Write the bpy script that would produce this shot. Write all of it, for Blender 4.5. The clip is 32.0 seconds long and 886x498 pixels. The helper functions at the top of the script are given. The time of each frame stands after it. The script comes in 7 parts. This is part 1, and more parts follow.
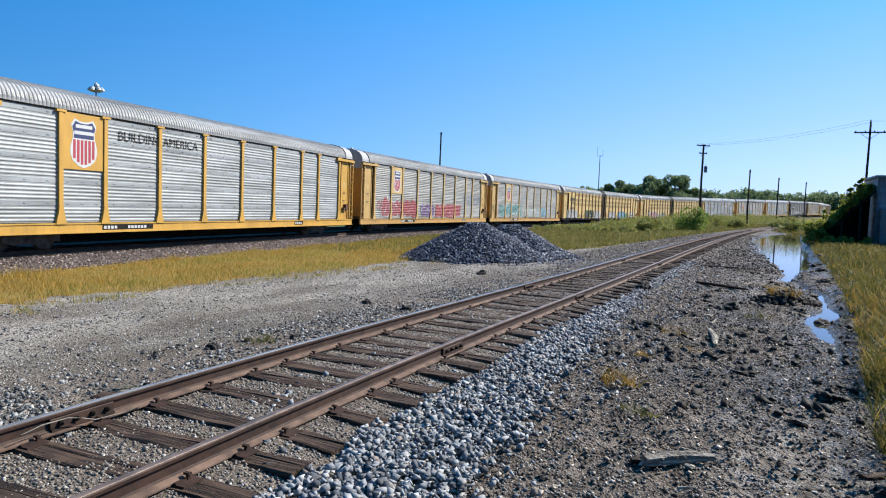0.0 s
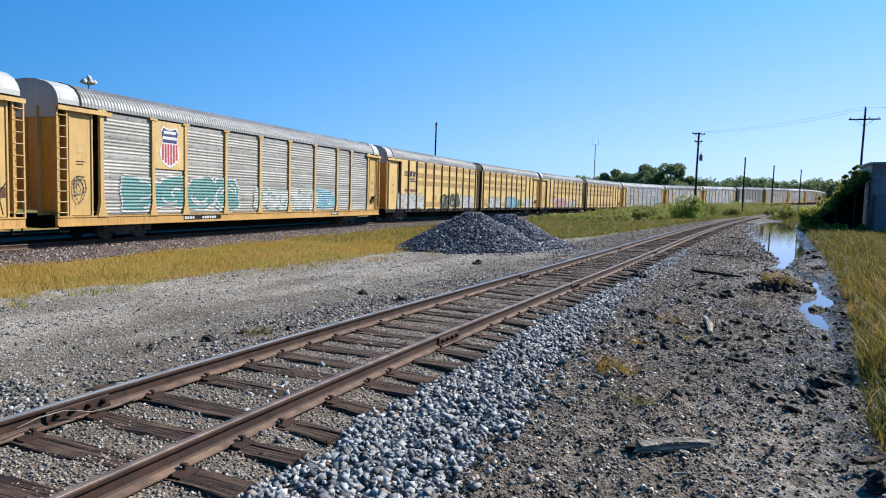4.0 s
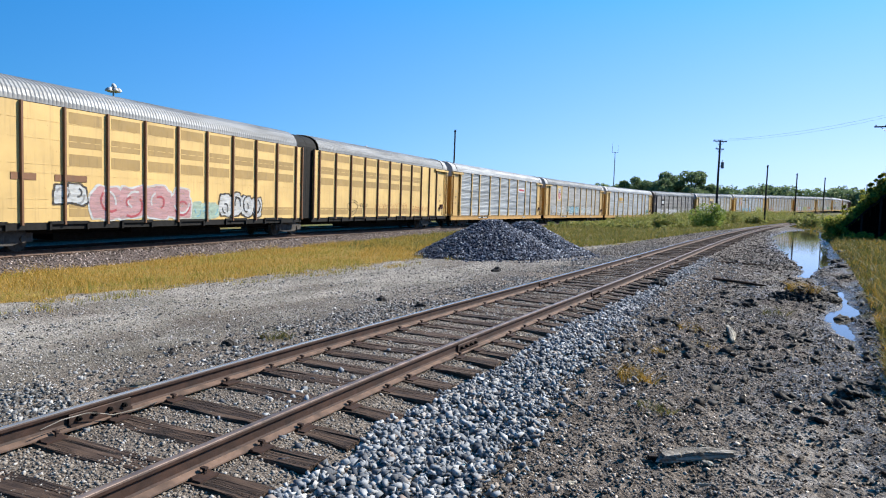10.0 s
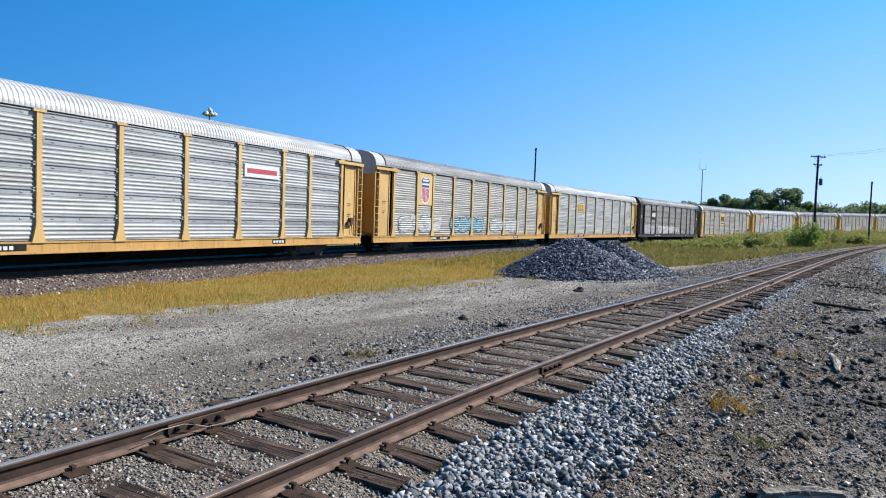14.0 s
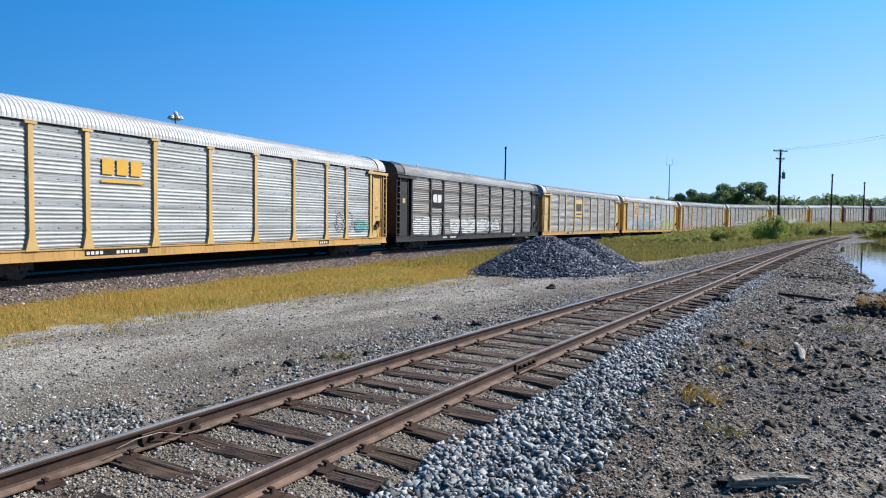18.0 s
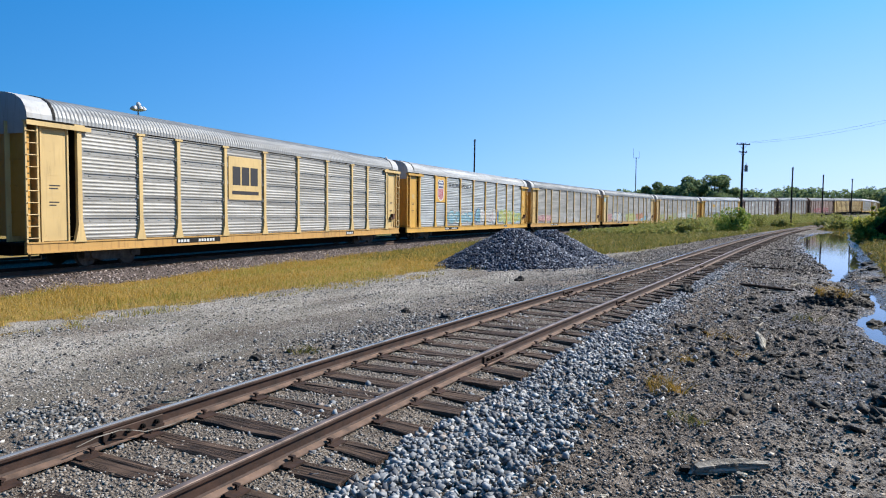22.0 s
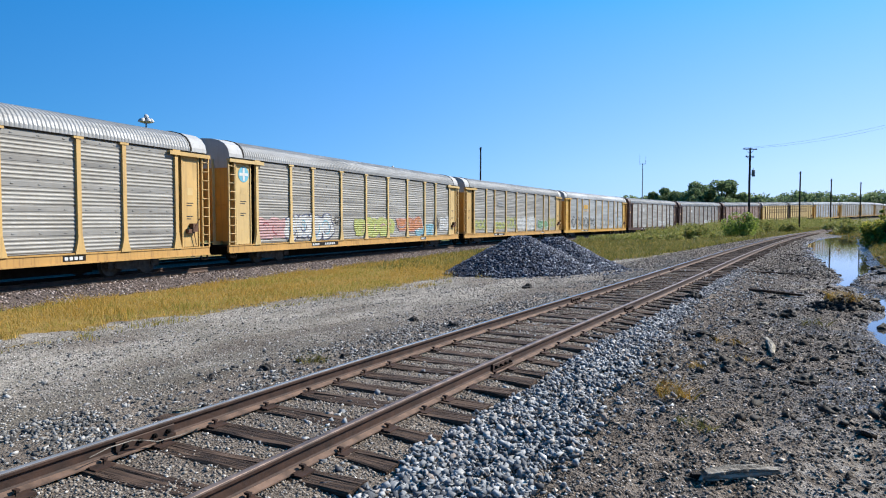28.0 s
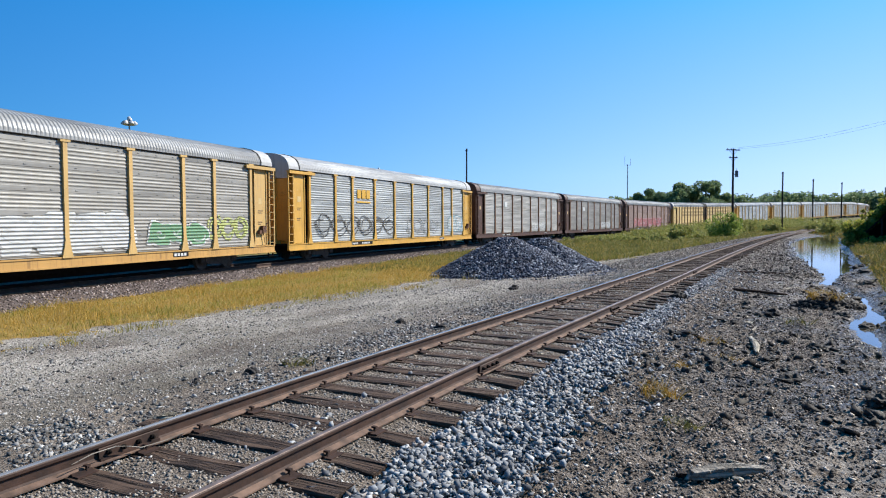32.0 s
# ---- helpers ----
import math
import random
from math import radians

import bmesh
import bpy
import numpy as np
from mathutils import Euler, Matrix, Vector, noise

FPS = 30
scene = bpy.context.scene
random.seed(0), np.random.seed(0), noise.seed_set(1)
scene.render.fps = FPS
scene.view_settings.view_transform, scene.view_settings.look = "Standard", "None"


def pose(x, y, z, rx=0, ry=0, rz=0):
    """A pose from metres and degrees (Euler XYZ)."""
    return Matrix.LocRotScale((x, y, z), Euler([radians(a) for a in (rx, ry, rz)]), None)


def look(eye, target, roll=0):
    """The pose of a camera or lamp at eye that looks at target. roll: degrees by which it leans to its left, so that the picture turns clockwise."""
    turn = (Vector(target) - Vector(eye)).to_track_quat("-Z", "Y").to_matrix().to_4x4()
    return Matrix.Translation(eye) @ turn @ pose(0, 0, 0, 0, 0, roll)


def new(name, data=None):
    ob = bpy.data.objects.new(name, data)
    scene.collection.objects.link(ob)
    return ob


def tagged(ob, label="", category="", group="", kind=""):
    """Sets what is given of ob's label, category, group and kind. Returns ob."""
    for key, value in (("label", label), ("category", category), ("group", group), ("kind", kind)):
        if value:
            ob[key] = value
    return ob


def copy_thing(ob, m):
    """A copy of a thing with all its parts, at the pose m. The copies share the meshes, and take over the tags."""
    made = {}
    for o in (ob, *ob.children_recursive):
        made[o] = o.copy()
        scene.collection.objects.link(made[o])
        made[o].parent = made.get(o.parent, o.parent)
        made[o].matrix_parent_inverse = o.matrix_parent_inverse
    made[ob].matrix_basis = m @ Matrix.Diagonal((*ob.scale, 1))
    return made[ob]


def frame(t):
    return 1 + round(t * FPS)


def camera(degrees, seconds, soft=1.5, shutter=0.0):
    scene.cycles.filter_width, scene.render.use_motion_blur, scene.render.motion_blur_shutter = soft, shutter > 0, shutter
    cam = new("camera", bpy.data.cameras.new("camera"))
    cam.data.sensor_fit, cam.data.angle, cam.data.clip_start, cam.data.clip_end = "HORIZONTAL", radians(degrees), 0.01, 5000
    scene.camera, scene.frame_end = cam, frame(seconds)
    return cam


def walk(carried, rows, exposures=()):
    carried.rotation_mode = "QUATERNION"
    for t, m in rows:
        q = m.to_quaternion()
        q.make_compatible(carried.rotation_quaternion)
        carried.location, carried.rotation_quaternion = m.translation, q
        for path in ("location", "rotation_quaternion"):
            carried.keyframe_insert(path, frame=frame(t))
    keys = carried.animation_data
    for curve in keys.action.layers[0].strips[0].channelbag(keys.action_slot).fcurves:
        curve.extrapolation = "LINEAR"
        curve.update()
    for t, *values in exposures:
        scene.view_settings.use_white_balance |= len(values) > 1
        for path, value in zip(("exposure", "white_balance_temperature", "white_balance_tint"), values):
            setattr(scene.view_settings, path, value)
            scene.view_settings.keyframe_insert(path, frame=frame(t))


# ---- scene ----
cam = camera(67.0, 32.0, soft=1.1)
PATH = [
    (0, (0.035, 0.023, 1.976), (0.165, 2.015, 1.849), 2.1),
    (0.5, (0.046, 0.022, 1.971), (0.183, 2.013, 1.838), 2.1),
    (1, (0.037, 0.02, 1.972), (0.184, 2.01, 1.833), 2.4),
    (1.5, (0.04, 0.036, 1.975), (0.188, 2.025, 1.828), 2.4),
    (2, (0.032, 0.029, 1.972), (0.178, 2.018, 1.823), 2.5),
    (2.5, (0.041, 0.033, 1.974), (0.194, 2.022, 1.828), 2.5),
    (3, (0.04, 0.025, 1.973), (0.192, 2.014, 1.823), 2.3),
    (3.5, (0.044, 0.024, 1.972), (0.188, 2.013, 1.822), 1.9),
    (5.5, (0.066, 0.055, 1.939), (0.198, 2.035, 1.689), 1.0),
    (6, (0.062, 0.085, 1.93), (0.16, 2.061, 1.636), 0.9),
    (6.5, (0.067, 0.075, 1.946), (0.193, 2.049, 1.65), 1.0),
    (7, (0.084, 0.082, 1.954), (0.247, 2.056, 1.679), 1.8),
    (7.5, (0.059, 0.076, 1.937), (0.215, 2.047, 1.639), 2.0),
    (8, (0.064, 0.07, 1.946), (0.203, 2.043, 1.654), 1.8),
    (8.5, (0.044, 0.066, 1.968), (0.195, 2.053, 1.796), 1.4),
    (9, (0.091, 0.022, 1.965), (0.237, 2.011, 1.822), 2.0),
    (9.5, (0.032, 0.036, 1.968), (0.142, 2.029, 1.842), 2.1),
    (10, (0.037, 0.042, 1.954), (0.124, 2.036, 1.819), 1.8),
    (10.5, (0.022, 0.047, 1.954), (0.077, 2.039, 1.794), 1.6),
    (11, (0.032, 0.053, 1.952), (0.075, 2.046, 1.788), 1.6),
    (11.5, (0.003, 0.052, 1.981), (-0.013, 2.05, 1.902), 1.8),
    (12, (0.014, 0.046, 1.978), (-0.035, 2.044, 1.912), 1.8),
    (12.5, (0.005, 0.045, 1.979), (-0.058, 2.043, 1.917), 1.9),
    (13, (0.011, 0.039, 1.979), (-0.067, 2.037, 1.919), 2.1),
    (13.5, (-0.01, 0.046, 1.966), (-0.104, 2.042, 1.882), 2.1),
    (14, (-0.019, 0.071, 1.975), (-0.17, 2.063, 1.886), 1.9),
    (14.5, (-0.024, 0.046, 1.977), (-0.19, 2.037, 1.893), 1.8),
    (16.5, (0.001, 0.02, 1.984), (-0.168, 2.009, 1.865), 0.9),
    (17, (-0.018, 0.043, 1.985), (-0.102, 2.039, 1.893), 0.9),
    (17.5, (-0.02, 0.025, 1.981), (-0.094, 2.022, 1.9), 0.8),
    (18, (-0.018, 0.024, 1.984), (-0.087, 2.021, 1.897), 0.7),
    (18.5, (-0.013, 0.02, 1.987), (-0.076, 2.017, 1.9), 0.4),
    (19, (-0.015, 0.021, 1.985), (-0.049, 2.018, 1.892), 0.5),
    (19.5, (-0.013, 0.019, 1.988), (-0.038, 2.016, 1.894), 0.6),
    (20, (-0.017, 0.02, 1.985), (-0.04, 2.017, 1.89), 0.5),
    (20.5, (-0.005, 0.013, 1.984), (-0.022, 2.011, 1.888), 0.5),
    (21, (-0.01, 0.022, 1.982), (-0.019, 2.02, 1.884), 0.5),
    (21.5, (0.001, 0.027, 1.987), (0.001, 2.024, 1.881), 0.5),
    (22, (0.004, 0.034, 1.985), (0.026, 2.031, 1.877), 0.6),
    (22.5, (0.0, 0.026, 1.985), (0.026, 2.022, 1.869), 0.7),
    (23, (0.007, 0.032, 1.985), (0.032, 2.029, 1.869), 0.4),
    (23.5, (0.006, 0.014, 1.985), (0.039, 2.011, 1.875), 0.2),
    (24, (0.007, 0.0, 1.988), (0.038, 1.998, 1.887), 0.1),
    (24.5, (0.006, -0.007, 1.987), (0.021, 1.99, 1.887), 0.1),
    (25, (-0.008, 0.006, 1.99), (-0.001, 2.003, 1.888), 0.3),
    (25.5, (-0.002, 0.006, 1.984), (0.0, 2.004, 1.891), 0.1),
    (27.5, (-0.006, -0.003, 1.989), (-0.006, 1.995, 1.906), 0.1),
    (28, (-0.003, -0.003, 1.99), (-0.002, 1.996, 1.906), 0.0),
    (28.5, (0.006, -0.014, 1.987), (0.018, 1.984, 1.896), 0.4),
    (29, (0.0, -0.011, 1.992), (0.039, 1.987, 1.911), 0.4),
    (29.5, (-0.001, -0.006, 1.987), (0.048, 1.992, 1.908), 0.4),
    (30, (0.005, 0.006, 1.987), (0.057, 2.003, 1.905), 0.1),
    (30.5, (0.001, 0.005, 1.989), (0.053, 2.003, 1.907), 0.1),
    (31, (0.0, -0.001, 1.984), (0.046, 1.997, 1.905), -0.0),
    (31.5, (0.0, 0.002, 1.988), (0.041, 2.0, 1.908), -0.2),
    (32, (0.002, 0.007, 1.991), (0.043, 2.005, 1.912), -0.3),
]
EXPOSURES = [(0, 0.95, 6500, 10), (3.5, 0.95, 6500, 10), (5.5, 1.18, 6800, 11), (8.0, 1.18, 6800, 11), (9.0, 1.14, 6600, 10), (11.0, 1.02, 6500, 10), (32.0, 0.98, 6500, 10)]
walk(cam, [(t, look(eye, target, roll)) for t, eye, target, roll in PATH], EXPOSURES)

# ---------------------------------------------------------------- world, sun, exposure
SUN_AZ = math.atan2(1.0, 0.35)          # clockwise from +y
SUN_EL = radians(40)
world = bpy.data.worlds.new("sky")
scene.world = world
world.use_nodes = True
wn = world.node_tree
sky = wn.nodes.new("ShaderNodeTexSky")
sky.sky_type = "NISHITA"
sky.sun_disc = False
sky.sun_elevation = SUN_EL
sky.sun_rotation = SUN_AZ
sky.altitude = 200.0
sky.air_density = 1.0
sky.dust_density = 0.0
sky.ozone_density = 1.6
deep = wn.nodes.new("ShaderNodeHueSaturation")
deep.inputs["Saturation"].default_value = 1.58
wn.links.new(sky.outputs[0], deep.inputs["Color"])
even = wn.nodes.new("ShaderNodeGamma")      # evens the pale horizon
even.inputs[1].default_value = 0.34
wn.links.new(deep.outputs[0], even.inputs[0])
tint = wn.nodes.new("ShaderNodeMix")
tint.data_type, tint.blend_type = "RGBA", "MULTIPLY"
tint.inputs[0].default_value = 1.0
tint.inputs[7].default_value = (0.555, 1.28, 2.36, 1)
wn.links.new(even.outputs[0], tint.inputs[6])
# the clear air is brighter on the sun's side
side = wn.nodes.new("ShaderNodeVectorMath")
side.operation = "DOT_PRODUCT"
side.inputs[1].default_value = (math.sin(SUN_AZ), math.cos(SUN_AZ), 0.0)
wn.links.new(wn.nodes.new("ShaderNodeTexCoord").outputs["Generated"], side.inputs[0])
glow = wn.nodes.new("ShaderNodeMapRange")
glow.inputs["From Min"].default_value = -1.0
glow.inputs["To Min"].default_value = 0.35
glow.inputs["To Max"].default_value = 1.50
wn.links.new(side.outputs["Value"], glow.inputs["Value"])
lit = wn.nodes.new("ShaderNodeVectorMath")
lit.operation = "MULTIPLY"
paler = wn.nodes.new("ShaderNodeCombineXYZ")
for axis, power in enumerate((3.0, 1.2, 0.9)):
    p = wn.nodes.new("ShaderNodeMath")
    p.operation = "POWER"
    p.inputs[1].default_value = power
    wn.links.new(glow.outputs[0], p.inputs[0])
    wn.links.new(p.outputs[0], paler.inputs[axis])
wn.links.new(tint.outputs[2], lit.inputs[0])
wn.links.new(paler.outputs[0], lit.inputs[1])
wn.links.new(lit.outputs[0], wn.nodes["Background"].inputs[0])
wn.nodes["Background"].inputs[1].default_value = 0.114
sun = new("sun", bpy.data.lights.new("sun", "SUN"))
sun.data.energy = 5.0
sun.data.angle = radians(0.53)
sun.data.color = (1.0, 0.93, 0.82)
sun.matrix_basis = look((0, 0, 50), (-math.sin(SUN_AZ) * math.cos(SUN_EL), -math.cos(SUN_AZ) * math.cos(SUN_EL), 50 - math.sin(SUN_EL)))

rng = np.random.default_rng(7)


# ---------------------------------------------------------------- materials
def node(nt, kind, **values):
    n = nt.nodes.new(kind)
    for key, value in values.items():
        n.inputs[key.replace("_", " ")].default_value = value
    return n


TONE = 0.62                             # keeps base colours in step with the strong sun


def toned(c):
    return tuple(x * TONE for x in c)


class Mat:
    """A small builder of node materials."""

    def __init__(self, name, rough=0.7, metal=0.0, spec=0.4):
        self.m = bpy.data.materials.new(name)
        self.m.use_nodes = True
        self.nt = self.m.node_tree
        self.b = self.nt.nodes["Principled BSDF"]
        self.b.inputs["Roughness"].default_value = rough
        self.b.inputs["Metallic"].default_value = metal
        self.b.inputs["Specular IOR Level"].default_value = spec
        self.co = None

    def coords(self, shuffle=False):
        if self.co is None:
            tc = self.nt.nodes.new("ShaderNodeTexCoord")
            self.co = tc.outputs["Object"]
            if shuffle:
                oi = self.nt.nodes.new("ShaderNodeObjectInfo")
                mul = self.nt.nodes.new("ShaderNodeVectorMath")
                mul.operation = "SCALE"
                mul.inputs[0].default_value = (91.0, 57.0, 33.0)
                self.link(oi.outputs["Random"], mul.inputs["Scale"])
                add = self.nt.nodes.new("ShaderNodeVectorMath")
                self.link(self.co, add.inputs[0])
                self.link(mul.outputs[0], add.inputs[1])
                self.co = add.outputs[0]
        return self.co

    def link(self, a, b):
        self.nt.links.new(a, b)

    def noise(self, scale, detail=4.0, rough=0.55, stretch=None):
        n = node(self.nt, "ShaderNodeTexNoise", Scale=scale, Detail=detail, Roughness=rough)
        v = self.coords()
        if stretch:
            mp = self.nt.nodes.new("ShaderNodeMapping")
            mp.inputs["Scale"].default_value = stretch
            self.link(v, mp.inputs[0])
            v = mp.outputs[0]
        self.link(v, n.inputs["Vector"])
        return n.outputs["Fac"]

    def voronoi(self, scale, feature="F1", out="Distance"):
        n = node(self.nt, "ShaderNodeTexVoronoi", Scale=scale)
        n.feature = feature
        self.link(self.coords(), n.inputs["Vector"])
        return n.outputs[out]

    def ramp(self, fac, stops):
        n = self.nt.nodes.new("ShaderNodeValToRGB")
        el = n.color_ramp.elements
        while len(el) > len(stops):
            el.remove(el[-1])
        while len(el) < len(stops):
            el.new(1.0)
        for e, (p, c) in zip(el, stops):
            e.position = p
            e.color = (c, c, c, 1) if isinstance(c, (int, float)) else (*toned(c), 1)
        self.link(fac, n.inputs[0])
        return n.outputs[0]

    def mix(self, fac, a, b, blend="MIX"):
        n = self.nt.nodes.new("ShaderNodeMix")
        n.data_type = "RGBA"
        n.blend_type = blend
        for value, sock in ((fac, n.inputs[0]), (a, n.inputs[6]), (b, n.inputs[7])):
            if isinstance(value, (int, float)):
                sock.default_value = value
            elif isinstance(value, tuple):
                sock.default_value = (*toned(value), 1)
            else:
                self.link(value, sock)
        return n.outputs[2]

    def math(self, op, a, b=0.0):
        n = self.nt.nodes.new("ShaderNodeMath")
        n.operation = op
        for value, sock in ((a, n.inputs[0]), (b, n.inputs[1])):
            if isinstance(value, (int, float)):
                sock.default_value = value
            else:
                self.link(value, sock)
        return n.outputs[0]

    def rand(self):
        return self.nt.nodes.new("ShaderNodeObjectInfo").outputs["Random"]

    def island(self):
        return self.nt.nodes.new("ShaderNodeNewGeometry").outputs["Random Per Island"]

    def attr(self, name):
        n = self.nt.nodes.new("ShaderNodeAttribute")
        n.attribute_name = name
        return n.outputs["Fac"]

    def color(self, c):
        if isinstance(c, tuple):
            self.b.inputs["Base Color"].default_value = (*toned(c), 1)
        else:
            self.link(c, self.b.inputs["Base Color"])
        return self

    def rough(self, r):
        self.link(r, self.b.inputs["Roughness"])
        return self

    def bump(self, height, strength=0.4, distance=0.02):
        n = node(self.nt, "ShaderNodeBump", Strength=strength, Distance=distance)
        self.link(height, n.inputs["Height"])
        self.link(n.outputs[0], self.b.inputs["Normal"])
        return self


def shade(c, k):
    return tuple(min(1.0, x * k) for x in c)


def paint(name, c, rough=0.5, dirt=(0.16, 0.11, 0.07), amount=0.5, rust=True):
    """Weathered railway paint: faded patches, grime streaks running down, small rust spots."""
    m = Mat(name, rough)
    m.coords(True)
    base = m.mix(m.ramp(m.noise(0.7, 3), [(0.35, 0.0), (0.7, 1.0)]), shade(c, 0.86), shade(c, 1.08))
    streak = m.ramp(m.noise(3.0, 5, 0.6, (3.0, 3.0, 0.22)), [(0.52, 0.0), (0.78, amount)])
    base = m.mix(streak, base, dirt)
    if rust:
        spots = m.ramp(m.noise(9.0, 5, 0.65), [(0.66, 0.0), (0.74, 0.75)])
        base = m.mix(spots, base, (0.13, 0.05, 0.025))
    m.color(base)
    m.rough(m.ramp(m.noise(4.0), [(0.3, rough - 0.1), (0.7, min(1.0, rough + 0.2))]))
    m.bump(m.noise(30.0, 3), 0.12, 0.004)
    return m.m


def galvanised(name, c, dull=0.3, metal=0.55):
    """Corrugated galvanised sheet: spangle, grime in streaks, stained bands."""
    m = Mat(name, 0.5, metal, 0.3)
    m.coords(True)
    band = m.noise(1.0, 3, 0.6, (0.25, 0.25, 3.2))
    base = m.mix(m.ramp(band, [(0.36, 0.0), (0.64, 1.0)]), shade(c, 0.62), shade(c, 1.1))
    base = m.mix(m.ramp(m.noise(2.0, 5, 0.65, (2.0, 2.0, 0.5)), [(0.45, 0.0), (0.8, dull)]), base, (0.24, 0.21, 0.17))
    base = m.mix(m.ramp(m.voronoi(26.0), [(0.0, 0.0), (0.9, 0.16)]), base, shade(c, 1.2))
    m.color(base)
    m.rough(m.ramp(m.noise(5.0), [(0.3, 0.42), (0.7, 0.65)]))
    m.bump(m.noise(14.0, 3), 0.08, 0.006)
    return m.m


def plain(name, c, rough=0.7, metal=0.0, vary=0.25, scale=6.0, bump=0.2, spec=0.4):
    m = Mat(name, rough, metal, spec)
    m.coords(True)
    m.color(m.mix(m.ramp(m.noise(scale, 5), [(0.3, 0.0), (0.7, 1.0)]), shade(c, 1 - vary), shade(c, 1 + vary)))
    if bump:
        m.bump(m.noise(scale * 5, 4), bump, 0.01)
    return m.m


M_ORANGE = paint("orange_yellow_paint", (0.70, 0.40, 0.075), 0.45, amount=0.4)
M_TAN = paint("faded_yellow_paint", (0.66, 0.43, 0.155), 0.55, amount=0.45)
M_PALE = paint("pale_yellow_paint", (0.70, 0.50, 0.215), 0.55, amount=0.4)
M_SILLR = paint("rust_streaked_sill_paint", (0.60, 0.345, 0.10), 0.6, (0.15, 0.075, 0.035), 0.75)
M_NS = paint("buff_yellow_paint", (0.78, 0.54, 0.21), 0.6, amount=0.3)
M_NSBAND = paint("perforated_buff_sheet", (0.44, 0.295, 0.11), 0.7, amount=0.4)
M_DOOR = paint("deep_orange_door_paint", (0.66, 0.34, 0.06), 0.55, amount=0.5)
M_CHAR = paint("charcoal_paint", (0.024, 0.023, 0.024), 0.5, (0.12, 0.11, 0.1), 0.4)
M_BROWN = paint("dark_brown_paint", (0.085, 0.035, 0.022), 0.55, (0.1, 0.08, 0.06), 0.4)
M_POSTBR = paint("dark_brown_post", (0.23, 0.11, 0.052), 0.6, (0.1, 0.08, 0.06), 0.4)
M_SILVER = galvanised("bright_galvanised_sheet", (0.43, 0.46, 0.475), 0.3, 0.15)
M_BLUISH = galvanised("bluish_grey_sheet", (0.41, 0.44, 0.465), 0.35, 0.15)
M_DULL = galvanised("weathered_galvanised_sheet", (0.425, 0.42, 0.40), 0.45, 0.15)
M_WORN = galvanised("grimy_galvanised_sheet", (0.35, 0.345, 0.325), 0.5, 0.15)
M_GREYCN = galvanised("dirty_grey_galvanised_sheet", (0.285, 0.275, 0.26), 0.5, 0.2)
M_MAROON = galvanised("rust_brown_stained_sheet", (0.30, 0.20, 0.17), 0.5, 0.3)
M_ROOF = galvanised("galvanised_roof", (0.385, 0.395, 0.40), 0.4, 0.15)
M_ROOFW = galvanised("white_roof", (0.64, 0.65, 0.655), 0.25, 0.1)
M_HOOD = paint("grey_white_hood_paint", (0.50, 0.51, 0.52), 0.6, amount=0.45)
M_BLACK = plain("black_steel", (0.013, 0.0125, 0.012), 0.8, 0.0, 0.5, spec=0.2)
M_TRUCK = plain("dusty_cast_truck_steel", (0.075, 0.066, 0.058), 0.8, 0.0, 0.6, 5.0, 0.5)
M_DARK = plain("grimy_underframe_steel", (0.014, 0.0125, 0.011), 0.9, 0.0, 0.5, spec=0.05)
M_TREAD = plain("polished_wheel_steel", (0.32, 0.31, 0.30), 0.35, 0.9)
M_RUBBER = plain("rubber_hose", (0.015, 0.015, 0.015), 0.6)
M_RAIL = plain("rusty_rail_steel", (0.052, 0.025, 0.016), 0.7, 0.1, 0.55, 5.0, 0.4)
# sun glint along the left siding rail, put into a brighter top colour
M_GLINT = plain("rail_top_painted_glint", (0.50, 0.455, 0.42), 0.26, 0.6, 0.3, 2.0, 0.04)
# rail foot lighter than the web: sunlight on it is painted in
M_FOOT = plain("rail_foot_painted_sun", (0.16, 0.10, 0.072), 0.85, 0.0, 0.5, 6.0, 0.3)
M_SHINE = plain("worn_rail_top", (0.25, 0.18, 0.145), 0.45, 0.5, 0.5, 5.0, 0.1)
M_RUST = plain("brown_rust", (0.12, 0.055, 0.03), 0.85, 0.0, 0.5)
M_WIRE = plain("dark_wire", (0.02, 0.02, 0.022), 0.6, bump=0)
M_GALVPOLE = plain("galvanised_mast", (0.42, 0.43, 0.44), 0.5, 0.5)
M_LAMP = plain("pale_lamp_housing", (0.62, 0.62, 0.62), 0.5)
M_CERAM = plain("grey_transformer_paint", (0.22, 0.23, 0.24), 0.5)


def wood(name, c, light, scale=1.0):
    m = Mat(name, 0.85, 0.0, 0.25)
    m.coords(True)
    grain = m.noise(22.0 * scale, 6, 0.65, (0.06, 1.0, 1.0))
    base = m.mix(m.ramp(grain, [(0.38, 0.0), (0.62, 1.0)]), c, light)
    base = m.mix(m.ramp(m.noise(3.5 * scale, 4), [(0.4, 0.0), (0.75, 0.75)]), base, shade(c, 0.5))
    crack = m.ramp(m.noise(9.0 * scale, 6, 0.6, (0.05, 1.4, 1.4)), [(0.455, 0.0), (0.49, 0.85), (0.51, 0.85), (0.545, 0.0)])
    base = m.mix(crack, base, shade(c, 0.3))
    oi = m.rand()
    base = m.mix(m.math("MULTIPLY", oi, 0.34), base, shade(light, 1.15))
    m.color(base)
    m.bump(m.math("SUBTRACT", grain, m.math("MULTIPLY", crack, 0.8)), 0.9, 0.016)
    return m.m


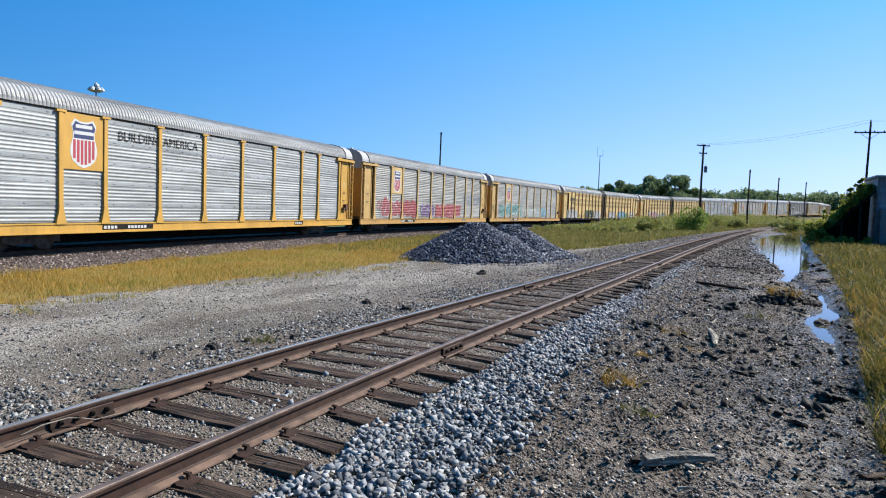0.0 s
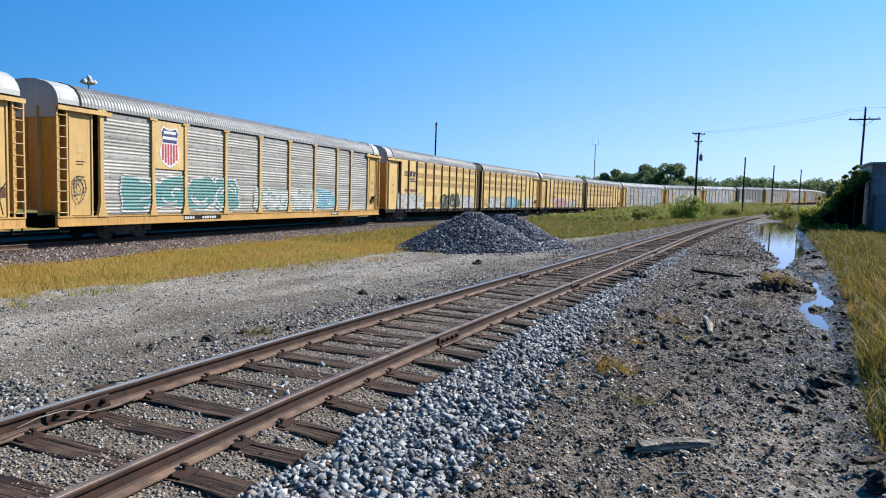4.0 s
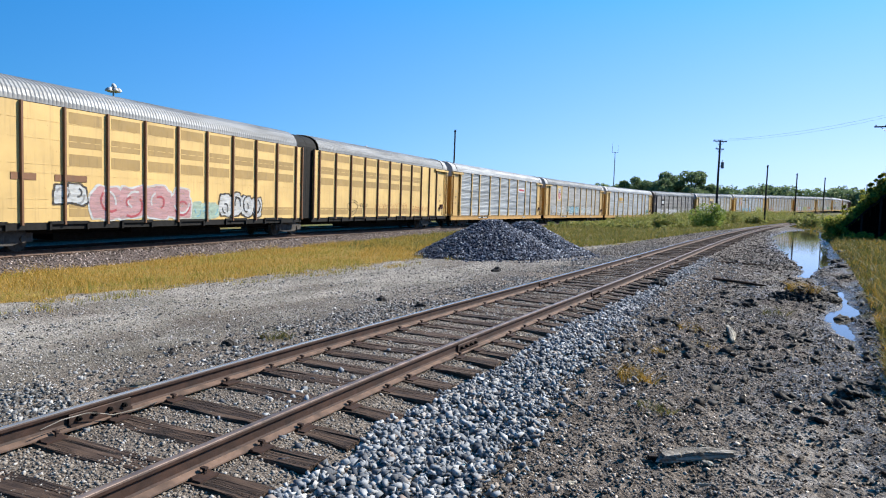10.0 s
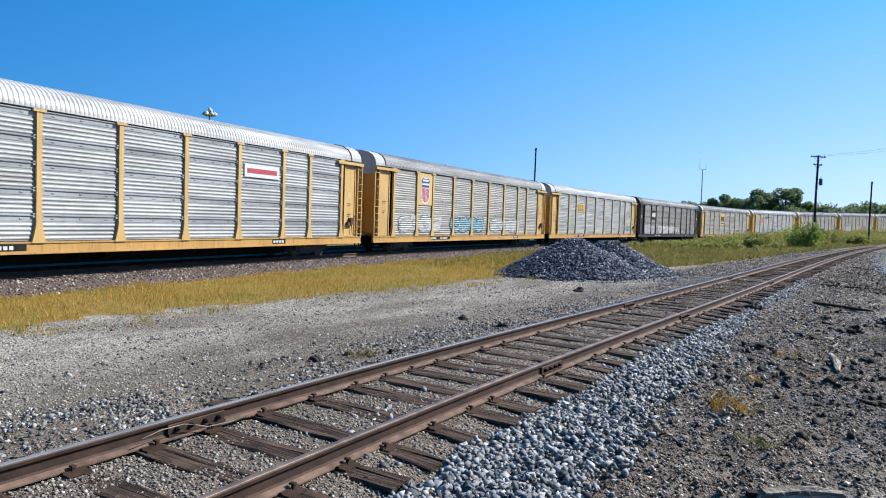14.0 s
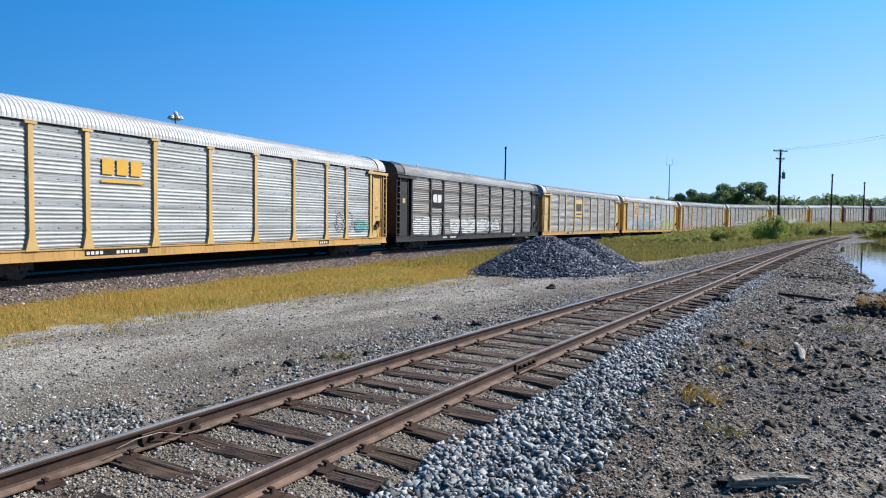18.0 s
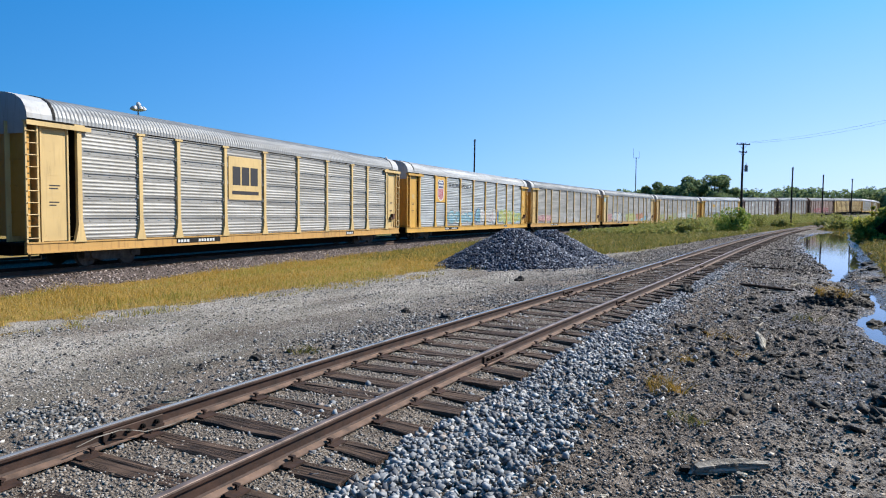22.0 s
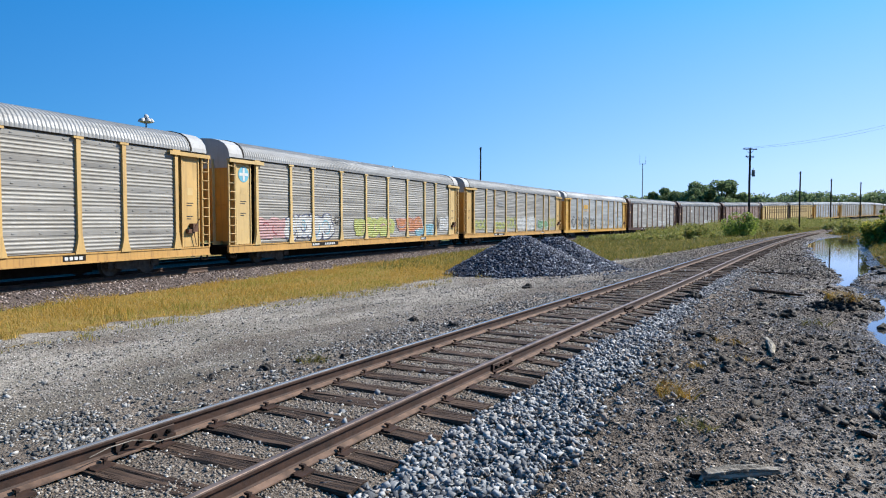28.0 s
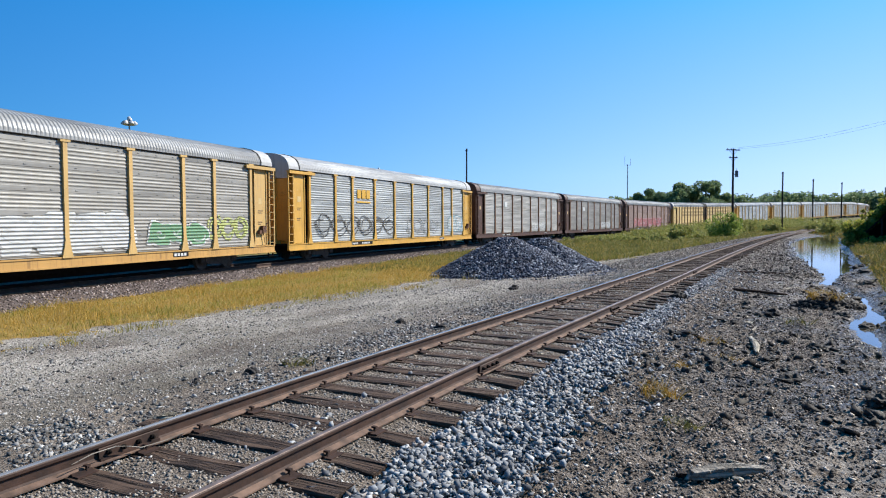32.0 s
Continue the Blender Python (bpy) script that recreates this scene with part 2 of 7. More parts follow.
M_TIE = wood("weathered_tie_timber", (0.032, 0.0185, 0.013), (0.155, 0.098, 0.066))
M_POLE = wood("creosoted_pole_timber", (0.028, 0.021, 0.017), (0.065, 0.05, 0.042))
M_DRIFT = wood("bleached_timber", (0.14, 0.115, 0.09), (0.56, 0.51, 0.44))
M_CHIP = wood("pale_split_wood", (0.35, 0.30, 0.22), (0.66, 0.60, 0.49))


def rocks(name, stops, rough=0.85, scale=25.0):
    """Loose stone, each piece with its own tone."""
    m = Mat(name, rough, 0.0, 0.3)
    base = m.ramp(m.island(), stops)
    base = m.mix(m.ramp(m.noise(scale, 4), [(0.4, 0.0), (0.75, 0.22)]), base, (0.33, 0.31, 0.28))
    m.color(base)
    m.bump(m.noise(scale * 2.5, 4), 0.4, 0.006)
    return m.m


M_BALLAST = rocks("blue_grey_ballast_stone", [(0.0, (0.05, 0.058, 0.075)), (0.3, (0.195, 0.21, 0.235)), (0.65, (0.35, 0.37, 0.395)), (0.88, (0.56, 0.572, 0.58)), (0.95, (0.26, 0.19, 0.15)), (1.0, (0.74, 0.75, 0.75))])
M_PILE = rocks("dark_blue_grey_crushed_stone", [(0.0, (0.018, 0.023, 0.042)), (0.4, (0.040, 0.052, 0.09)), (0.75, (0.11, 0.135, 0.195)), (0.92, (0.27, 0.31, 0.38)), (1.0, (0.60, 0.64, 0.70))])
M_GRIT = rocks("mixed_brown_grey_grit", [(0.0, (0.07, 0.056, 0.045)), (0.3, (0.24, 0.20, 0.165)), (0.7, (0.45, 0.395, 0.335)), (0.88, (0.16, 0.15, 0.145)), (1.0, (0.76, 0.72, 0.66))])
M_ROADST = rocks("light_grey_road_gravel", [(0.0, (0.07, 0.062, 0.052)), (0.25, (0.24, 0.215, 0.185)), (0.7, (0.46, 0.43, 0.385)), (1.0, (0.72, 0.68, 0.63))])
M_MUDST = rocks("dark_muddy_stone", [(0.0, (0.010, 0.008, 0.0065)), (0.45, (0.094, 0.072, 0.057)), (0.8, (0.34, 0.28, 0.23)), (1.0, (0.80, 0.71, 0.62))])
M_MAINST = rocks("pinkish_grey_ballast", [(0.0, (0.035, 0.024, 0.02)), (0.4, (0.165, 0.12, 0.10)), (0.8, (0.38, 0.29, 0.255)), (1.0, (0.70, 0.60, 0.55))])
M_LEFTST = rocks("dusty_grey_stone", [(0.0, (0.03, 0.03, 0.032)), (0.45, (0.14, 0.14, 0.14)), (0.85, (0.36, 0.355, 0.35)), (1.0, (0.64, 0.63, 0.61))])
M_CLOD = plain("wet_black_mud", (0.028, 0.022, 0.018), 0.8, 0.0, 0.5, 12.0, 0.8)


def foliage(name, stops, rough=0.6, trans=0.45):
    m = Mat(name, rough, 0.0, 0.25)
    c = m.ramp(m.island(), stops)
    m.color(c)
    tr = m.nt.nodes.new("ShaderNodeBsdfTranslucent")
    m.link(c, tr.inputs[0])
    mx = m.nt.nodes.new("ShaderNodeMixShader")
    mx.inputs[0].default_value = trans
    m.link(m.b.outputs[0], mx.inputs[1])
    m.link(tr.outputs[0], mx.inputs[2])
    m.link(mx.outputs[0], m.nt.nodes["Material Output"].inputs[0])
    return m.m


M_DRYGRASS = foliage("dry_golden_grass", [(0.0, (0.50, 0.29, 0.045)), (0.35, (0.74, 0.47, 0.10)), (0.7, (0.50, 0.34, 0.06)), (0.9, (0.26, 0.24, 0.045)), (1.0, (0.86, 0.62, 0.24))])
M_GREENGRASS = foliage("olive_meadow_grass", [(0.0, (0.13, 0.15, 0.035)), (0.5, (0.24, 0.235, 0.06)), (0.85, (0.36, 0.30, 0.09)), (1.0, (0.46, 0.36, 0.12))])
M_BANKGRASS = foliage("tall_mixed_grass", [(0.0, (0.05, 0.07, 0.016)), (0.45, (0.13, 0.15, 0.034)), (0.8, (0.26, 0.22, 0.05)), (1.0, (0.50, 0.36, 0.10))])
M_FRESH = foliage("yellow_green_grass", [(0.0, (0.26, 0.26, 0.04)), (0.5, (0.42, 0.38, 0.07)), (1.0, (0.62, 0.52, 0.14))])
M_BANKGOLD = foliage("golden_bank_grass", [(0.0, (0.26, 0.15, 0.025)), (0.4, (0.58, 0.34, 0.06)), (0.7, (0.34, 0.23, 0.045)), (0.85, (0.14, 0.14, 0.03)), (1.0, (0.86, 0.58, 0.18))])
M_WEED = foliage("bright_green_leaves", [(0.0, (0.15, 0.25, 0.045)), (0.6, (0.33, 0.45, 0.085)), (1.0, (0.54, 0.58, 0.14))])
# far tree leaves, paler and bluer: distance haze is put into the colour
M_LEAF = foliage("hazed_tree_leaves", [(0.0, (0.12, 0.19, 0.10)), (0.55, (0.24, 0.34, 0.16)), (1.0, (0.44, 0.55, 0.25))])
M_VINE = foliage("yellow_green_vine_leaves", [(0.0, (0.13, 0.20, 0.035)), (0.45, (0.40, 0.45, 0.085)), (1.0, (0.78, 0.66, 0.15))], trans=0.65)
M_OLIVE = foliage("olive_weed_leaves", [(0.0, (0.18, 0.24, 0.06)), (0.5, (0.36, 0.39, 0.10)), (1.0, (0.56, 0.47, 0.16))])
M_BARK = wood("bark", (0.03, 0.024, 0.019), (0.07, 0.058, 0.045))


def flat_paint(name, c, rough=0.6):
    m = Mat(name, rough)
    m.coords(True)
    m.color(m.mix(m.ramp(m.noise(2.2, 5, 0.6), [(0.3, 0.0), (0.75, 0.5)]), c, shade(c, 0.72)))
    return m.m


def sprayed_paint(name, c, ridged=True):
    """Thin sprayed coat, worn through in patches and along the ridges."""
    m = Mat(name, 0.6)
    if ridged:
        sep = m.nt.nodes.new("ShaderNodeSeparateXYZ")
        m.link(m.coords(), sep.inputs[0])
        m.bump(m.math("SINE", m.math("MULTIPLY", sep.outputs[2], 2 * math.pi / 0.132)), 1.0, 0.016)
        m.co = None
    m.coords(True)
    m.color(m.mix(m.ramp(m.noise(2.2, 5, 0.6), [(0.3, 0.0), (0.75, 0.5)]), c, shade(c, 0.72)))
    worn = m.ramp(m.noise(3.0, 5, 0.65, (0.5, 1.0, 3.5)), [(0.38, 0.03), (0.70, 0.58)])
    clear = m.nt.nodes.new("ShaderNodeBsdfTransparent")
    mx = m.nt.nodes.new("ShaderNodeMixShader")
    m.link(worn, mx.inputs[0])
    m.link(m.b.outputs[0], mx.inputs[1])
    m.link(clear.outputs[0], mx.inputs[2])
    m.link(mx.outputs[0], m.nt.nodes["Material Output"].inputs[0])
    return m.m


P = {k: flat_paint("sprayed_" + k, c) for k, c in dict(
    white=(0.74, 0.76, 0.76), red=(0.50, 0.06, 0.09), purple=(0.20, 0.10, 0.30), blue=(0.06, 0.20, 0.50), sky=(0.16, 0.50, 0.66),
    teal=(0.06, 0.36, 0.36), green=(0.10, 0.36, 0.14), lime=(0.52, 0.60, 0.12), black=(0.02, 0.02, 0.025), pink=(0.62, 0.30, 0.32),
    orange=(0.66, 0.20, 0.05), grey=(0.36, 0.37, 0.38), mint=(0.46, 0.62, 0.50), yellow=(0.74, 0.42, 0.05), navy=(0.035, 0.05, 0.16)).items()}
G, GF = {}, {}
for k_, c_ in dict(white=(0.66, 0.68, 0.68), red=(0.46, 0.08, 0.10), purple=(0.22, 0.13, 0.31), blue=(0.08, 0.22, 0.48), sky=(0.22, 0.48, 0.60), teal=(0.10, 0.34, 0.34), green=(0.14, 0.36, 0.18), lime=(0.50, 0.56, 0.16),
                   black=(0.03, 0.03, 0.035), pink=(0.58, 0.33, 0.34), orange=(0.60, 0.22, 0.08), grey=(0.34, 0.35, 0.36), mint=(0.44, 0.58, 0.48), navy=(0.06, 0.08, 0.18)).items():
    G[k_] = sprayed_paint("worn_spray_" + k_, c_)
    GF[k_] = sprayed_paint("worn_flat_spray_" + k_, c_, False)


# ---------------------------------------------------------------- mesh helpers
class Build:
    """Collects boxes, tubes and sheets into one mesh."""

    def __init__(self):
        self.v, self.f, self.mi, self.n = [], [], [], 0

    def add(self, verts, faces, mi=0):
        self.v.extend(map(tuple, verts))
        self.f.extend([tuple(i + self.n for i in f) for f in faces])
        self.mi.extend([mi] * len(faces))
        self.n += len(verts)
        return self

    def box(self, x0, x1, y0, y1, z0, z1, c=0.0, mi=0):
        """A box with its edges along x cut off by c."""
        if c <= 0:
            v = [(x, y, z) for x in (x0, x1) for y in (y0, y1) for z in (z0, z1)]
            return self.add(v, [(0, 1, 3, 2), (4, 6, 7, 5), (0, 4, 5, 1), (2, 3, 7, 6), (0, 2, 6, 4), (1, 5, 7, 3)], mi)
        ring = [(y0 + c, z0), (y1 - c, z0), (y1, z0 + c), (y1, z1 - c), (y1 - c, z1), (y0 + c, z1), (y0, z1 - c), (y0, z0 + c)]
        return self.sweep(ring, [(x0, 0, 0), (x1, 0, 0)], mi)

    def sweep(self, ring, path, mi=0, closed=True):
        """Carries a (y, z) section along x positions with y, z shifts."""
        k = len(ring)
        v = [(x, y + dy, z + dz) for x, dy, dz in path for y, z in ring]
        f = []
        for i in range(len(path) - 1):
            for j in range(k if closed else k - 1):
                a, b = i * k + j, i * k + (j + 1) % k
                f.append((a, b, b + k, a + k))
        if closed:
            f.append(tuple(range(k - 1, -1, -1)))
            f.append(tuple((len(path) - 1) * k + j for j in range(k)))
        return self.add(v, f, mi)

    def prism(self, poly, y0, y1, mi=0):
        """A polygon in (x, z), drawn out from y0 to y1."""
        k = len(poly)
        v = [(x, y0, z) for x, z in poly] + [(x, y1, z) for x, z in poly]
        f = [tuple(range(k)), tuple(range(2 * k - 1, k - 1, -1))] + [(j, j + k, (j + 1) % k + k, (j + 1) % k) for j in range(k)]
        return self.add(v, f, mi)

    def tube(self, a, b, r0, r1=None, sides=8, mi=0):
        a, b = Vector(a), Vector(b)
        r1 = r0 if r1 is None else r1
        q = (b - a).to_track_quat("Z", "Y")
        v, f = [], []
        for c, r in ((a, r0), (b, r1)):
            for j in range(sides):
                w = 2 * math.pi * j / sides
                v.append(c + q @ Vector((r * math.cos(w), r * math.sin(w), 0)))
        for j in range(sides):
            f.append((j, (j + 1) % sides, (j + 1) % sides + sides, j + sides))
        f += [tuple(range(sides - 1, -1, -1)), tuple(range(sides, 2 * sides))]
        return self.add(v, f, mi)

    def pipe(self, pts, r, sides=5, mi=0):
        """One continuous tube along a broken line."""
        pts = [Vector(p) for p in pts]
        v, f = [], []
        for i, p in enumerate(pts):
            d = pts[min(i + 1, len(pts) - 1)] - pts[max(i - 1, 0)]
            q = d.to_track_quat("Z", "Y")
            for j in range(sides):
                w = 2 * math.pi * j / sides
                v.append(p + q @ Vector((r * math.cos(w), r * math.sin(w), 0)))
        for i in range(len(pts) - 1):
            for j in range(sides):
                f.append((i * sides + j, i * sides + (j + 1) % sides, (i + 1) * sides + (j + 1) % sides, (i + 1) * sides + j))
        return self.add(v, f, mi)

    def lathe(self, prof, axis="y", sides=20, at=(0, 0, 0), mi=0):
        """Turns a profile of (along, radius) about an axis through a point."""
        k, v, f = len(prof), [], []
        for j in range(sides):
            w = 2 * math.pi * j / sides
            for s, r in prof:
                c, d = r * math.cos(w), r * math.sin(w)
                p = (c, s, d) if axis == "y" else (c, d, s)
                v.append((p[0] + at[0], p[1] + at[1], p[2] + at[2]))
        for j in range(sides):
            for i in range(k - 1):
                a, b = j * k + i, ((j + 1) % sides) * k + i
                f.append((a, b, b + 1, a + 1))
        return self.add(v, f, mi)

    def blob(self, centre, size, seed=0, sub=1, rough=0.25):
        bm = bmesh.new()
        bmesh.ops.create_icosphere(bm, subdivisions=sub, radius=1.0)
        r = random.Random(seed)
        off = Vector((r.uniform(0, 50), r.uniform(0, 50), r.uniform(0, 50)))
        v = []
        for p in bm.verts:
            k = 1 + rough * noise.noise(p.co * 1.7 + off) * 2 + rough * 0.7 * noise.noise(p.co * 4.1 + off)
            v.append((centre[0] + p.co.x * k * size[0], centre[1] + p.co.y * k * size[1], centre[2] + p.co.z * k * size[2]))
        f = [tuple(x.index for x in q.verts) for q in bm.faces]
        bm.free()
        return self.add(v, f)

    def mesh(self, name, smooth=False):
        me = bpy.data.meshes.new(name)
        me.from_pydata(self.v, [], self.f)
        if any(self.mi):
            me.polygons.foreach_set("material_index", self.mi)
        bm = bmesh.new()
        bm.from_mesh(me)
        bmesh.ops.recalc_face_normals(bm, faces=bm.faces)
        bm.to_mesh(me)
        bm.free()
        if smooth:
            me.polygons.foreach_set("use_smooth", [True] * len(me.polygons))
        return me


MESHES = {}


def part(name, mesh, material, parent, m=None, label=""):
    """Links a mesh as one part under a thing; a shared mesh takes its material on the object."""
    ob = new(name, mesh)
    mats = material if isinstance(material, (list, tuple)) else [material]
    while len(mesh.materials) < len(mats):
        mesh.materials.append(mats[len(mesh.materials)])
    for slot, mt in zip(ob.material_slots, mats):
        slot.link = "OBJECT"
        slot.material = mt
    ob.parent = parent
    if m is not None:
        ob.matrix_basis = m
    if label:
        ob["label"] = label
    return ob


def thing(name, label, category, group="", kind="", m=None):
    ob = tagged(new(name), label, category, group, kind)
    ob.empty_display_size = 0.2
    if m is not None:
        ob.matrix_basis = m
    return ob


def solid(name, mesh, material, label, category, group="", kind="", m=None):
    ob = part(name, mesh, material, None, m)
    return tagged(ob, label, category, group, kind)


def big_mesh(name, verts, faces, smooth=False):
    """A mesh from numpy arrays: verts (n, 3), faces (m, k)."""
    me = bpy.data.meshes.new(name)
    verts = np.asarray(verts, np.float32)
    faces = np.asarray(faces, np.int32)
    n, k = faces.shape
    me.vertices.add(len(verts))
    me.vertices.foreach_set("co", verts.ravel())
    me.loops.add(n * k)
    me.loops.foreach_set("vertex_index", faces.ravel())
    me.polygons.add(n)
    me.polygons.foreach_set("loop_start", np.arange(0, n * k, k, dtype=np.int32))
    me.polygons.foreach_set("loop_total", np.full(n, k, np.int32))
    if smooth:
        me.polygons.foreach_set("use_smooth", np.ones(n, bool))
    me.update(calc_edges=True)
    return me


# ---------------------------------------------------------------- the plan: two curved tracks
AX = radians(29.0)
AXU = np.array([math.sin(AX), math.cos(AX)])
AXV = np.array([math.cos(AX), -math.sin(AX)])
ORIGIN = np.array([-1.35, 6.62])


def to_uv(x, y):
    dx, dy = np.asarray(x) - ORIGIN[0], np.asarray(y) - ORIGIN[1]
    return dx * AXU[0] + dy * AXU[1], dx * AXV[0] + dy * AXV[1]


def to_xy(u, v):
    return ORIGIN[0] + u * AXU[0] + v * AXV[0], ORIGIN[1] + u * AXU[1] + v * AXV[1]


def curve(x0, y0, heading, bends, lo, hi, step=0.25):
    """Samples of a track: s, x, y, heading. bends: (s, curvature) knots."""
    s = np.arange(lo, hi + step, step)
    k = np.interp(s, [b[0] for b in bends], [b[1] for b in bends])
    i0 = int(np.argmin(abs(s)))
    h = np.cumsum(k) * step
    h = h - h[i0] + heading
    x, y = np.cumsum(np.sin(h)) * step, np.cumsum(np.cos(h)) * step
    return s, x - x[i0] + x0, y - y[i0] + y0, h


SIDING = curve(ORIGIN[0], ORIGIN[1], radians(28.0), [(-12, 0.0), (-6, 0.008), (2, 0.008), (6, 0.0009), (9, 0.0009), (12, -0.0012), (18, -0.0012), (26, 0.0007), (60, 0.0006), (110, 0.001), (150, 0.004), (260, 0.004)], -60, 260)
MAIN = curve(-19.947, 6.427, 0.3308, [(-90, 0.0), (-60, 0.001946), (0, 0.001946), (150, 0.002495), (300, -0.001438), (520, -0.001438), (560, 0.0)], -260, 900)
MAIN_Z = -0.068                         # top of the main line's rails
SID_Z = 0.18                            # top of the siding's rails


def on(track, s, d=0.0):
    """x, y, heading at s along a track, d to its right."""
    h = np.interp(s, track[0], track[3])
    return np.interp(s, track[0], track[1]) + d * np.cos(h), np.interp(s, track[0], track[2]) - d * np.sin(h), h


SID_UV = to_uv(SIDING[1], SIDING[2])
MAIN_UV = to_uv(MAIN[1], MAIN[2])


def off_siding(u, v):
    return v - np.interp(u, SID_UV[0], SID_UV[1])


def off_main(u, v):
    k = np.gradient(MAIN_UV[1], MAIN_UV[0])
    return (v - np.interp(u, MAIN_UV[0], MAIN_UV[1])) / np.sqrt(1 + np.interp(u, MAIN_UV[0], k) ** 2)


def ramp01(x, a, b):
    t = np.clip((x - a) / (b - a), 0, 1)
    return t * t * (3 - 2 * t)


LAT = np.random.default_rng(3).random((257, 257))


def rise(u):
    """The land climbs gently beyond the curve."""
    return np.interp(u, [110, 130, 150, 170, 190, 208, 227, 246, 266, 305, 400], [0, 0.06, 0.28, 0.65, 1.1, 1.5, 1.95, 2.35, 2.75, 3.5, 4.2])


def vnoise(x, y, seed=0):
    """Smooth value noise on a lattice, 0 to 1."""
    x, y = np.asarray(x, float) + seed * 17.3, np.asarray(y, float) + seed * 9.7
    i, j = np.floor(x).astype(int), np.floor(y).astype(int)
    a, b = x - i, y - j
    a, b = a * a * (3 - 2 * a), b * b * (3 - 2 * b)
    g = lambda p, q: LAT[p % 257, q % 257]
    return (g(i, j) * (1 - a) + g(i + 1, j) * a) * (1 - b) + (g(i, j + 1) * (1 - a) + g(i + 1, j + 1) * a) * b


def fnoise(x, y, seed=0, octaves=4):
    t, w, k = 0, 1.0, 0
    for o in range(octaves):
        t = t + w * vnoise(x * 2 ** o, y * 2 ** o, seed + o)
        k, w = k + w, w * 0.5
    return t / k


WATER_Z = -0.262


def meadow_edge(u):
    """Where the gravel ends and the grass begins, to the left of the siding."""
    return np.interp(u, [-60, 0, 12, 18, 24, 28, 35, 52, 90, 140], [-9.2, -8.8, -8.5, -8.1, -7.1, -5.6, -4.6, -4.0, -2.6, -1.6])


def bank_edge(u):
    """Where the grass bank begins, to the right of the siding."""
    return np.interp(u, [-40, 0, 2.6, 4, 5.7, 8.2, 13.3, 19.4, 27.5, 36, 52, 94, 118], [5.45, 5.5, 5.55, 5.63, 5.75, 5.95, 6.25, 6.5, 6.8, 6.85, 7.1, 6.9, 2.0])


def wet(u, d):
    """How deep inside the puddle a place lies, above 0 where water stands."""
    left = np.interp(u, [8.6, 9.3, 10.3, 10.9, 12, 13.3, 15.3, 17.8, 19, 20.2, 21.3, 22.3, 24.5, 27.7, 34, 40.8, 55, 73, 97, 104.7, 110],
                     [5.7, 5.4, 5.28, 5.24, 5.33, 5.68, 5.76, 5.72, 5.41, 5.45, 4.96, 4.93, 5.1, 5.0, 4.5, 3.95, 3.2, 2.4, 3.4, 4.75, 6.0])
    right = np.interp(u, [8.6, 9.3, 10.9, 12, 12.8, 13.4, 14.3, 15.3, 17.8, 19, 20.2, 21.3, 22.3, 26.9, 29.5, 40, 63, 98, 106],
                      [5.62, 5.84, 5.76, 5.84, 6.2, 6.23, 5.98, 6.0, 6.07, 5.75, 5.5, 5.2, 5.32, 5.85, 6.41, 6.65, 7.1, 7.0, 5.5])
    wob = (fnoise(u * 0.9, d * 1.7, 5, 4) - 0.5) * 1.5
    return np.minimum(d - left, right - d) + wob * np.interp(u, [8, 18, 24, 40, 60], [0.16, 0.2, 0.35, 0.6, 0.9])


def ground_z(u, v):
    d, m = off_siding(u, v), off_main(u, v)
    # right of the siding: shoulder, mud flat, bank
    z = np.interp(d, [-30, -14, -8, -2.6, -1.45, -1.2, 0.9, 1.2, 1.6, 2.3, 3.2, 5.0, 6.5, 9.0, 30], [-0.40, -0.40, -0.24, -0.05, -0.015, -0.024, -0.024, -0.055, -0.09, -0.15, -0.17, -0.19, -0.15, 0.05, 0.35])
    z = z + ramp01(d - bank_edge(u), -0.3, 0.5) * 0.12
    # towards the main line
    k = ramp01(-m, -8.0, -3.5) * ramp01(m, -60, -9)
    side = np.interp(m, [-14, -9.5, -7.0, -6.6, 1.7, 2.1, 3.3, 4.2, 9], [-0.55, -0.55, -0.32, -0.265, -0.265, -0.29, -0.44, -0.42, -0.3])
    w = ramp01(-m, -8.5, -4.0)
    z = z * (1 - w) + side * w
    # relief
    near = np.exp(-((u - 8) / 60.0) ** 2)
    flat = 1 - ramp01(np.abs(m), 6, 2)
    rough = np.where(d > 1.6, 0.085, 0.035) * flat
    z = z + (fnoise(u * 1.3, v * 1.3, 1) - 0.5) * rough + (fnoise(u * 5.5, v * 5.5, 2, 3) - 0.5) * np.where(d > 1.9, 0.13, 0.026) * near * flat
    rut = np.exp(-((d + 4.1) / 0.5) ** 2) + np.exp(-((d + 6.0) / 0.5) ** 2)
    z = z - 0.03 * rut
    q = wet(u, d)
    dip = ramp01(q, -0.35, 0.35)
    z = z * (1 - dip) + np.minimum(z, WATER_Z - 0.06) * dip
    z = np.where(q < -0.1, np.maximum(z, np.where(d > 2, WATER_Z + 0.012, -9)), z)
    return z + rise(u)


def z_at(x, y):
    u, v = to_uv(x, y)
    return float(ground_z(np.array([u]), np.array([v]))[0])


# ---------------------------------------------------------------- ground sheet
def steps(*spans):
    out = []
    for a, b, st in spans:
        out.append(np.arange(a, b - 1e-6, st))
    out.append([spans[-1][1]])
    return np.concatenate(out)


def grown(a, b, first, k=1.25):
    out, st = [a], first
    while abs(out[-1]) < abs(b):
        out.append(out[-1] + math.copysign(st, b))
        st *= k
    return out


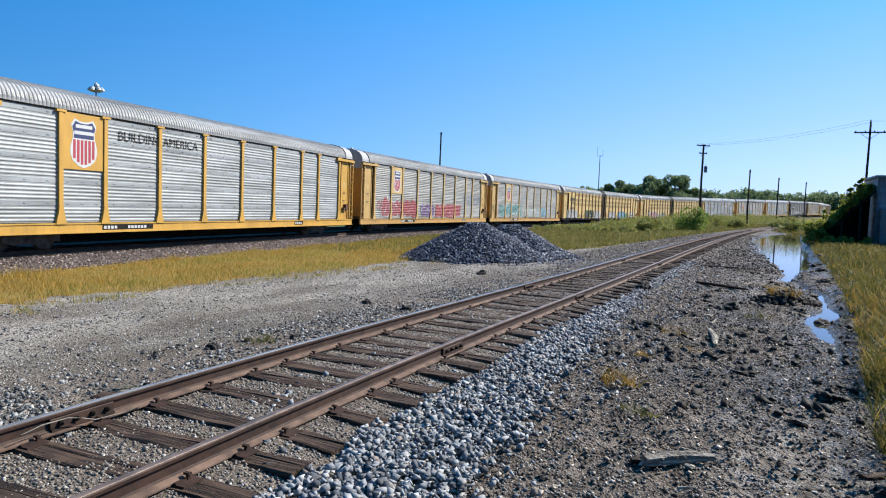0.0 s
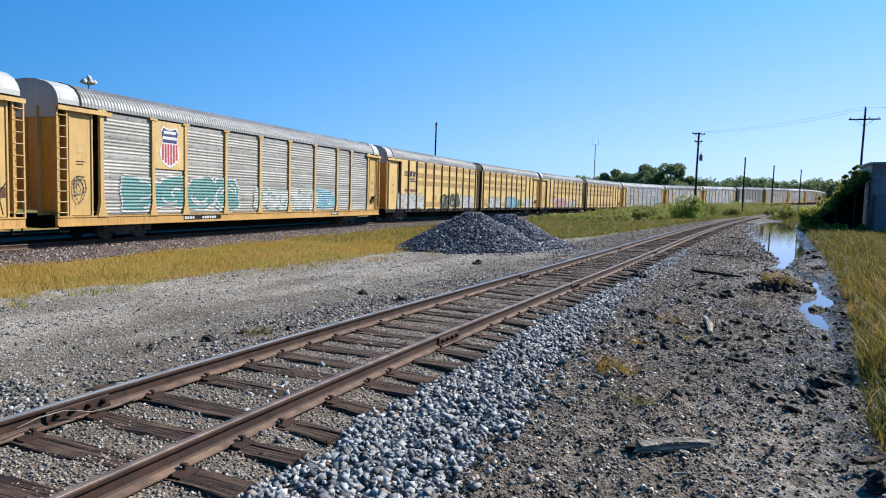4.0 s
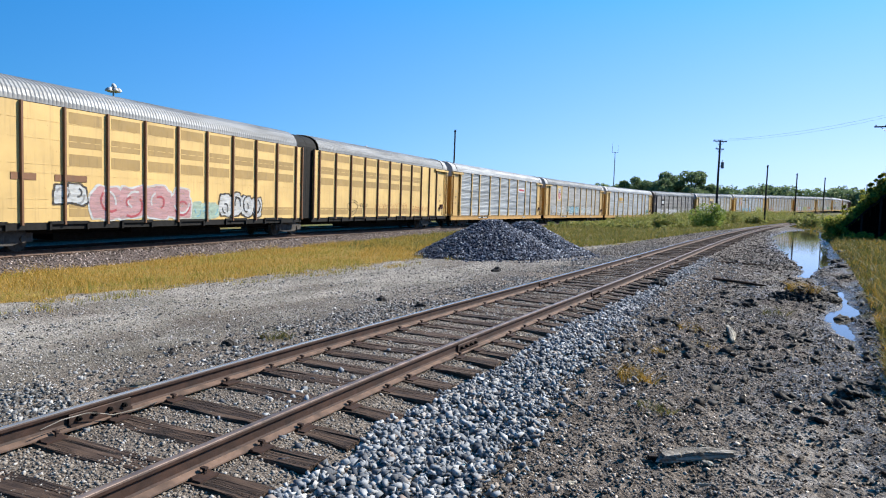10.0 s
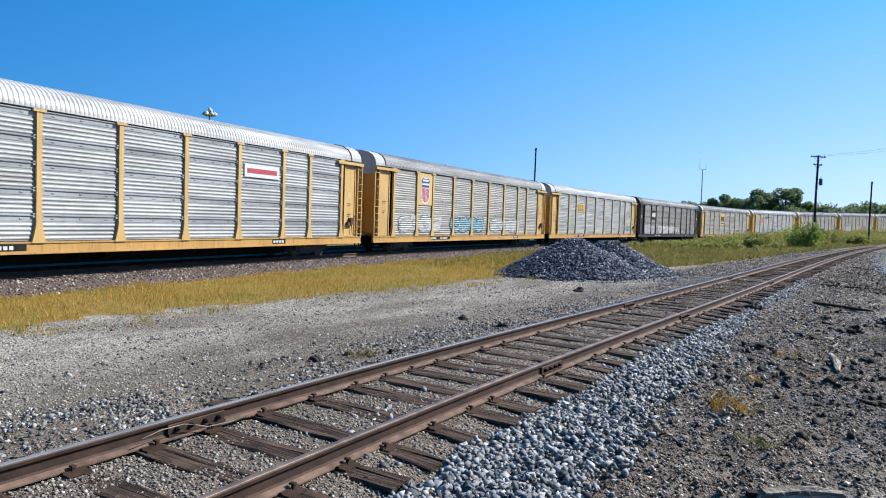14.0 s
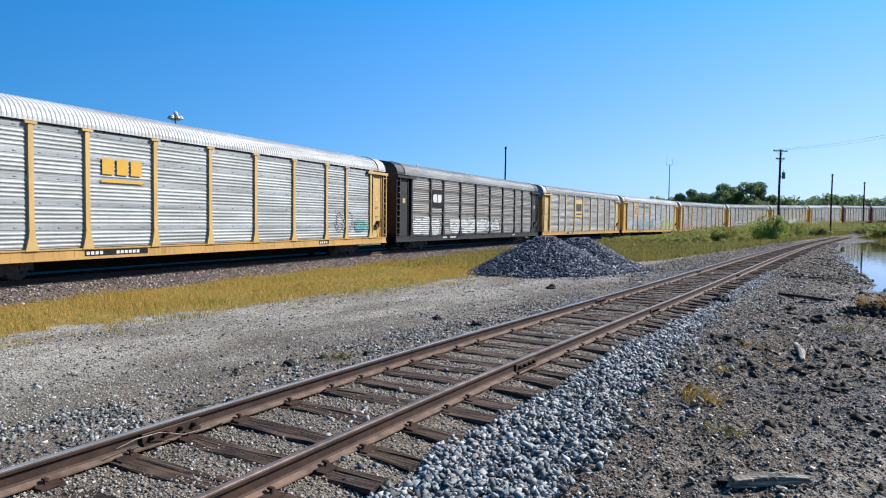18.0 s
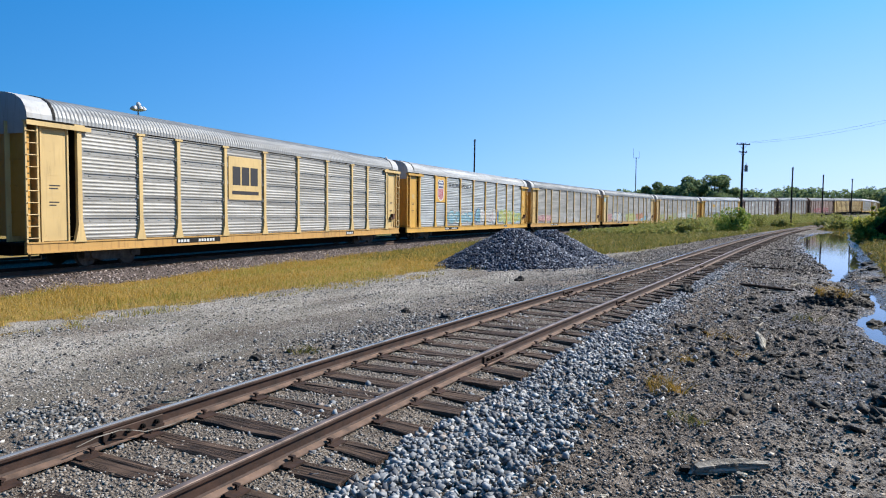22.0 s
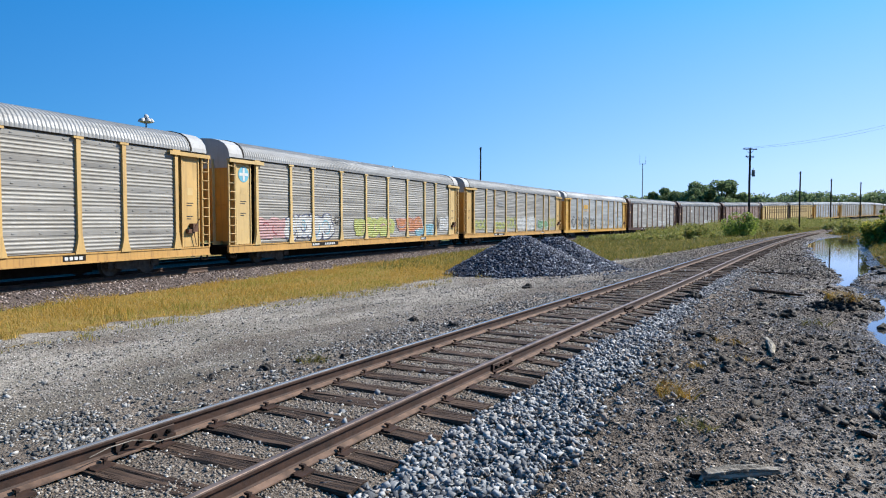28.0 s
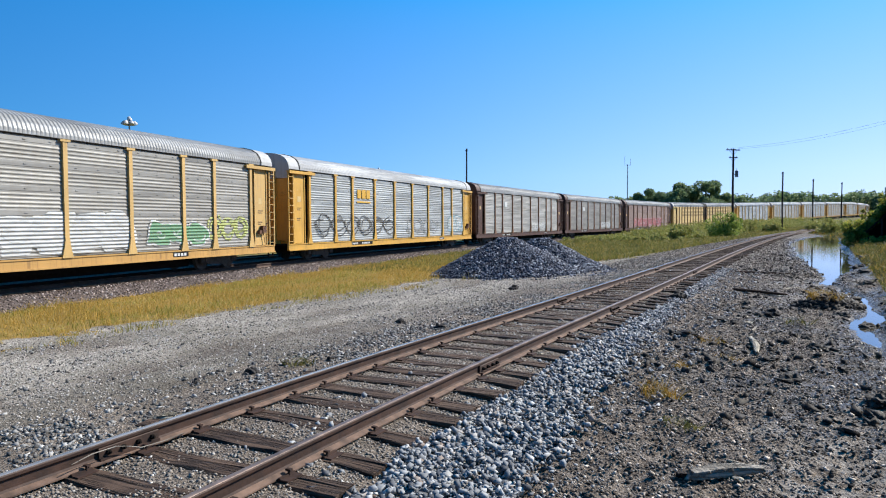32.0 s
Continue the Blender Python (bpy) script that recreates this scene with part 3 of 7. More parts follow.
def ground_material():
    m = Mat("ground_gravel_mud_grass", 0.9, 0.0, 0.12)
    fine, mid, big = m.noise(38.0, 5, 0.7), m.noise(6.0, 5, 0.6), m.noise(0.55, 4, 0.55)
    stone = m.voronoi(34.0, "F1", "Color")
    cell = m.nt.nodes.new("ShaderNodeSeparateColor")
    m.link(stone, cell.inputs[0])
    grain = m.ramp(cell.outputs[0], [(0.0, (0.22, 0.19, 0.155)), (0.4, (0.54, 0.485, 0.415)), (0.85, (0.67, 0.61, 0.53)), (1.0, (0.86, 0.80, 0.72))])
    road = m.mix(m.ramp(fine, [(0.35, 0.0), (0.65, 0.8)]), grain, (0.61, 0.55, 0.47))
    road = m.mix(m.ramp(big, [(0.45, 0.0), (0.70, 0.55)]), road, (0.26, 0.235, 0.175))
    dark = m.ramp(cell.outputs[2], [(0.16, 1.0), (0.3, 0.0)])
    road = m.mix(m.math("MULTIPLY", dark, 0.55), road, (0.09, 0.082, 0.07))
    speck = m.ramp(m.noise(14.0, 7, 0.8), [(0.52, 0.0), (0.60, 0.7)])
    road = m.mix(speck, road, (0.115, 0.105, 0.09))
    drag = m.ramp(m.noise(1.5, 7, 0.7, (1.7, 0.55, 1.0)), [(0.48, 0.0), (0.62, 0.48)])
    road = m.mix(drag, road, (0.19, 0.165, 0.13))
    pale = m.ramp(m.noise(17.0, 5, 0.75), [(0.58, 0.0), (0.68, 0.7)])
    road = m.mix(pale, road, (0.60, 0.58, 0.54))
    grit = m.nt.nodes.new("ShaderNodeSeparateColor")
    m.link(m.voronoi(85.0, "F1", "Color"), grit.inputs[0])
    soil = m.ramp(grit.outputs[0], [(0.0, (0.045, 0.034, 0.026)), (0.35, (0.19, 0.15, 0.118)), (0.75, (0.38, 0.315, 0.255)), (1.0, (0.68, 0.60, 0.52))])
    soil = m.mix(m.ramp(mid, [(0.4, 0.0), (0.7, 0.6)]), soil, (0.12, 0.10, 0.082))
    mud = m.ramp(mid, [(0.33, (0.017, 0.013, 0.0105)), (0.48, (0.125, 0.098, 0.079)), (0.68, (0.31, 0.255, 0.21))])
    mud = m.mix(m.ramp(grit.outputs[1], [(0.5, 0.0), (1.0, 0.75)]), mud, (0.37, 0.31, 0.26))
    mud = m.mix(m.ramp(grit.outputs[2], [(0.0, 0.8), (0.35, 0.0)]), mud, (0.012, 0.011, 0.01))
    crust = m.math("MULTIPLY", m.attr("crust"), m.ramp(m.noise(4.5, 6, 0.7), [(0.42, 0.0), (0.62, 0.8)]))
    mud = m.mix(crust, mud, (0.455, 0.418, 0.38))
    # dark tone for wet mud and for the shade painted near the bank
    wet_shade_mud = m.mix(0.5, mud, (0.028, 0.025, 0.022))
    grass = m.mix(m.ramp(mid, [(0.3, 0.0), (0.7, 1.0)]), (0.24, 0.16, 0.04), (0.46, 0.30, 0.075))
    green = m.mix(m.ramp(mid, [(0.3, 0.0), (0.7, 1.0)]), (0.085, 0.095, 0.025), (0.24, 0.22, 0.06))
    grass = m.mix(m.attr("green"), grass, green)
    grass = m.mix(m.math("MULTIPLY", m.attr("bank"), 0.8), grass, (0.055, 0.05, 0.02))
    ball = m.ramp(cell.outputs[1], [(0.0, (0.05, 0.038, 0.033)), (0.6, (0.15, 0.115, 0.10)), (1.0, (0.30, 0.25, 0.23))])
    c = m.mix(m.attr("soil"), road, soil)
    c = m.mix(m.math("MULTIPLY", m.attr("dirt"), m.ramp(fine, [(0.3, 1.0), (0.7, 0.5)])), c, (0.125, 0.105, 0.08))
    c = m.mix(m.attr("mud"), c, mud)
    c = m.mix(m.attr("wet"), c, wet_shade_mud)
    patchy = m.math("ADD", m.attr("grass"), m.math("MULTIPLY", m.math("SUBTRACT", m.noise(2.6, 6, 0.7), 0.5), 2.2))
    c = m.mix(m.math("MULTIPLY", m.ramp(patchy, [(0.42, 0.0), (0.8, 1.0)]), m.ramp(m.attr("grass"), [(0.02, 0.0), (0.3, 1.0)])), c, grass)
    c = m.mix(m.attr("ballast"), c, ball)
    m.color(c)
    r = m.math("SUBTRACT", 0.92, m.math("MULTIPLY", m.attr("wet"), 0.5))
    m.rough(m.math("SUBTRACT", r, m.math("MULTIPLY", m.attr("mud"), m.math("MULTIPLY", m.ramp(mid, [(0.4, 0.0), (0.62, 1.0)]), 0.28))))
    h = m.math("ADD", m.math("MULTIPLY", fine, 0.6), m.math("MULTIPLY", m.voronoi(30.0), -0.5))
    m.bump(m.math("ADD", h, mid), 0.95, 0.04)
    return m.m


gu = np.concatenate([grown(-20, -4000, 2.0)[::-1][:-1], steps((-20, -6, 0.5), (-6, 14, 0.07), (14, 34, 0.2), (34, 120, 0.8)), grown(120, 4000, 3.0)[1:]])
gv = np.concatenate([grown(-26, -4000, 1.0)[::-1][:-1], steps((-26, -6, 0.25), (-6, 8, 0.07), (8, 14, 0.3)), grown(14, 4000, 0.6)[1:]])
GU, GV = np.meshgrid(gu, gv, indexing="ij")
gx, gy = to_xy(GU, GV)
gz = ground_z(GU, GV)
far = np.maximum(np.abs(GU - 60), np.abs(GV)) > 420
gz = np.where(far, -0.6 + rise(GU), gz)
nu, nv = GU.shape
idx = np.arange(nu * nv).reshape(nu, nv)
quads = np.stack([idx[:-1, :-1], idx[1:, :-1], idx[1:, 1:], idx[:-1, 1:]], -1).reshape(-1, 4)[:, ::-1]
me = big_mesh("ground", np.stack([gx, gy, gz], -1).reshape(-1, 3), quads, True)


def soft_edge(a, w):
    return ramp01(a, -w, w)


jit = (fnoise(GU * 1.1, GV * 1.1, 11) - 0.5)
D, MM = off_siding(GU, GV), off_main(GU, GV)
inside = soft_edge(meadow_edge(GU) - D + jit * 2.4, 0.35)
strip = np.exp(-((D - meadow_edge(GU) - 1.0 + jit) / 0.28) ** 2) * ramp01(jit, -0.05, 0.2) * (GU < 22)
bank = soft_edge(D - bank_edge(GU) + jit * 1.2, 0.3)
layers = dict(
    bank=bank,
    grass=np.clip(inside + bank + 0.6 * strip, 0, 1),
    green=np.clip(ramp01(GU + 14 * jit, 22, 48) + bank * 0.9, 0, 1),
    ballast=soft_edge(3.5 + jit * 0.8 - np.abs(MM + 2.2) + 2.2, 0.25),
    crust=ramp01(fnoise(GU * 0.45, GV * 0.45, 23), 0.44, 0.6) * soft_edge(D - 3.4, 0.6),
    # real mud, plus a band at 1.9 painting shade between the shoulder stones
    mud=np.clip(np.exp(-((D - 1.9) / 0.55) ** 2) * 0.9 * (GU < 14) + soft_edge(D - np.interp(GU, [0, 14, 30], [2.0, 1.8, 1.3]) + jit * 1.2, 0.5) + 0.55 * ramp01(fnoise(GU * 0.5, GV * 0.9, 29), 0.42, 0.6) * soft_edge(4.4 + D, 0.8) * (D < 1) + 0.5 * ramp01(GU, 18, 34) * soft_edge(4.2 + D, 0.6), 0, 1),
    soil=np.clip(soft_edge(2.7 - np.abs(D) + jit, 0.5) + 0.9 * ramp01(fnoise(GU * 0.35, GV * 0.7, 27), 0.5, 0.68) * (D < 0), 0, 1),
    dirt=np.clip(np.exp(-((D + 2.9 + 2 * jit) / 0.8) ** 2) * ramp01(GU, 9, 3) * 0.9 + 0.35 * ramp01(fnoise(GU * 0.3, GV * 0.8, 39), 0.52, 0.64) * (D < -2), 0, 1),
    # first term paints the bank's shade on the mud; the rest is damp
    wet=np.clip(0.9 * soft_edge(D - 4.9 + jit, 0.4) * (GU < 10) + soft_edge(wet(GU, D) + 0.3, 0.3) + ramp01(fnoise(GU * 0.8, GV * 1.4, 21), 0.5, 0.66) * soft_edge(D - 3.2, 0.6) * 0.8, 0, 1))
for name, a in layers.items():
    at = me.attributes.new(name, "FLOAT", "POINT")
    at.data.foreach_set("value", np.ascontiguousarray(a, np.float32).ravel())
ground = solid("ground", me, ground_material(), "wide yard of grey gravel, black mud and dry grass", "ground", kind="structure")

# standing water in the ditch
wm = Mat("still_ditch_water", 0.03, 0.0, 0.5)
wm.color((0.05, 0.048, 0.04))
wm.bump(wm.noise(5.0, 4, 0.6), 0.10, 0.012)
wu, wv = np.meshgrid(np.linspace(7, 112, 60), np.linspace(2.0, 9.5, 12), indexing="ij")
wx, wy = to_xy(wu, wv + np.interp(wu, SID_UV[0], SID_UV[1]))
wi = np.arange(wu.size).reshape(wu.shape)
wq = np.stack([wi[:-1, :-1], wi[1:, :-1], wi[1:, 1:], wi[:-1, 1:]], -1).reshape(-1, 4)[:, ::-1]
solid("puddle_water", big_mesh("water", np.stack([wx, wy, np.full(wx.shape, WATER_Z)], -1).reshape(-1, 3), wq), wm.m, "long shallow puddle of still brown water mirroring the sky", "puddle", kind="structure")


# ---------------------------------------------------------------- tracks
RAIL_RING = [(-0.07, 0.0), (0.07, 0.0), (0.07, 0.012), (0.018, 0.032), (0.010, 0.05), (0.010, 0.118), (0.034, 0.135), (0.036, 0.158), (0.030, 0.168), (0.018, 0.1735), (0.0, 0.1755),
             (-0.018, 0.1735), (-0.030, 0.168), (-0.036, 0.158), (-0.034, 0.135), (-0.010, 0.118), (-0.010, 0.05), (-0.018, 0.032), (-0.07, 0.012)]


def rail_mesh(track, d, top, s):
    x, y, h = on(track, s, d)
    k = len(RAIL_RING)
    off = np.array([p[0] for p in RAIL_RING])
    z = np.array([p[1] for p in RAIL_RING]) + top - 0.175 + rise(to_uv(x, y)[0])[:, None]
    v = np.stack([x[:, None] + off * np.cos(h)[:, None], y[:, None] - off * np.sin(h)[:, None], z], -1).reshape(-1, 3)
    i = np.arange(len(s) - 1)[:, None] * k + np.arange(k)
    j = np.arange(len(s) - 1)[:, None] * k + (np.arange(k) + 1) % k
    f = np.stack([i, i + k, j + k, j], -1).reshape(-1, 4)
    me = big_mesh("rail", v, f)
    mi = np.zeros(len(f), np.int32).reshape(-1, k)
    mi[:, 8:12] = 1
    # foot faces take the colour with the sunlight painted in
    mi[:, [1, 2, 17, 18]] = 2
    me.polygons.foreach_set("use_smooth", (mi == 1).ravel())
    me.polygons.foreach_set("material_index", mi.ravel())
    return me


siding = thing("siding_track", "old rusty siding track on weathered timber ties, bedded in gravel", "railway track", kind="structure")
s_sid = np.concatenate([np.arange(-40, 40, 1.0), np.arange(40, 250, 3.0)])
# only the left rail's top carries the painted glint
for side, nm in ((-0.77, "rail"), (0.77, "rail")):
    part(nm, rail_mesh(SIDING, side, SID_Z, s_sid), [M_RAIL, M_GLINT if side < 0 else M_SHINE, M_FOOT], siding, label="rusty brown steel rail with a worn top, glint painted on the left rail")
main = thing("main_line_track", "main line track with brown rails on pinkish grey ballast", "railway track", kind="structure")
main_far = thing("second_main_track", "second main line track behind the train, on pinkish grey ballast", "railway track", kind="structure")
s_main = np.concatenate([np.arange(-200, -40, 6.0), np.arange(-40, 100, 1.5), np.arange(100, 880, 5.0)])
for side in (-0.755, 0.755):
    part("rail", rail_mesh(MAIN, side, MAIN_Z, s_main), [M_RAIL, M_SHINE, M_FOOT], main)
    part("rail", rail_mesh(MAIN, side - 4.7, MAIN_Z, s_main), [M_RAIL, M_SHINE, M_FOOT], main_far)


# ---------------------------------------------------------------- loose stone, built in bulk
def stone_shapes(n, seed):
    """Angular stones: convex hulls of a few random points."""
    r = np.random.default_rng(seed)
    out = []
    for _ in range(n):
        p = np.array([(a, b, c) for a in (-1, 1) for b in (-1, 1) for c in (-1, 1)], float) * 0.66
        p = (p + r.uniform(-0.34, 0.34, p.shape))[r.permutation(8)[: r.integers(5, 8)]] * np.array([r.uniform(1.1, 1.6), r.uniform(0.8, 1.05), r.uniform(0.55, 0.85)])
        bm = bmesh.new()
        for q in p:
            bm.verts.new(q)
        hull = bmesh.ops.convex_hull(bm, input=bm.verts)
        bmesh.ops.delete(bm, geom=list({g for g in hull["geom_interior"] + hull["geom_unused"] if isinstance(g, bmesh.types.BMVert)}), context="VERTS")
        bmesh.ops.recalc_face_normals(bm, faces=bm.faces)
        bm.verts.index_update()
        out.append((np.array([tuple(v.co) for v in bm.verts]), np.array([[v.index for v in f.verts] for f in bm.faces])))
        bm.free()
    return out


OCTA = np.array([(1, 0, 0), (-1, 0, 0), (0, 1, 0), (0, -1, 0), (0, 0, 1), (0, 0, -1)], float)
OCTA_F = np.array([(0, 2, 4), (2, 1, 4), (1, 3, 4), (3, 0, 4), (2, 0, 5), (1, 2, 5), (3, 1, 5), (0, 3, 5)])


def turns(n, r):
    q = r.normal(size=(n, 4))
    q /= np.linalg.norm(q, axis=1)[:, None]
    w, x, y, z = q.T
    return np.stack([1 - 2 * (y * y + z * z), 2 * (x * y - z * w), 2 * (x * z + y * w), 2 * (x * y + z * w), 1 - 2 * (x * x + z * z), 2 * (y * z - x * w),
                     2 * (x * z - y * w), 2 * (y * z + x * w), 1 - 2 * (x * x + y * y)], -1).reshape(n, 3, 3)


FULL = stone_shapes(28, 5)


def scatter_stones(name, pos, size, material, label, category, seed, small=False, flat=0.8):
    """Thousands of separate stones as one heap."""
    r = np.random.default_rng(seed)
    n = len(pos)
    rot = turns(n, r)
    kinds = [(OCTA, OCTA_F)] if small else FULL
    pick = r.integers(0, len(kinds), n)
    vs, fs, done = [], [], 0
    for k, (shape, faces) in enumerate(kinds):
        at = np.nonzero(pick == k)[0]
        s = shape[None] * (0.7 + 0.6 * r.random((len(at), len(shape), 1))) if small else np.broadcast_to(shape, (len(at), *shape.shape))
        w = np.einsum("nij,nkj->nki", rot[at], s) * size[at][:, None, None] * (1.0 if small else 1.25)
        w[:, :, 2] *= flat
        w = w + pos[at][:, None, :]
        vs.append(w.reshape(-1, 3))
        fs.append((faces[None] + (done + np.arange(len(at)) * len(shape))[:, None, None]).reshape(-1, 3))
        done += len(at) * len(shape)
    v, f = np.concatenate(vs), np.concatenate(fs)
    return solid(name, big_mesh(name, v.reshape(-1, 3), f), material, label, category, kind="stuff")


def lay(n, u0, u1, d0, d1, seed, power=1.0, keep=None):
    """Random places beside the siding, thinning out with u."""
    r = np.random.default_rng(seed)
    u = u0 + (u1 - u0) * r.random(n) ** power
    d = d0 + (d1 - d0) * r.random(n)
    if keep is not None:
        ok = keep(u, d, r.random(n))
        u, d = u[ok], d[ok]
    v = d + np.interp(u, SID_UV[0], SID_UV[1])
    return u, v, r


def stones(name, n, u0, u1, d0, d1, lo, hi, material, label, seed, power=1.6, keep=None, small=False, sink=0.25, category="gravel", heap=0.0):
    u, v, r = lay(n, u0, u1, d0, d1, seed, power, keep)
    size = lo + (hi - lo) * r.random(len(u)) ** 2.0
    x, y = to_xy(u, v)
    z = ground_z(u, v) + size * (0.5 - sink) + heap * r.random(len(u)) ** 2
    return scatter_stones(name, np.stack([x, y, z], -1), size, material, label, category, seed + 1, small)


def shoulder(u, d, r):
    edge = np.interp(u, [-5, 0, 6, 12, 30], [2.65, 2.45, 2.1, 1.75, 1.6]) + (fnoise(u * 0.8, d * 0 + 3, 31) - 0.5) * 0.7
    start = np.interp(u, [-5, 0, 6], [1.62, 1.40, 1.34]) + (fnoise(u * 1.3, d * 0 + 9, 33) - 0.5) * 0.34
    return (d > start) & (r < 1.05 - ramp01(d, edge - 0.2, edge + 0.12) * 1.0)


stones("ballast_shoulder", 60000, -4.5, 26, 0.9, 3.0, 0.013, 0.037, M_BALLAST, "coarse blue grey ballast stones spilled beside the ties", 41, 1.7, shoulder, sink=0.1, heap=0.05)
stones("tie_crib_gravel", 52000, -4.5, 22, -1.35, 1.35, 0.006, 0.022, M_GRIT, "brown grey grit filling the cribs between the ties", 43, 1.7, small=True)
stones("crib_ballast", 2600, -4.5, 26, -1.3, 1.3, 0.012, 0.034, M_BALLAST, "blue grey ballast stones scattered between the ties", 45, 1.4, lambda u, d, r: fnoise(u * 1.5, d * 1.5, 35) > 0.53)
stones("left_ballast", 24000, -3, 34, -2.6, -1.2, 0.008, 0.026, M_LEFTST, "grey ballast stones along the outer side of the siding", 47, 1.5, lambda u, d, r: r < (1.1 - ramp01(-d, 1.4, 2.7)) * (0.25 + 1.5 * ramp01(fnoise(u * 0.9, d * 1.2, 37), 0.4, 0.6)))
stones("road_gravel", 70000, -4, 36, -9.0, -2.2, 0.005, 0.021, M_ROADST, "light grey gravel strewn over the yard road", 49, 1.5, small=True)
stones("road_chips", 9000, -4, 34, -9.0, -2.0, 0.009, 0.030, M_LEFTST, "dark and pale stone chips strewn over the yard road", 61, 1.4, lambda u, d, r: r < 0.1 + 1.2 * ramp01(fnoise(u * 0.55, d * 1.3, 63), 0.45, 0.66), sink=0.3)
stones("mud_gravel", 24000, -4.4, 26, 1.8, 6.0, 0.006, 0.024, M_MUDST, "dark muddy stones pressed into the wet ground", 51, 1.5, lambda u, d, r: (wet(u, d) < -0.1) & (r < 0.9))
stones("mud_crumbs", 30000, -4.4, 34, 1.9, 6.4, 0.008, 0.026, M_MUDST, "crumbs of broken mud and grit over the wet flat", 57, 1.6, lambda u, d, r: wet(u, d) < -0.05, small=True)
stones("mud_lumps", 2600, 2.0, 46, 2.2, 7.3, 0.02, 0.07, M_CLOD, "small black lumps of churned mud", 59, 1.3, lambda u, d, r: (fnoise(u * 0.7, d * 0.9, 36) > 0.47) & (wet(u, d) < 0.05), category="mud")
stones("ballast_shoulder", 6000, -16, -4.4, 0.9, 3.0, 0.016, 0.042, M_BALLAST, "coarse blue grey ballast stones spilled beside the ties", 87, 1.0, shoulder, sink=0.1)
stones("mud_gravel", 6000, -16, -4.3, 1.8, 6.0, 0.01, 0.03, M_MUDST, "dark muddy stones pressed into the wet ground", 88, 1.0, small=True)
stones("tie_crib_gravel", 9000, -16, -4.4, -1.35, 1.35, 0.008, 0.022, M_GRIT, "brown grey grit filling the cribs between the ties", 89, 1.0, small=True)
stones("far_mud_gravel", 12000, 24, 84, 1.3, 6.0, 0.018, 0.06, M_MUDST, "dark muddy stones along the far ditch side", 83, 1.4, lambda u, d, r: wet(u, d) < -0.1, small=True)
stones("far_side_gravel", 7000, 24, 80, -4.3, -1.2, 0.014, 0.05, M_MUDST, "grey gravel along the far side of the siding", 85, 1.4, small=True)
stones("brown_grit", 30000, -4.4, 9, 1.2, 4.6, 0.006, 0.018, M_GRIT, "brown grit at the foot of the ballast shoulder", 53, 1.4, small=True)


def main_ballast(n, seed):
    r = np.random.default_rng(seed)
    s = -25 + 110 * r.random(n) ** 1.3
    d = np.where(r.random(n) < 0.8, 0.9 + 2.9 * r.random(n), -0.8 + 1.6 * r.random(n))
    x, y, h = on(MAIN, s, d)
    u, v = to_uv(x, y)
    size = 0.022 + 0.035 * r.random(n)
    return scatter_stones("main_line_ballast", np.stack([x, y, ground_z(u, v) + 0.01], -1), size, M_MAINST, "pinkish grey ballast shoulder of the main line", "gravel", seed + 1, True)


main_ballast(20000, 55)


def gravel_pile():
    """Two merged cones of crushed stone."""
    tops = [((3.35, 28.7), 1.50, 2.95, 0.9), ((5.0, 29.9), 1.42, 2.6, 0.7)]

    def height(x, y):
        h = np.zeros_like(x)
        for (cx, cy), ht, rad, k in tops:
            w = np.hypot(x - cx, y - cy) * (1 + 0.16 * (fnoise(x * 0.6, y * 0.6, 61) - 0.5))
            cone = ht * np.clip(1.12 - w / rad, 0, 1)
            cone = np.minimum(cone, ht * (1 - 0.07 * (w / (0.35 * rad)) ** 2) + 0 * w)
            h = np.maximum(h, cone)
        return np.maximum(h, 0)

    r = np.random.default_rng(63)
    n = 38000
    x, y = -1.2 + 11.2 * r.random(n), 24.4 + 9 * r.random(n)
    h = height(x, y)
    ok = (h > 0.015) | ((h > 0) & (r.random(n) < 0.3)) | ((np.hypot(x - 4.2, y - 28.6) < 4.2) & (r.random(n) < 0.06))
    x, y, h = x[ok], y[ok], h[ok]
    size = 0.026 + 0.038 * r.random(len(x)) ** 1.6
    u, v = to_uv(x, y)
    heap = scatter_stones("gravel_pile", np.stack([x, y, ground_z(u, v) + h], -1), size, M_PILE, "double heap of dark blue grey crushed stone on the gravel", "gravel pile", 64)
    gx, gy = np.meshgrid(np.linspace(-1, 9.6, 80), np.linspace(24.4, 33.2, 70), indexing="ij")
    u, v = to_uv(gx, gy)
    z = ground_z(u, v) + height(gx, gy) - 0.03 + 0.03 * (fnoise(gx * 6, gy * 6, 66) - 0.5) * (height(gx, gy) > 0)
    i = np.arange(gx.size).reshape(gx.shape)
    q = np.stack([i[:-1, :-1], i[1:, :-1], i[1:, 1:], i[:-1, 1:]], -1).reshape(-1, 4)
    part("heap_core", big_mesh("heap_core", np.stack([gx, gy, z], -1).reshape(-1, 3), q, True), M_PILE, heap)


gravel_pile()


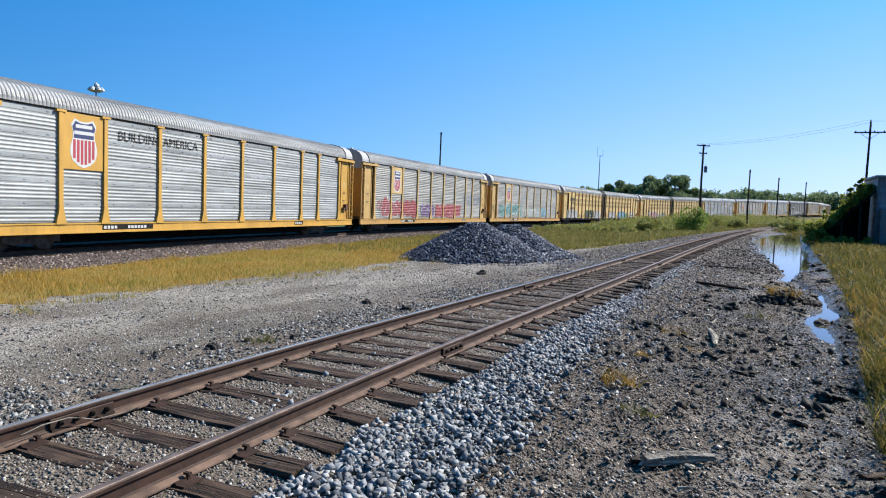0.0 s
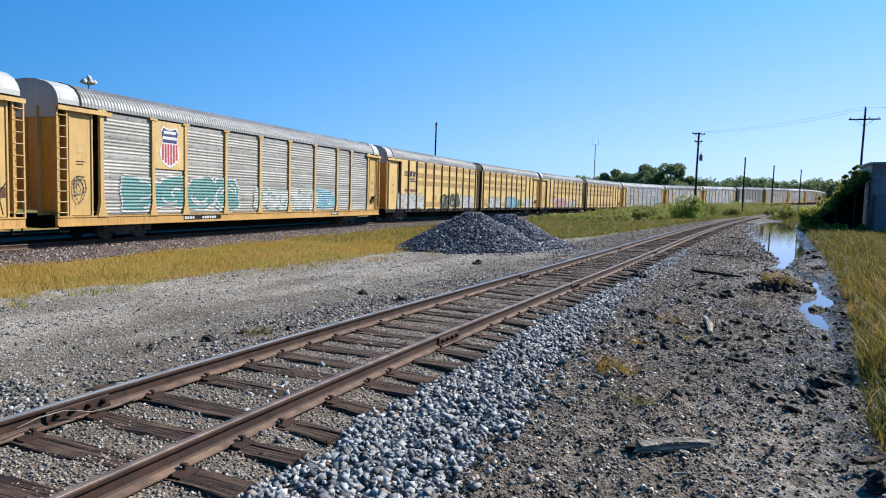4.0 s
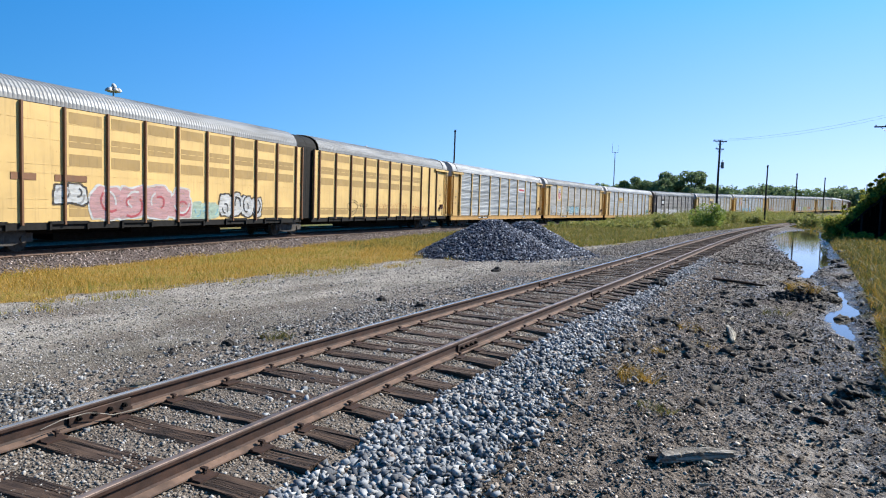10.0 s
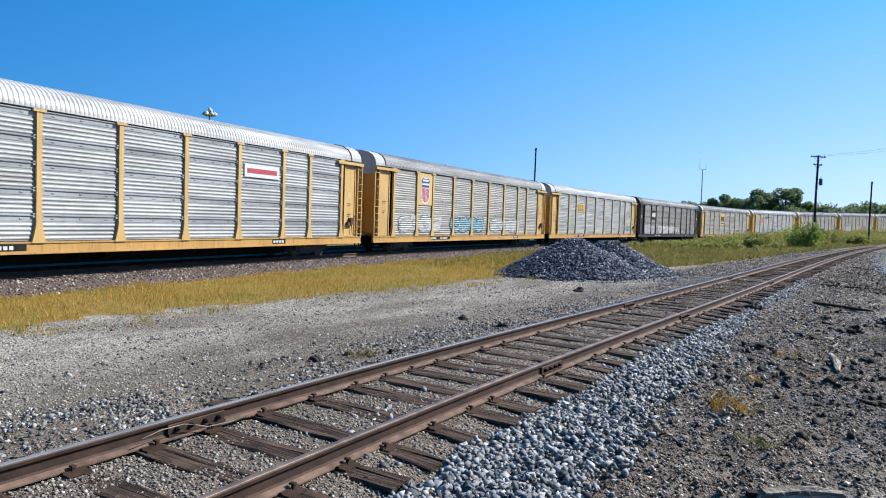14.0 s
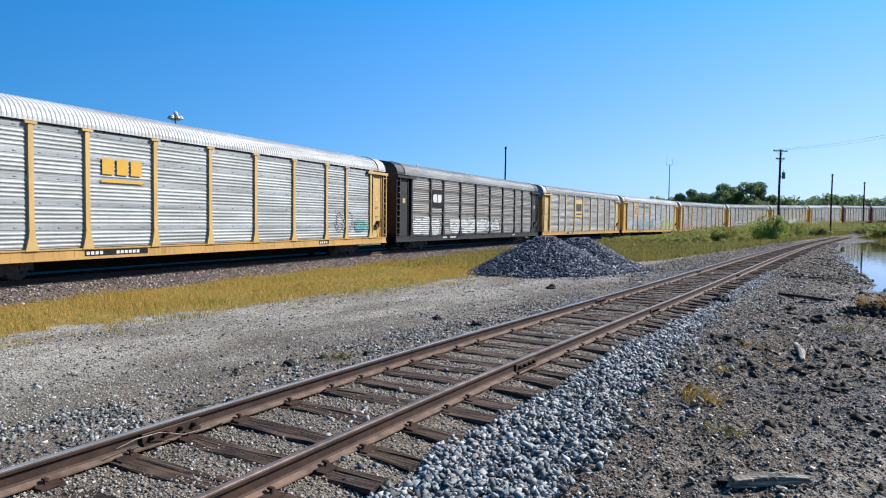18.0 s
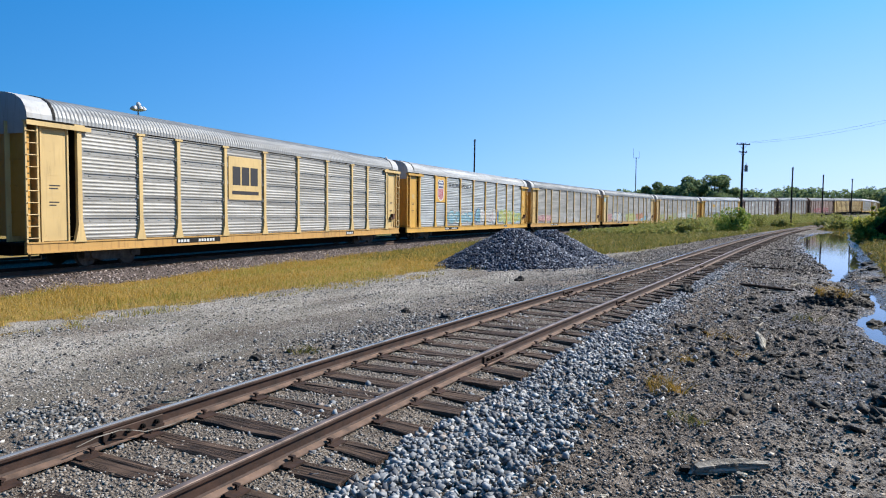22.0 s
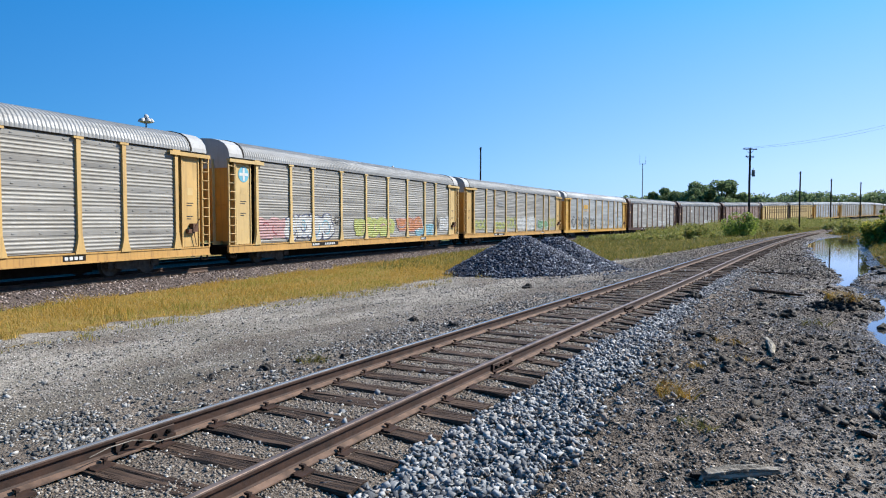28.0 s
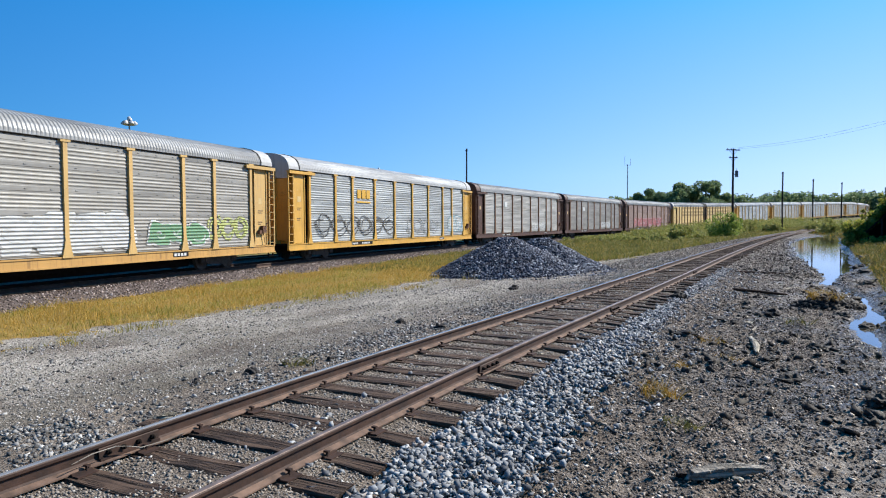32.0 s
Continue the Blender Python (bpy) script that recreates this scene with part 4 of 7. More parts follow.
# ---------------------------------------------------------------- grass
def blades(name, x, y, z, height, width, lean, material, label, seed, category="grass", segs=2):
    """Separate bent blades of grass, three-sided in plan by their twist."""
    r = np.random.default_rng(seed)
    n = len(x)
    a, b = r.random(n) * 2 * np.pi, r.random(n) * 2 * np.pi
    L = lean * (0.3 + r.random(n)) * height
    rows = []
    for i in range(segs + 1):
        t = i / segs
        w = width * (1 - 0.85 * t) * 0.5
        cx, cy, cz = x + L * t * t * np.cos(b), y + L * t * t * np.sin(b), z + height * (t - 0.18 * lean * t * t)
        for sgn in (-1, 1):
            rows.append(np.stack([cx + sgn * w * np.cos(a), cy + sgn * w * np.sin(a), cz], -1))
    v = np.stack(rows, 1)
    k = 2 * (segs + 1)
    f0 = np.array([(2 * i, 2 * i + 1, 2 * i + 3, 2 * i + 2) for i in range(segs)])
    f = (f0[None] + (np.arange(n) * k)[:, None, None]).reshape(-1, 4)
    return solid(name, big_mesh(name, v.reshape(-1, 3), f, True), material, label, category, kind="stuff")


def strip_grass():
    r = np.random.default_rng(71)
    n = 190000
    s = -8 + 90 * r.random(n) ** 1.35
    d = 3.3 + 12.0 * r.random(n) ** 1.25
    x, y, h = on(MAIN, s, d)
    u, v = to_uv(x, y)
    D = off_siding(u, v)
    edge = meadow_edge(u) + (fnoise(u * 1.1, v * 1.1, 11) - 0.5) * 2.4
    tuft = fnoise(u * 0.9, v * 0.9, 73)
    fringe = (np.abs(D - edge - 1.0) < 0.25) & (fnoise(u * 0.5, v * 0.5, 79) > 0.5) & (u < 22)
    ok = ((D < edge - 0.1 + 0.25 * r.random(n)) | fringe) & (r.random(n) < 0.35 + 1.1 * tuft) & (d > 3.3 + 0.9 * vnoise(u * 1.2, v * 0, 75)) & (np.hypot(x - 4.2, y - 28.6) > 3.4)
    x, y, u, v, tuft = x[ok], y[ok], u[ok], v[ok], tuft[ok]
    ht = (0.06 + 0.17 * r.random(len(x)) ** 1.5) * (0.15 + 1.7 * fnoise(u * 2.6, v * 2.6, 74) * tuft * 2)
    edge_now = meadow_edge(u) - off_siding(u, v)
    fresh = r.random(len(x)) < 0.75 * ramp01(fnoise(u * 0.45, v * 0.9, 77) + 0.16 * ramp01(edge_now, 2.5, 0.5), 0.50, 0.66)
    wide = 0.008 + 0.010 * r.random(len(x))
    for pick, mat, nm, lb in ((~fresh, M_DRYGRASS, "dry_grass_strip", "strip of dry golden grass along the main line ballast"), (fresh, M_FRESH, "fresh_grass_patches", "yellow green grass patches within the dry strip")):
        blades(nm, x[pick], y[pick], ground_z(u[pick], v[pick]), ht[pick], wide[pick], 0.8, mat, lb, 76)


def meadow():
    r = np.random.default_rng(81)
    n = 90000
    u = 22 + 148 * r.random(n) ** 1.35
    lo, hi = np.interp(u, MAIN_UV[0], MAIN_UV[1]) + 3.4, meadow_edge(u) + np.interp(u, SID_UV[0], SID_UV[1])
    v = lo + (hi - lo) * r.random(n)
    tuft = fnoise(u * 0.5, v * 0.5, 83)
    ok = r.random(n) < (0.3 + 1.2 * tuft) * (0.15 + 0.85 * ramp01(u, 22, 40))
    u, v, tuft = u[ok], v[ok], tuft[ok]
    x, y = to_xy(u, v)
    ok = np.hypot(x - 4.2, y - 28.6) > 3.8
    x, y, u, v, tuft = x[ok], y[ok], u[ok], v[ok], tuft[ok]
    ht = (0.12 + 0.3 * r.random(len(x))) * (0.4 + tuft) * (0.5 + 0.5 * ramp01(u, 22, 45))
    blades("meadow_grass", x, y, ground_z(u, v), ht, 0.03 + 0.0012 * u, 0.6, M_GREENGRASS, "rough olive meadow grass between the two tracks", 84)


def bank_grass():
    r = np.random.default_rng(91)
    n = 120000
    u = -9.0 + 157 * r.random(n) ** 2.0
    d = bank_edge(u) + 0.05 + (2.0 + 0.14 * (u + 2)) * r.random(n) ** 1.2
    v = d + np.interp(u, SID_UV[0], SID_UV[1])
    tuft = fnoise(u * 0.8, v * 0.8, 93)
    ok = (r.random(n) < 0.1 + 1.6 * tuft) & (d > bank_edge(u) + 0.5 * (fnoise(u * 1.1, v * 1.1, 11) - 0.5))
    u, v, tuft, d = u[ok], v[ok], tuft[ok], d[ok]
    x, y = to_xy(u, v)
    ht = (0.22 + 0.75 * r.random(len(x)) ** 1.6) * (0.25 + 1.5 * tuft ** 1.3) * (0.55 + 0.45 * ramp01(d - bank_edge(u), 0, 0.8)) * np.interp(u, [8, 15, 30], [1.0, 0.6, 0.5])
    gold = (r.random(len(x)) < 0.16 + 0.84 * ramp01(fnoise(u * 0.35, v * 0.5, 97), 0.40, 0.58) * ramp01(u, 20, 11))
    for pick, mat, nm, lb in ((gold, M_BANKGOLD, "bank_dry_grass", "tall golden grass leaning over the ditch bank"), (~gold, M_BANKGRASS, "bank_grass", "tall mixed green grass on the ditch bank")):
        blades(nm, x[pick], y[pick], ground_z(u[pick], v[pick]) - 0.02, ht[pick], (0.010 + 0.008 * r.random(len(x)) + 0.0006 * u)[pick], 0.75, mat, lb, 94, segs=3)


strip_grass()
meadow()
bank_grass()


# ---------------------------------------------------------------- auto carrier wagons
HALF = 13.62                            # half the body of a full-length wagon
WIDTHS = [2.65, 1.95, 2.83, 2.83, 2.83, 2.83, 2.83, 1.95, 2.65]
EDGE = [-sum(WIDTHS) / 2 + sum(WIDTHS[:i]) for i in range(len(WIDTHS) + 1)]
TRUCK_X = 9.9
SILL0, SILL1, EAVE = 0.60, 0.97, 4.90
NEAR = -1.5                             # the side that faces the yard


def cached(key, make):
    if key not in MESHES:
        MESHES[key] = make()
    return MESHES[key]


def panel_mesh(w, lines=False):
    """A corrugated sheet in five tiers, standing in the x-z plane and facing -y."""
    def make():
        b = Build()
        z0, z1 = SILL1 + 0.02, EAVE - 0.02
        tiers = 5
        for t in range(tiers):
            a, c = z0 + (z1 - z0) * t / tiers, z0 + (z1 - z0) * (t + 1) / tiers
            h = c - a
            ring = [(0.0, a)]
            for i in range(4):
                p = a + h * (0.04 + 0.17 * i)
                ring += [(0.0, p), (-0.016, p + 0.02), (-0.022, p + 0.045), (-0.016, p + 0.07), (0.0, p + 0.095)]
            ring += [(0.0, a + 0.74 * h), (-0.012, a + 0.76 * h), (-0.012, a + 0.96 * h), (0.0, a + 0.98 * h), (0.0, c)]
            b.sweep(ring, [(-w / 2, 0, 0), (w / 2, 0, 0)], closed=False)
            for i in range(3):
                x = -w / 2 + w * (i + 0.5) / 3
                b.box(x - 0.05, x + 0.05, -0.032, -0.012, a + 0.84 * h, a + 0.87 * h)
            if lines:
                b.box(-w / 2, w / 2, -0.05, 0.0, c - 0.03, c - 0.004)
                for x in (-w / 2 + 0.1, w / 2 - 0.1):
                    b.box(x - 0.045, x + 0.045, -0.075, -0.01, c - 0.075, c - 0.03)
                    b.box(x - 0.045, x + 0.045, -0.075, -0.01, c + 0.01, c + 0.05)
        return b.mesh("panel")
    return cached(("panel", round(w, 2), lines), make)


def post_mesh():
    def make():
        b = Build()
        b.box(-0.085, 0.085, -0.10, 0.02, SILL1 + 0.55, EAVE - 0.02)
        b.prism([(-0.085, SILL1 + 0.62), (0.085, SILL1 + 0.62), (0.12, SILL1 + 0.35), (0.22, SILL1 - 0.04), (-0.22, SILL1 - 0.04), (-0.12, SILL1 + 0.35)], -0.115, 0.02)
        b.box(-0.20, 0.20, -0.125, 0.02, EAVE - 0.07, EAVE + 0.01)
        return b.mesh("post")
    return cached("post", make)


ROOF_SEC = [(y, z) for y, z in [(-1.54, 4.90), (-1.53, 5.06), (-1.46, 5.27), (-1.29, 5.49), (-1.00, 5.655), (-0.55, 5.76), (0.0, 5.80), (0.55, 5.76), (1.00, 5.655), (1.29, 5.49), (1.46, 5.27), (1.53, 5.06), (1.54, 4.90)]]


def roof_mesh(a, c):
    def make():
        b = Build()
        n = int((c - a) / 0.0395)
        v, k = [], len(ROOF_SEC)
        for i in range(n + 1):
            x = a + (c - a) * i / n
            rise = 0.0 if i % 4 in (0, 1) else 0.026
            for j, (y, z) in enumerate(ROOF_SEC):
                lift = 0.0 if j in (0, k - 1) else rise
                m = math.hypot(y, (z - 4.2)) or 1
                v.append((x, y + lift * y / m, z + lift * (z - 4.2) / m))
        f = [(i * k + j, i * k + j + 1, (i + 1) * k + j + 1, (i + 1) * k + j) for i in range(n) for j in range(k - 1)]
        return b.add(v, f).mesh("roof")
    return cached(("roof", round(a, 2), round(c, 2)), make)


def hood_mesh(x0, x1, outer):
    """The smooth end of the roof, closed by a gable; outer is the x of the gable."""
    def make():
        b = Build()
        sec = [(y * 1.005, z + 0.03) for y, z in ROOF_SEC]
        k = len(sec)
        v = [(x, y, z) for x in (x0, x1) for y, z in sec]
        b.add(v, [(j, j + 1, j + 1 + k, j + k) for j in range(k - 1)])
        inner = outer - math.copysign(0.10, outer - (x0 + x1) / 2)
        g = [(inner, y, z) for y, z in sec] + [(inner, 1.5, 4.45), (inner, -1.5, 4.45)]
        b.add(g, [tuple(range(len(g)))])
        return b.mesh("hood")
    return cached(("hood", round(x0, 2), round(x1, 2), round(outer, 2)), make)


def seam_mesh():
    def make():
        b = Build()
        sec = [(y * 1.012, z + 0.055) for y, z in ROOF_SEC]
        k = len(sec)
        v = [(x, y, z) for x in (-0.05, 0.05) for y, z in sec] + [(x, y, z - 0.05) for x in (-0.05, 0.05) for y, z in sec]
        f = [(j, j + 1, j + 1 + k, j + k) for j in range(k - 1)]
        f += [(j, j + 1, j + 1 + 2 * k, j + 2 * k) for j in range(k - 1)] + [(j + k, j + 1 + k, j + 1 + 3 * k, j + 3 * k) for j in range(k - 1)]
        return b.add(v, f).mesh("roof_seam")
    return cached("seam", make)


def ladder_mesh():
    def make():
        b = Build()
        for x in (-0.2, 0.2):
            b.box(x - 0.03, x + 0.03, -0.035, 0.03, 0.95, 4.82)
        return b.mesh("ladder")
    return cached("ladder", make)


def rung_mesh():
    def make():
        b = Build()
        b.tube((-0.2, -0.05, 0), (0.2, -0.05, 0), 0.016, sides=6)
        return b.mesh("rung")
    return cached("rung", make)


def end_door_mesh():
    def make():
        b = Build()
        b.box(-0.05, 0.05, -0.70, 0.70, 1.15, 4.5)
        return b.mesh("end_door")
    return cached("end_door", make)


def truck_meshes():
    def frame_make():
        b = Build()
        for y in (-1.02, 1.02):
            b.prism([(-1.25, 0.30), (-1.25, 0.62), (-0.75, 0.66), (-0.35, 0.80), (0.35, 0.80), (0.75, 0.66), (1.25, 0.62), (1.25, 0.30), (0.95, 0.34), (0.5, 0.22), (-0.5, 0.22), (-0.95, 0.34)], y - 0.09, y + 0.09)
            for x in (-0.2, 0.0, 0.2):
                b.tube((x, y * 1.03, 0.30), (x, y * 1.03, 0.55), 0.07, sides=8)
            for x in (-0.89, 0.89):
                b.lathe([(-0.14, 0.0), (-0.14, 0.12), (0.14, 0.12), (0.14, 0.0)], "y", 10, (x, y, 0.42))
        b.box(-0.22, 0.22, -1.1, 1.1, 0.55, 0.82)
        return b.mesh("side_frames")

    def wheel_make():
        b = Build()
        for y, sg in ((-0.755, -1), (0.755, 1)):
            b.lathe([(y + 0.06 * sg, 0.0), (y + 0.065 * sg, 0.20), (y + 0.07 * sg, 0.34), (y + 0.07 * sg, 0.415), (y - 0.05 * sg, 0.42), (y - 0.055 * sg, 0.448), (y - 0.075 * sg, 0.445), (y - 0.075 * sg, 0.34), (y - 0.03 * sg, 0.18), (y - 0.03 * sg, 0.0)], "y", 24)
            for w in range(6):
                a = w * math.pi / 3
                b.tube((0.26 * math.cos(a), y + 0.06 * sg, 0.26 * math.sin(a)), (0.26 * math.cos(a), y + 0.085 * sg, 0.26 * math.sin(a)), 0.035, sides=6)
        b.tube((0, -0.8, 0), (0, 0.8, 0), 0.08)
        return b.mesh("wheelset")
    return cached("truck", frame_make), cached("wheelset", wheel_make)


def coupler_mesh():
    def make():
        b = Build()
        b.box(-0.35, 0.55, -0.09, 0.09, 0.78, 0.96, 0.02)
        b.prism([(0.45, 0.74), (0.80, 0.72), (0.86, 0.86), (0.80, 1.02), (0.45, 1.0)], -0.16, 0.14)
        return b.mesh("coupler")
    return cached("coupler", make)


def hose_mesh():
    def make():
        b = Build()
        pts = [(0.0, -0.35, 0.80), (0.2, -0.36, 0.62), (0.45, -0.34, 0.50), (0.70, -0.30, 0.48)]
        b.pipe(pts, 0.03, 6)
        return b.mesh("brake_hose")
    return cached("hose", make)


def stirrup_mesh():
    def make():
        b = Build()
        for x in (-0.19, 0.19):
            b.box(x - 0.02, x + 0.02, -0.03, 0.03, 0.42, 0.75)
        b.box(-0.21, 0.21, -0.035, 0.035, 0.40, 0.44)
        return b.mesh("stirrup_step")
    return cached("stirrup", make)


def boxes(name, *spans):
    b = Build()
    for s in spans:
        b.box(*s)
    return b.mesh(name)


def ribbon(b, pts, width, y, slot):
    """A flat band along a broken line, with squared joints."""
    v = []
    for k, (x, z) in enumerate(pts):
        p, q = pts[max(0, k - 1)], pts[min(len(pts) - 1, k + 1)]
        dx, dz = q[0] - p[0], q[1] - p[1]
        n = math.hypot(dx, dz) or 1
        grow = 0.4 * width * ((k == len(pts) - 1) - (k == 0))
        v += [(x + dx / n * grow - dz / n * width / 2, y, z + dz / n * grow + dx / n * width / 2), (x + dx / n * grow + dz / n * width / 2, y, z + dz / n * grow - dx / n * width / 2)]
    b.add(v, [(2 * k, 2 * k + 1, 2 * k + 3, 2 * k + 2) for k in range(len(pts) - 1)], slot)


def sprayed(x0, x1, z0, z1, seed, letters=5, stroke=0.5, y=NEAR - 0.045, loops=False):
    """Unreadable sprayed shapes: thin looping scrawls, or swollen blobs with an outline, a fill and bent inner strokes."""
    r = random.Random(seed)
    out = []
    w = (x1 - x0) / letters
    for i in range(letters):
        cx, cz = x0 + w * (i + 0.5), (z0 + z1) / 2 + r.uniform(-0.04, 0.04) * (z1 - z0)
        sx, sz, slant = w * r.uniform(0.52, 0.64), (z1 - z0) * r.uniform(0.40, 0.5), r.uniform(-0.15, 0.2)
        if loops:
            for n in range(2):
                a0, k = r.uniform(0, 6.28), r.uniform(0.8, 1.6)
                pts = []
                for m in range(15):
                    a = a0 + k * 6.28 * m / 14
                    pts.append((cx + sx * (0.8 * math.cos(a) + 0.3 * (m / 7 - 1)), cz + sz * (math.sin(a) * (0.9 - 0.4 * n) + 0.15 * math.sin(2.3 * a + n))))
                b = Build()
                ribbon(b, pts, 0.075 * (0.5 + stroke), y - 0.0005 * i - 0.0015 * n, 2)
                out.append(b.mesh("sprayed_stroke"))
            continue
        # a swollen outline with two or three lobes
        ph, ph2, lobes = r.uniform(0, 6.28), r.uniform(0, 6.28), r.choice((2, 3, 3, 4))
        ring = []
        for m in range(30):
            a = 2 * math.pi * m / 30
            q = 1 + 0.13 * math.sin(lobes * a + ph) + 0.06 * math.sin(7 * a + ph2)
            px = math.copysign(abs(math.cos(a)) ** 0.7, math.cos(a)) * q
            pz = math.copysign(abs(math.sin(a)) ** 0.7, math.sin(a)) * q
            ring.append((cx + sx * px + slant * sz * pz, max(SILL1 + 0.03, cz + sz * pz)))
        yy = y - 0.0006 * i
        b = Build()
        grow = 0.055 + 0.03 * stroke
        far_ = [(p + math.copysign(grow, p - cx), max(SILL1 + 0.02, q + math.copysign(grow, q - cz))) for p, q in ring]
        k = len(ring)
        b.add([(p, yy, q) for p, q in far_], [tuple(range(k))], 0)
        b.add([(p, yy - 0.006, q) for p, q in ring], [tuple(range(k))], 1)
        for n in range(r.choice((2, 3))):
            a0, arc, k1 = r.uniform(0, 6.28), r.uniform(1.2, 3.4), r.uniform(0.25, 0.75)
            ox, oz = r.uniform(-0.25, 0.25) * sx, r.uniform(-0.25, 0.25) * sz
            pts = [(cx + ox + sx * k1 * math.cos(a0 + arc * m / 6), cz + oz + sz * k1 * math.sin(a0 + arc * m / 6)) for m in range(7)]
            ribbon(b, pts, 0.05 + 0.06 * stroke, yy - 0.012 - 0.001 * n, 2 if n else 0)
        b.f += [(0, 1, k + 1, k), (k, k + 1, 2 * k + 1, 2 * k)]
        b.mi += [0, 1]
        out.append(b.mesh("sprayed_stroke"))
    return out


def shield_mesh():
    half = [(0.0, 0.76), (0.20, 0.78), (0.42, 0.86), (0.58, 0.62), (0.50, 0.38), (0.50, 0.15), (0.60, -0.15), (0.62, -0.42), (0.52, -0.68), (0.30, -0.86), (0.0, -0.97)]
    return half, half + [(-p, q) for p, q in half[-2:0:-1]]


def words(text, size, depth=0.003):
    """Raised lettering in the built-in font, as a mesh in the x-z plane."""
    cu = bpy.data.curves.new("lettering", "FONT")
    cu.body, cu.size, cu.extrude, cu.align_x = text, size, depth, "LEFT"
    ob = bpy.data.objects.new("lettering", cu)
    scene.collection.objects.link(ob)
    me = bpy.data.meshes.new_from_object(ob.evaluated_get(bpy.context.evaluated_depsgraph_get()))
    bpy.data.objects.remove(ob)
    me.transform(Matrix.Rotation(radians(90), 4, "X"))
    return me


def add_shield(car, x, z, w, yellow):
    """A coloured plate with a shield badge; the badge is plain shapes."""
    y = NEAR - 0.055
    plate = part("badge_plate", boxes("badge_plate", (x - w / 2, x + w / 2, y, NEAR + 0.01, z - 0.98, z + 1.0)), yellow, car)
    half, sh = shield_mesh()
    b = Build()
    b.prism([(x + p * 0.95, z + q * 0.95) for p, q in sh], y - 0.007, y - 0.004)
    part("shield_field", b.mesh("shield_field"), P["white"], plate)
    b = Build()
    b.prism([(x + p * 0.86, z + q * 0.86) for p, q in half[:6] + [(-p, q) for p, q in half[5:0:-1]]], y - 0.011, y - 0.008)
    part("shield_top", b.mesh("shield_top"), P["navy"], plate)
    for i in range(6):
        cx = -0.41 + i * 0.164
        low = float(np.interp(abs(cx), [0.0, 0.30, 0.52, 0.62], [-0.86, -0.72, -0.52, -0.3])) + 0.03
        part("shield_stripe", boxes("shield_stripe", (x + cx - 0.055, x + cx + 0.055, y - 0.011, y - 0.008, z + low, z + 0.08)), P["red"], plate)
    for a, c, w0 in ((0.50, 0.62, 0.36), (0.27, 0.39, 0.42)):
        part("shield_lettering", boxes("shield_lettering", (x - w0, x + w0, y - 0.015, y - 0.012, z + a, z + c)), P["white"], plate)


def trucks(car, xs):
    fm, wm_ = truck_meshes()
    for x in xs:
        t = part("truck", fm, M_TRUCK, car, pose(x, 0, 0), "black cast steel truck with coil springs")
        for dx in (-0.89, 0.89):
            WHEELS.append(part("wheelset", wm_, M_TRUCK, t, pose(dx, 0, 0.42)))


def end_marks(car, x, sg):
    """Small stencilled bars and a card on the end plate, and at one end the brake gear."""
    y = NEAR + 0.02
    r = random.Random(int(len(CARS) * 7 + sg))
    z = r.uniform(3.0, 3.3)
    mk = part("stencil_card", cached("card", lambda: boxes("stencil_card", (-0.16, 0.16, -0.006, 0.0, 0.0, 0.3), )), M_PALE, car, pose(x, y, z))
    for wd, zz in ((0.40, -0.35), (0.32, -0.45), (0.36, -0.9), (0.25, -1.0)):
        part("stencil_bar", cached(("bars3", wd), lambda: boxes("stencil_bar", (-0.2, -0.2 + wd, -0.005, 0.0, 0.0, 0.04))), M_CHAR, mk, pose(0, 0, zz))
    if sg > 0:
        bw_ = part("brake_box", cached("brake", lambda: Build().box(-0.28, 0.1, -0.16, 0.0, 1.55, 1.72).box(-0.05, 0.25, -0.2, 0.0, 1.6, 1.95).mesh("brake_box")), M_RUST, car, pose(x, y, 0), "rusty hand brake gear")
        part("brake_lever", cached("lever", lambda: Build().tube((0.05, -0.2, 1.8), (0.28, -0.24, 2.15), 0.02, sides=6).tube((0.1, -0.1, 1.6), (0.25, -0.08, 1.05), 0.02, sides=6).mesh("brake_lever")), M_RUST, bw_)


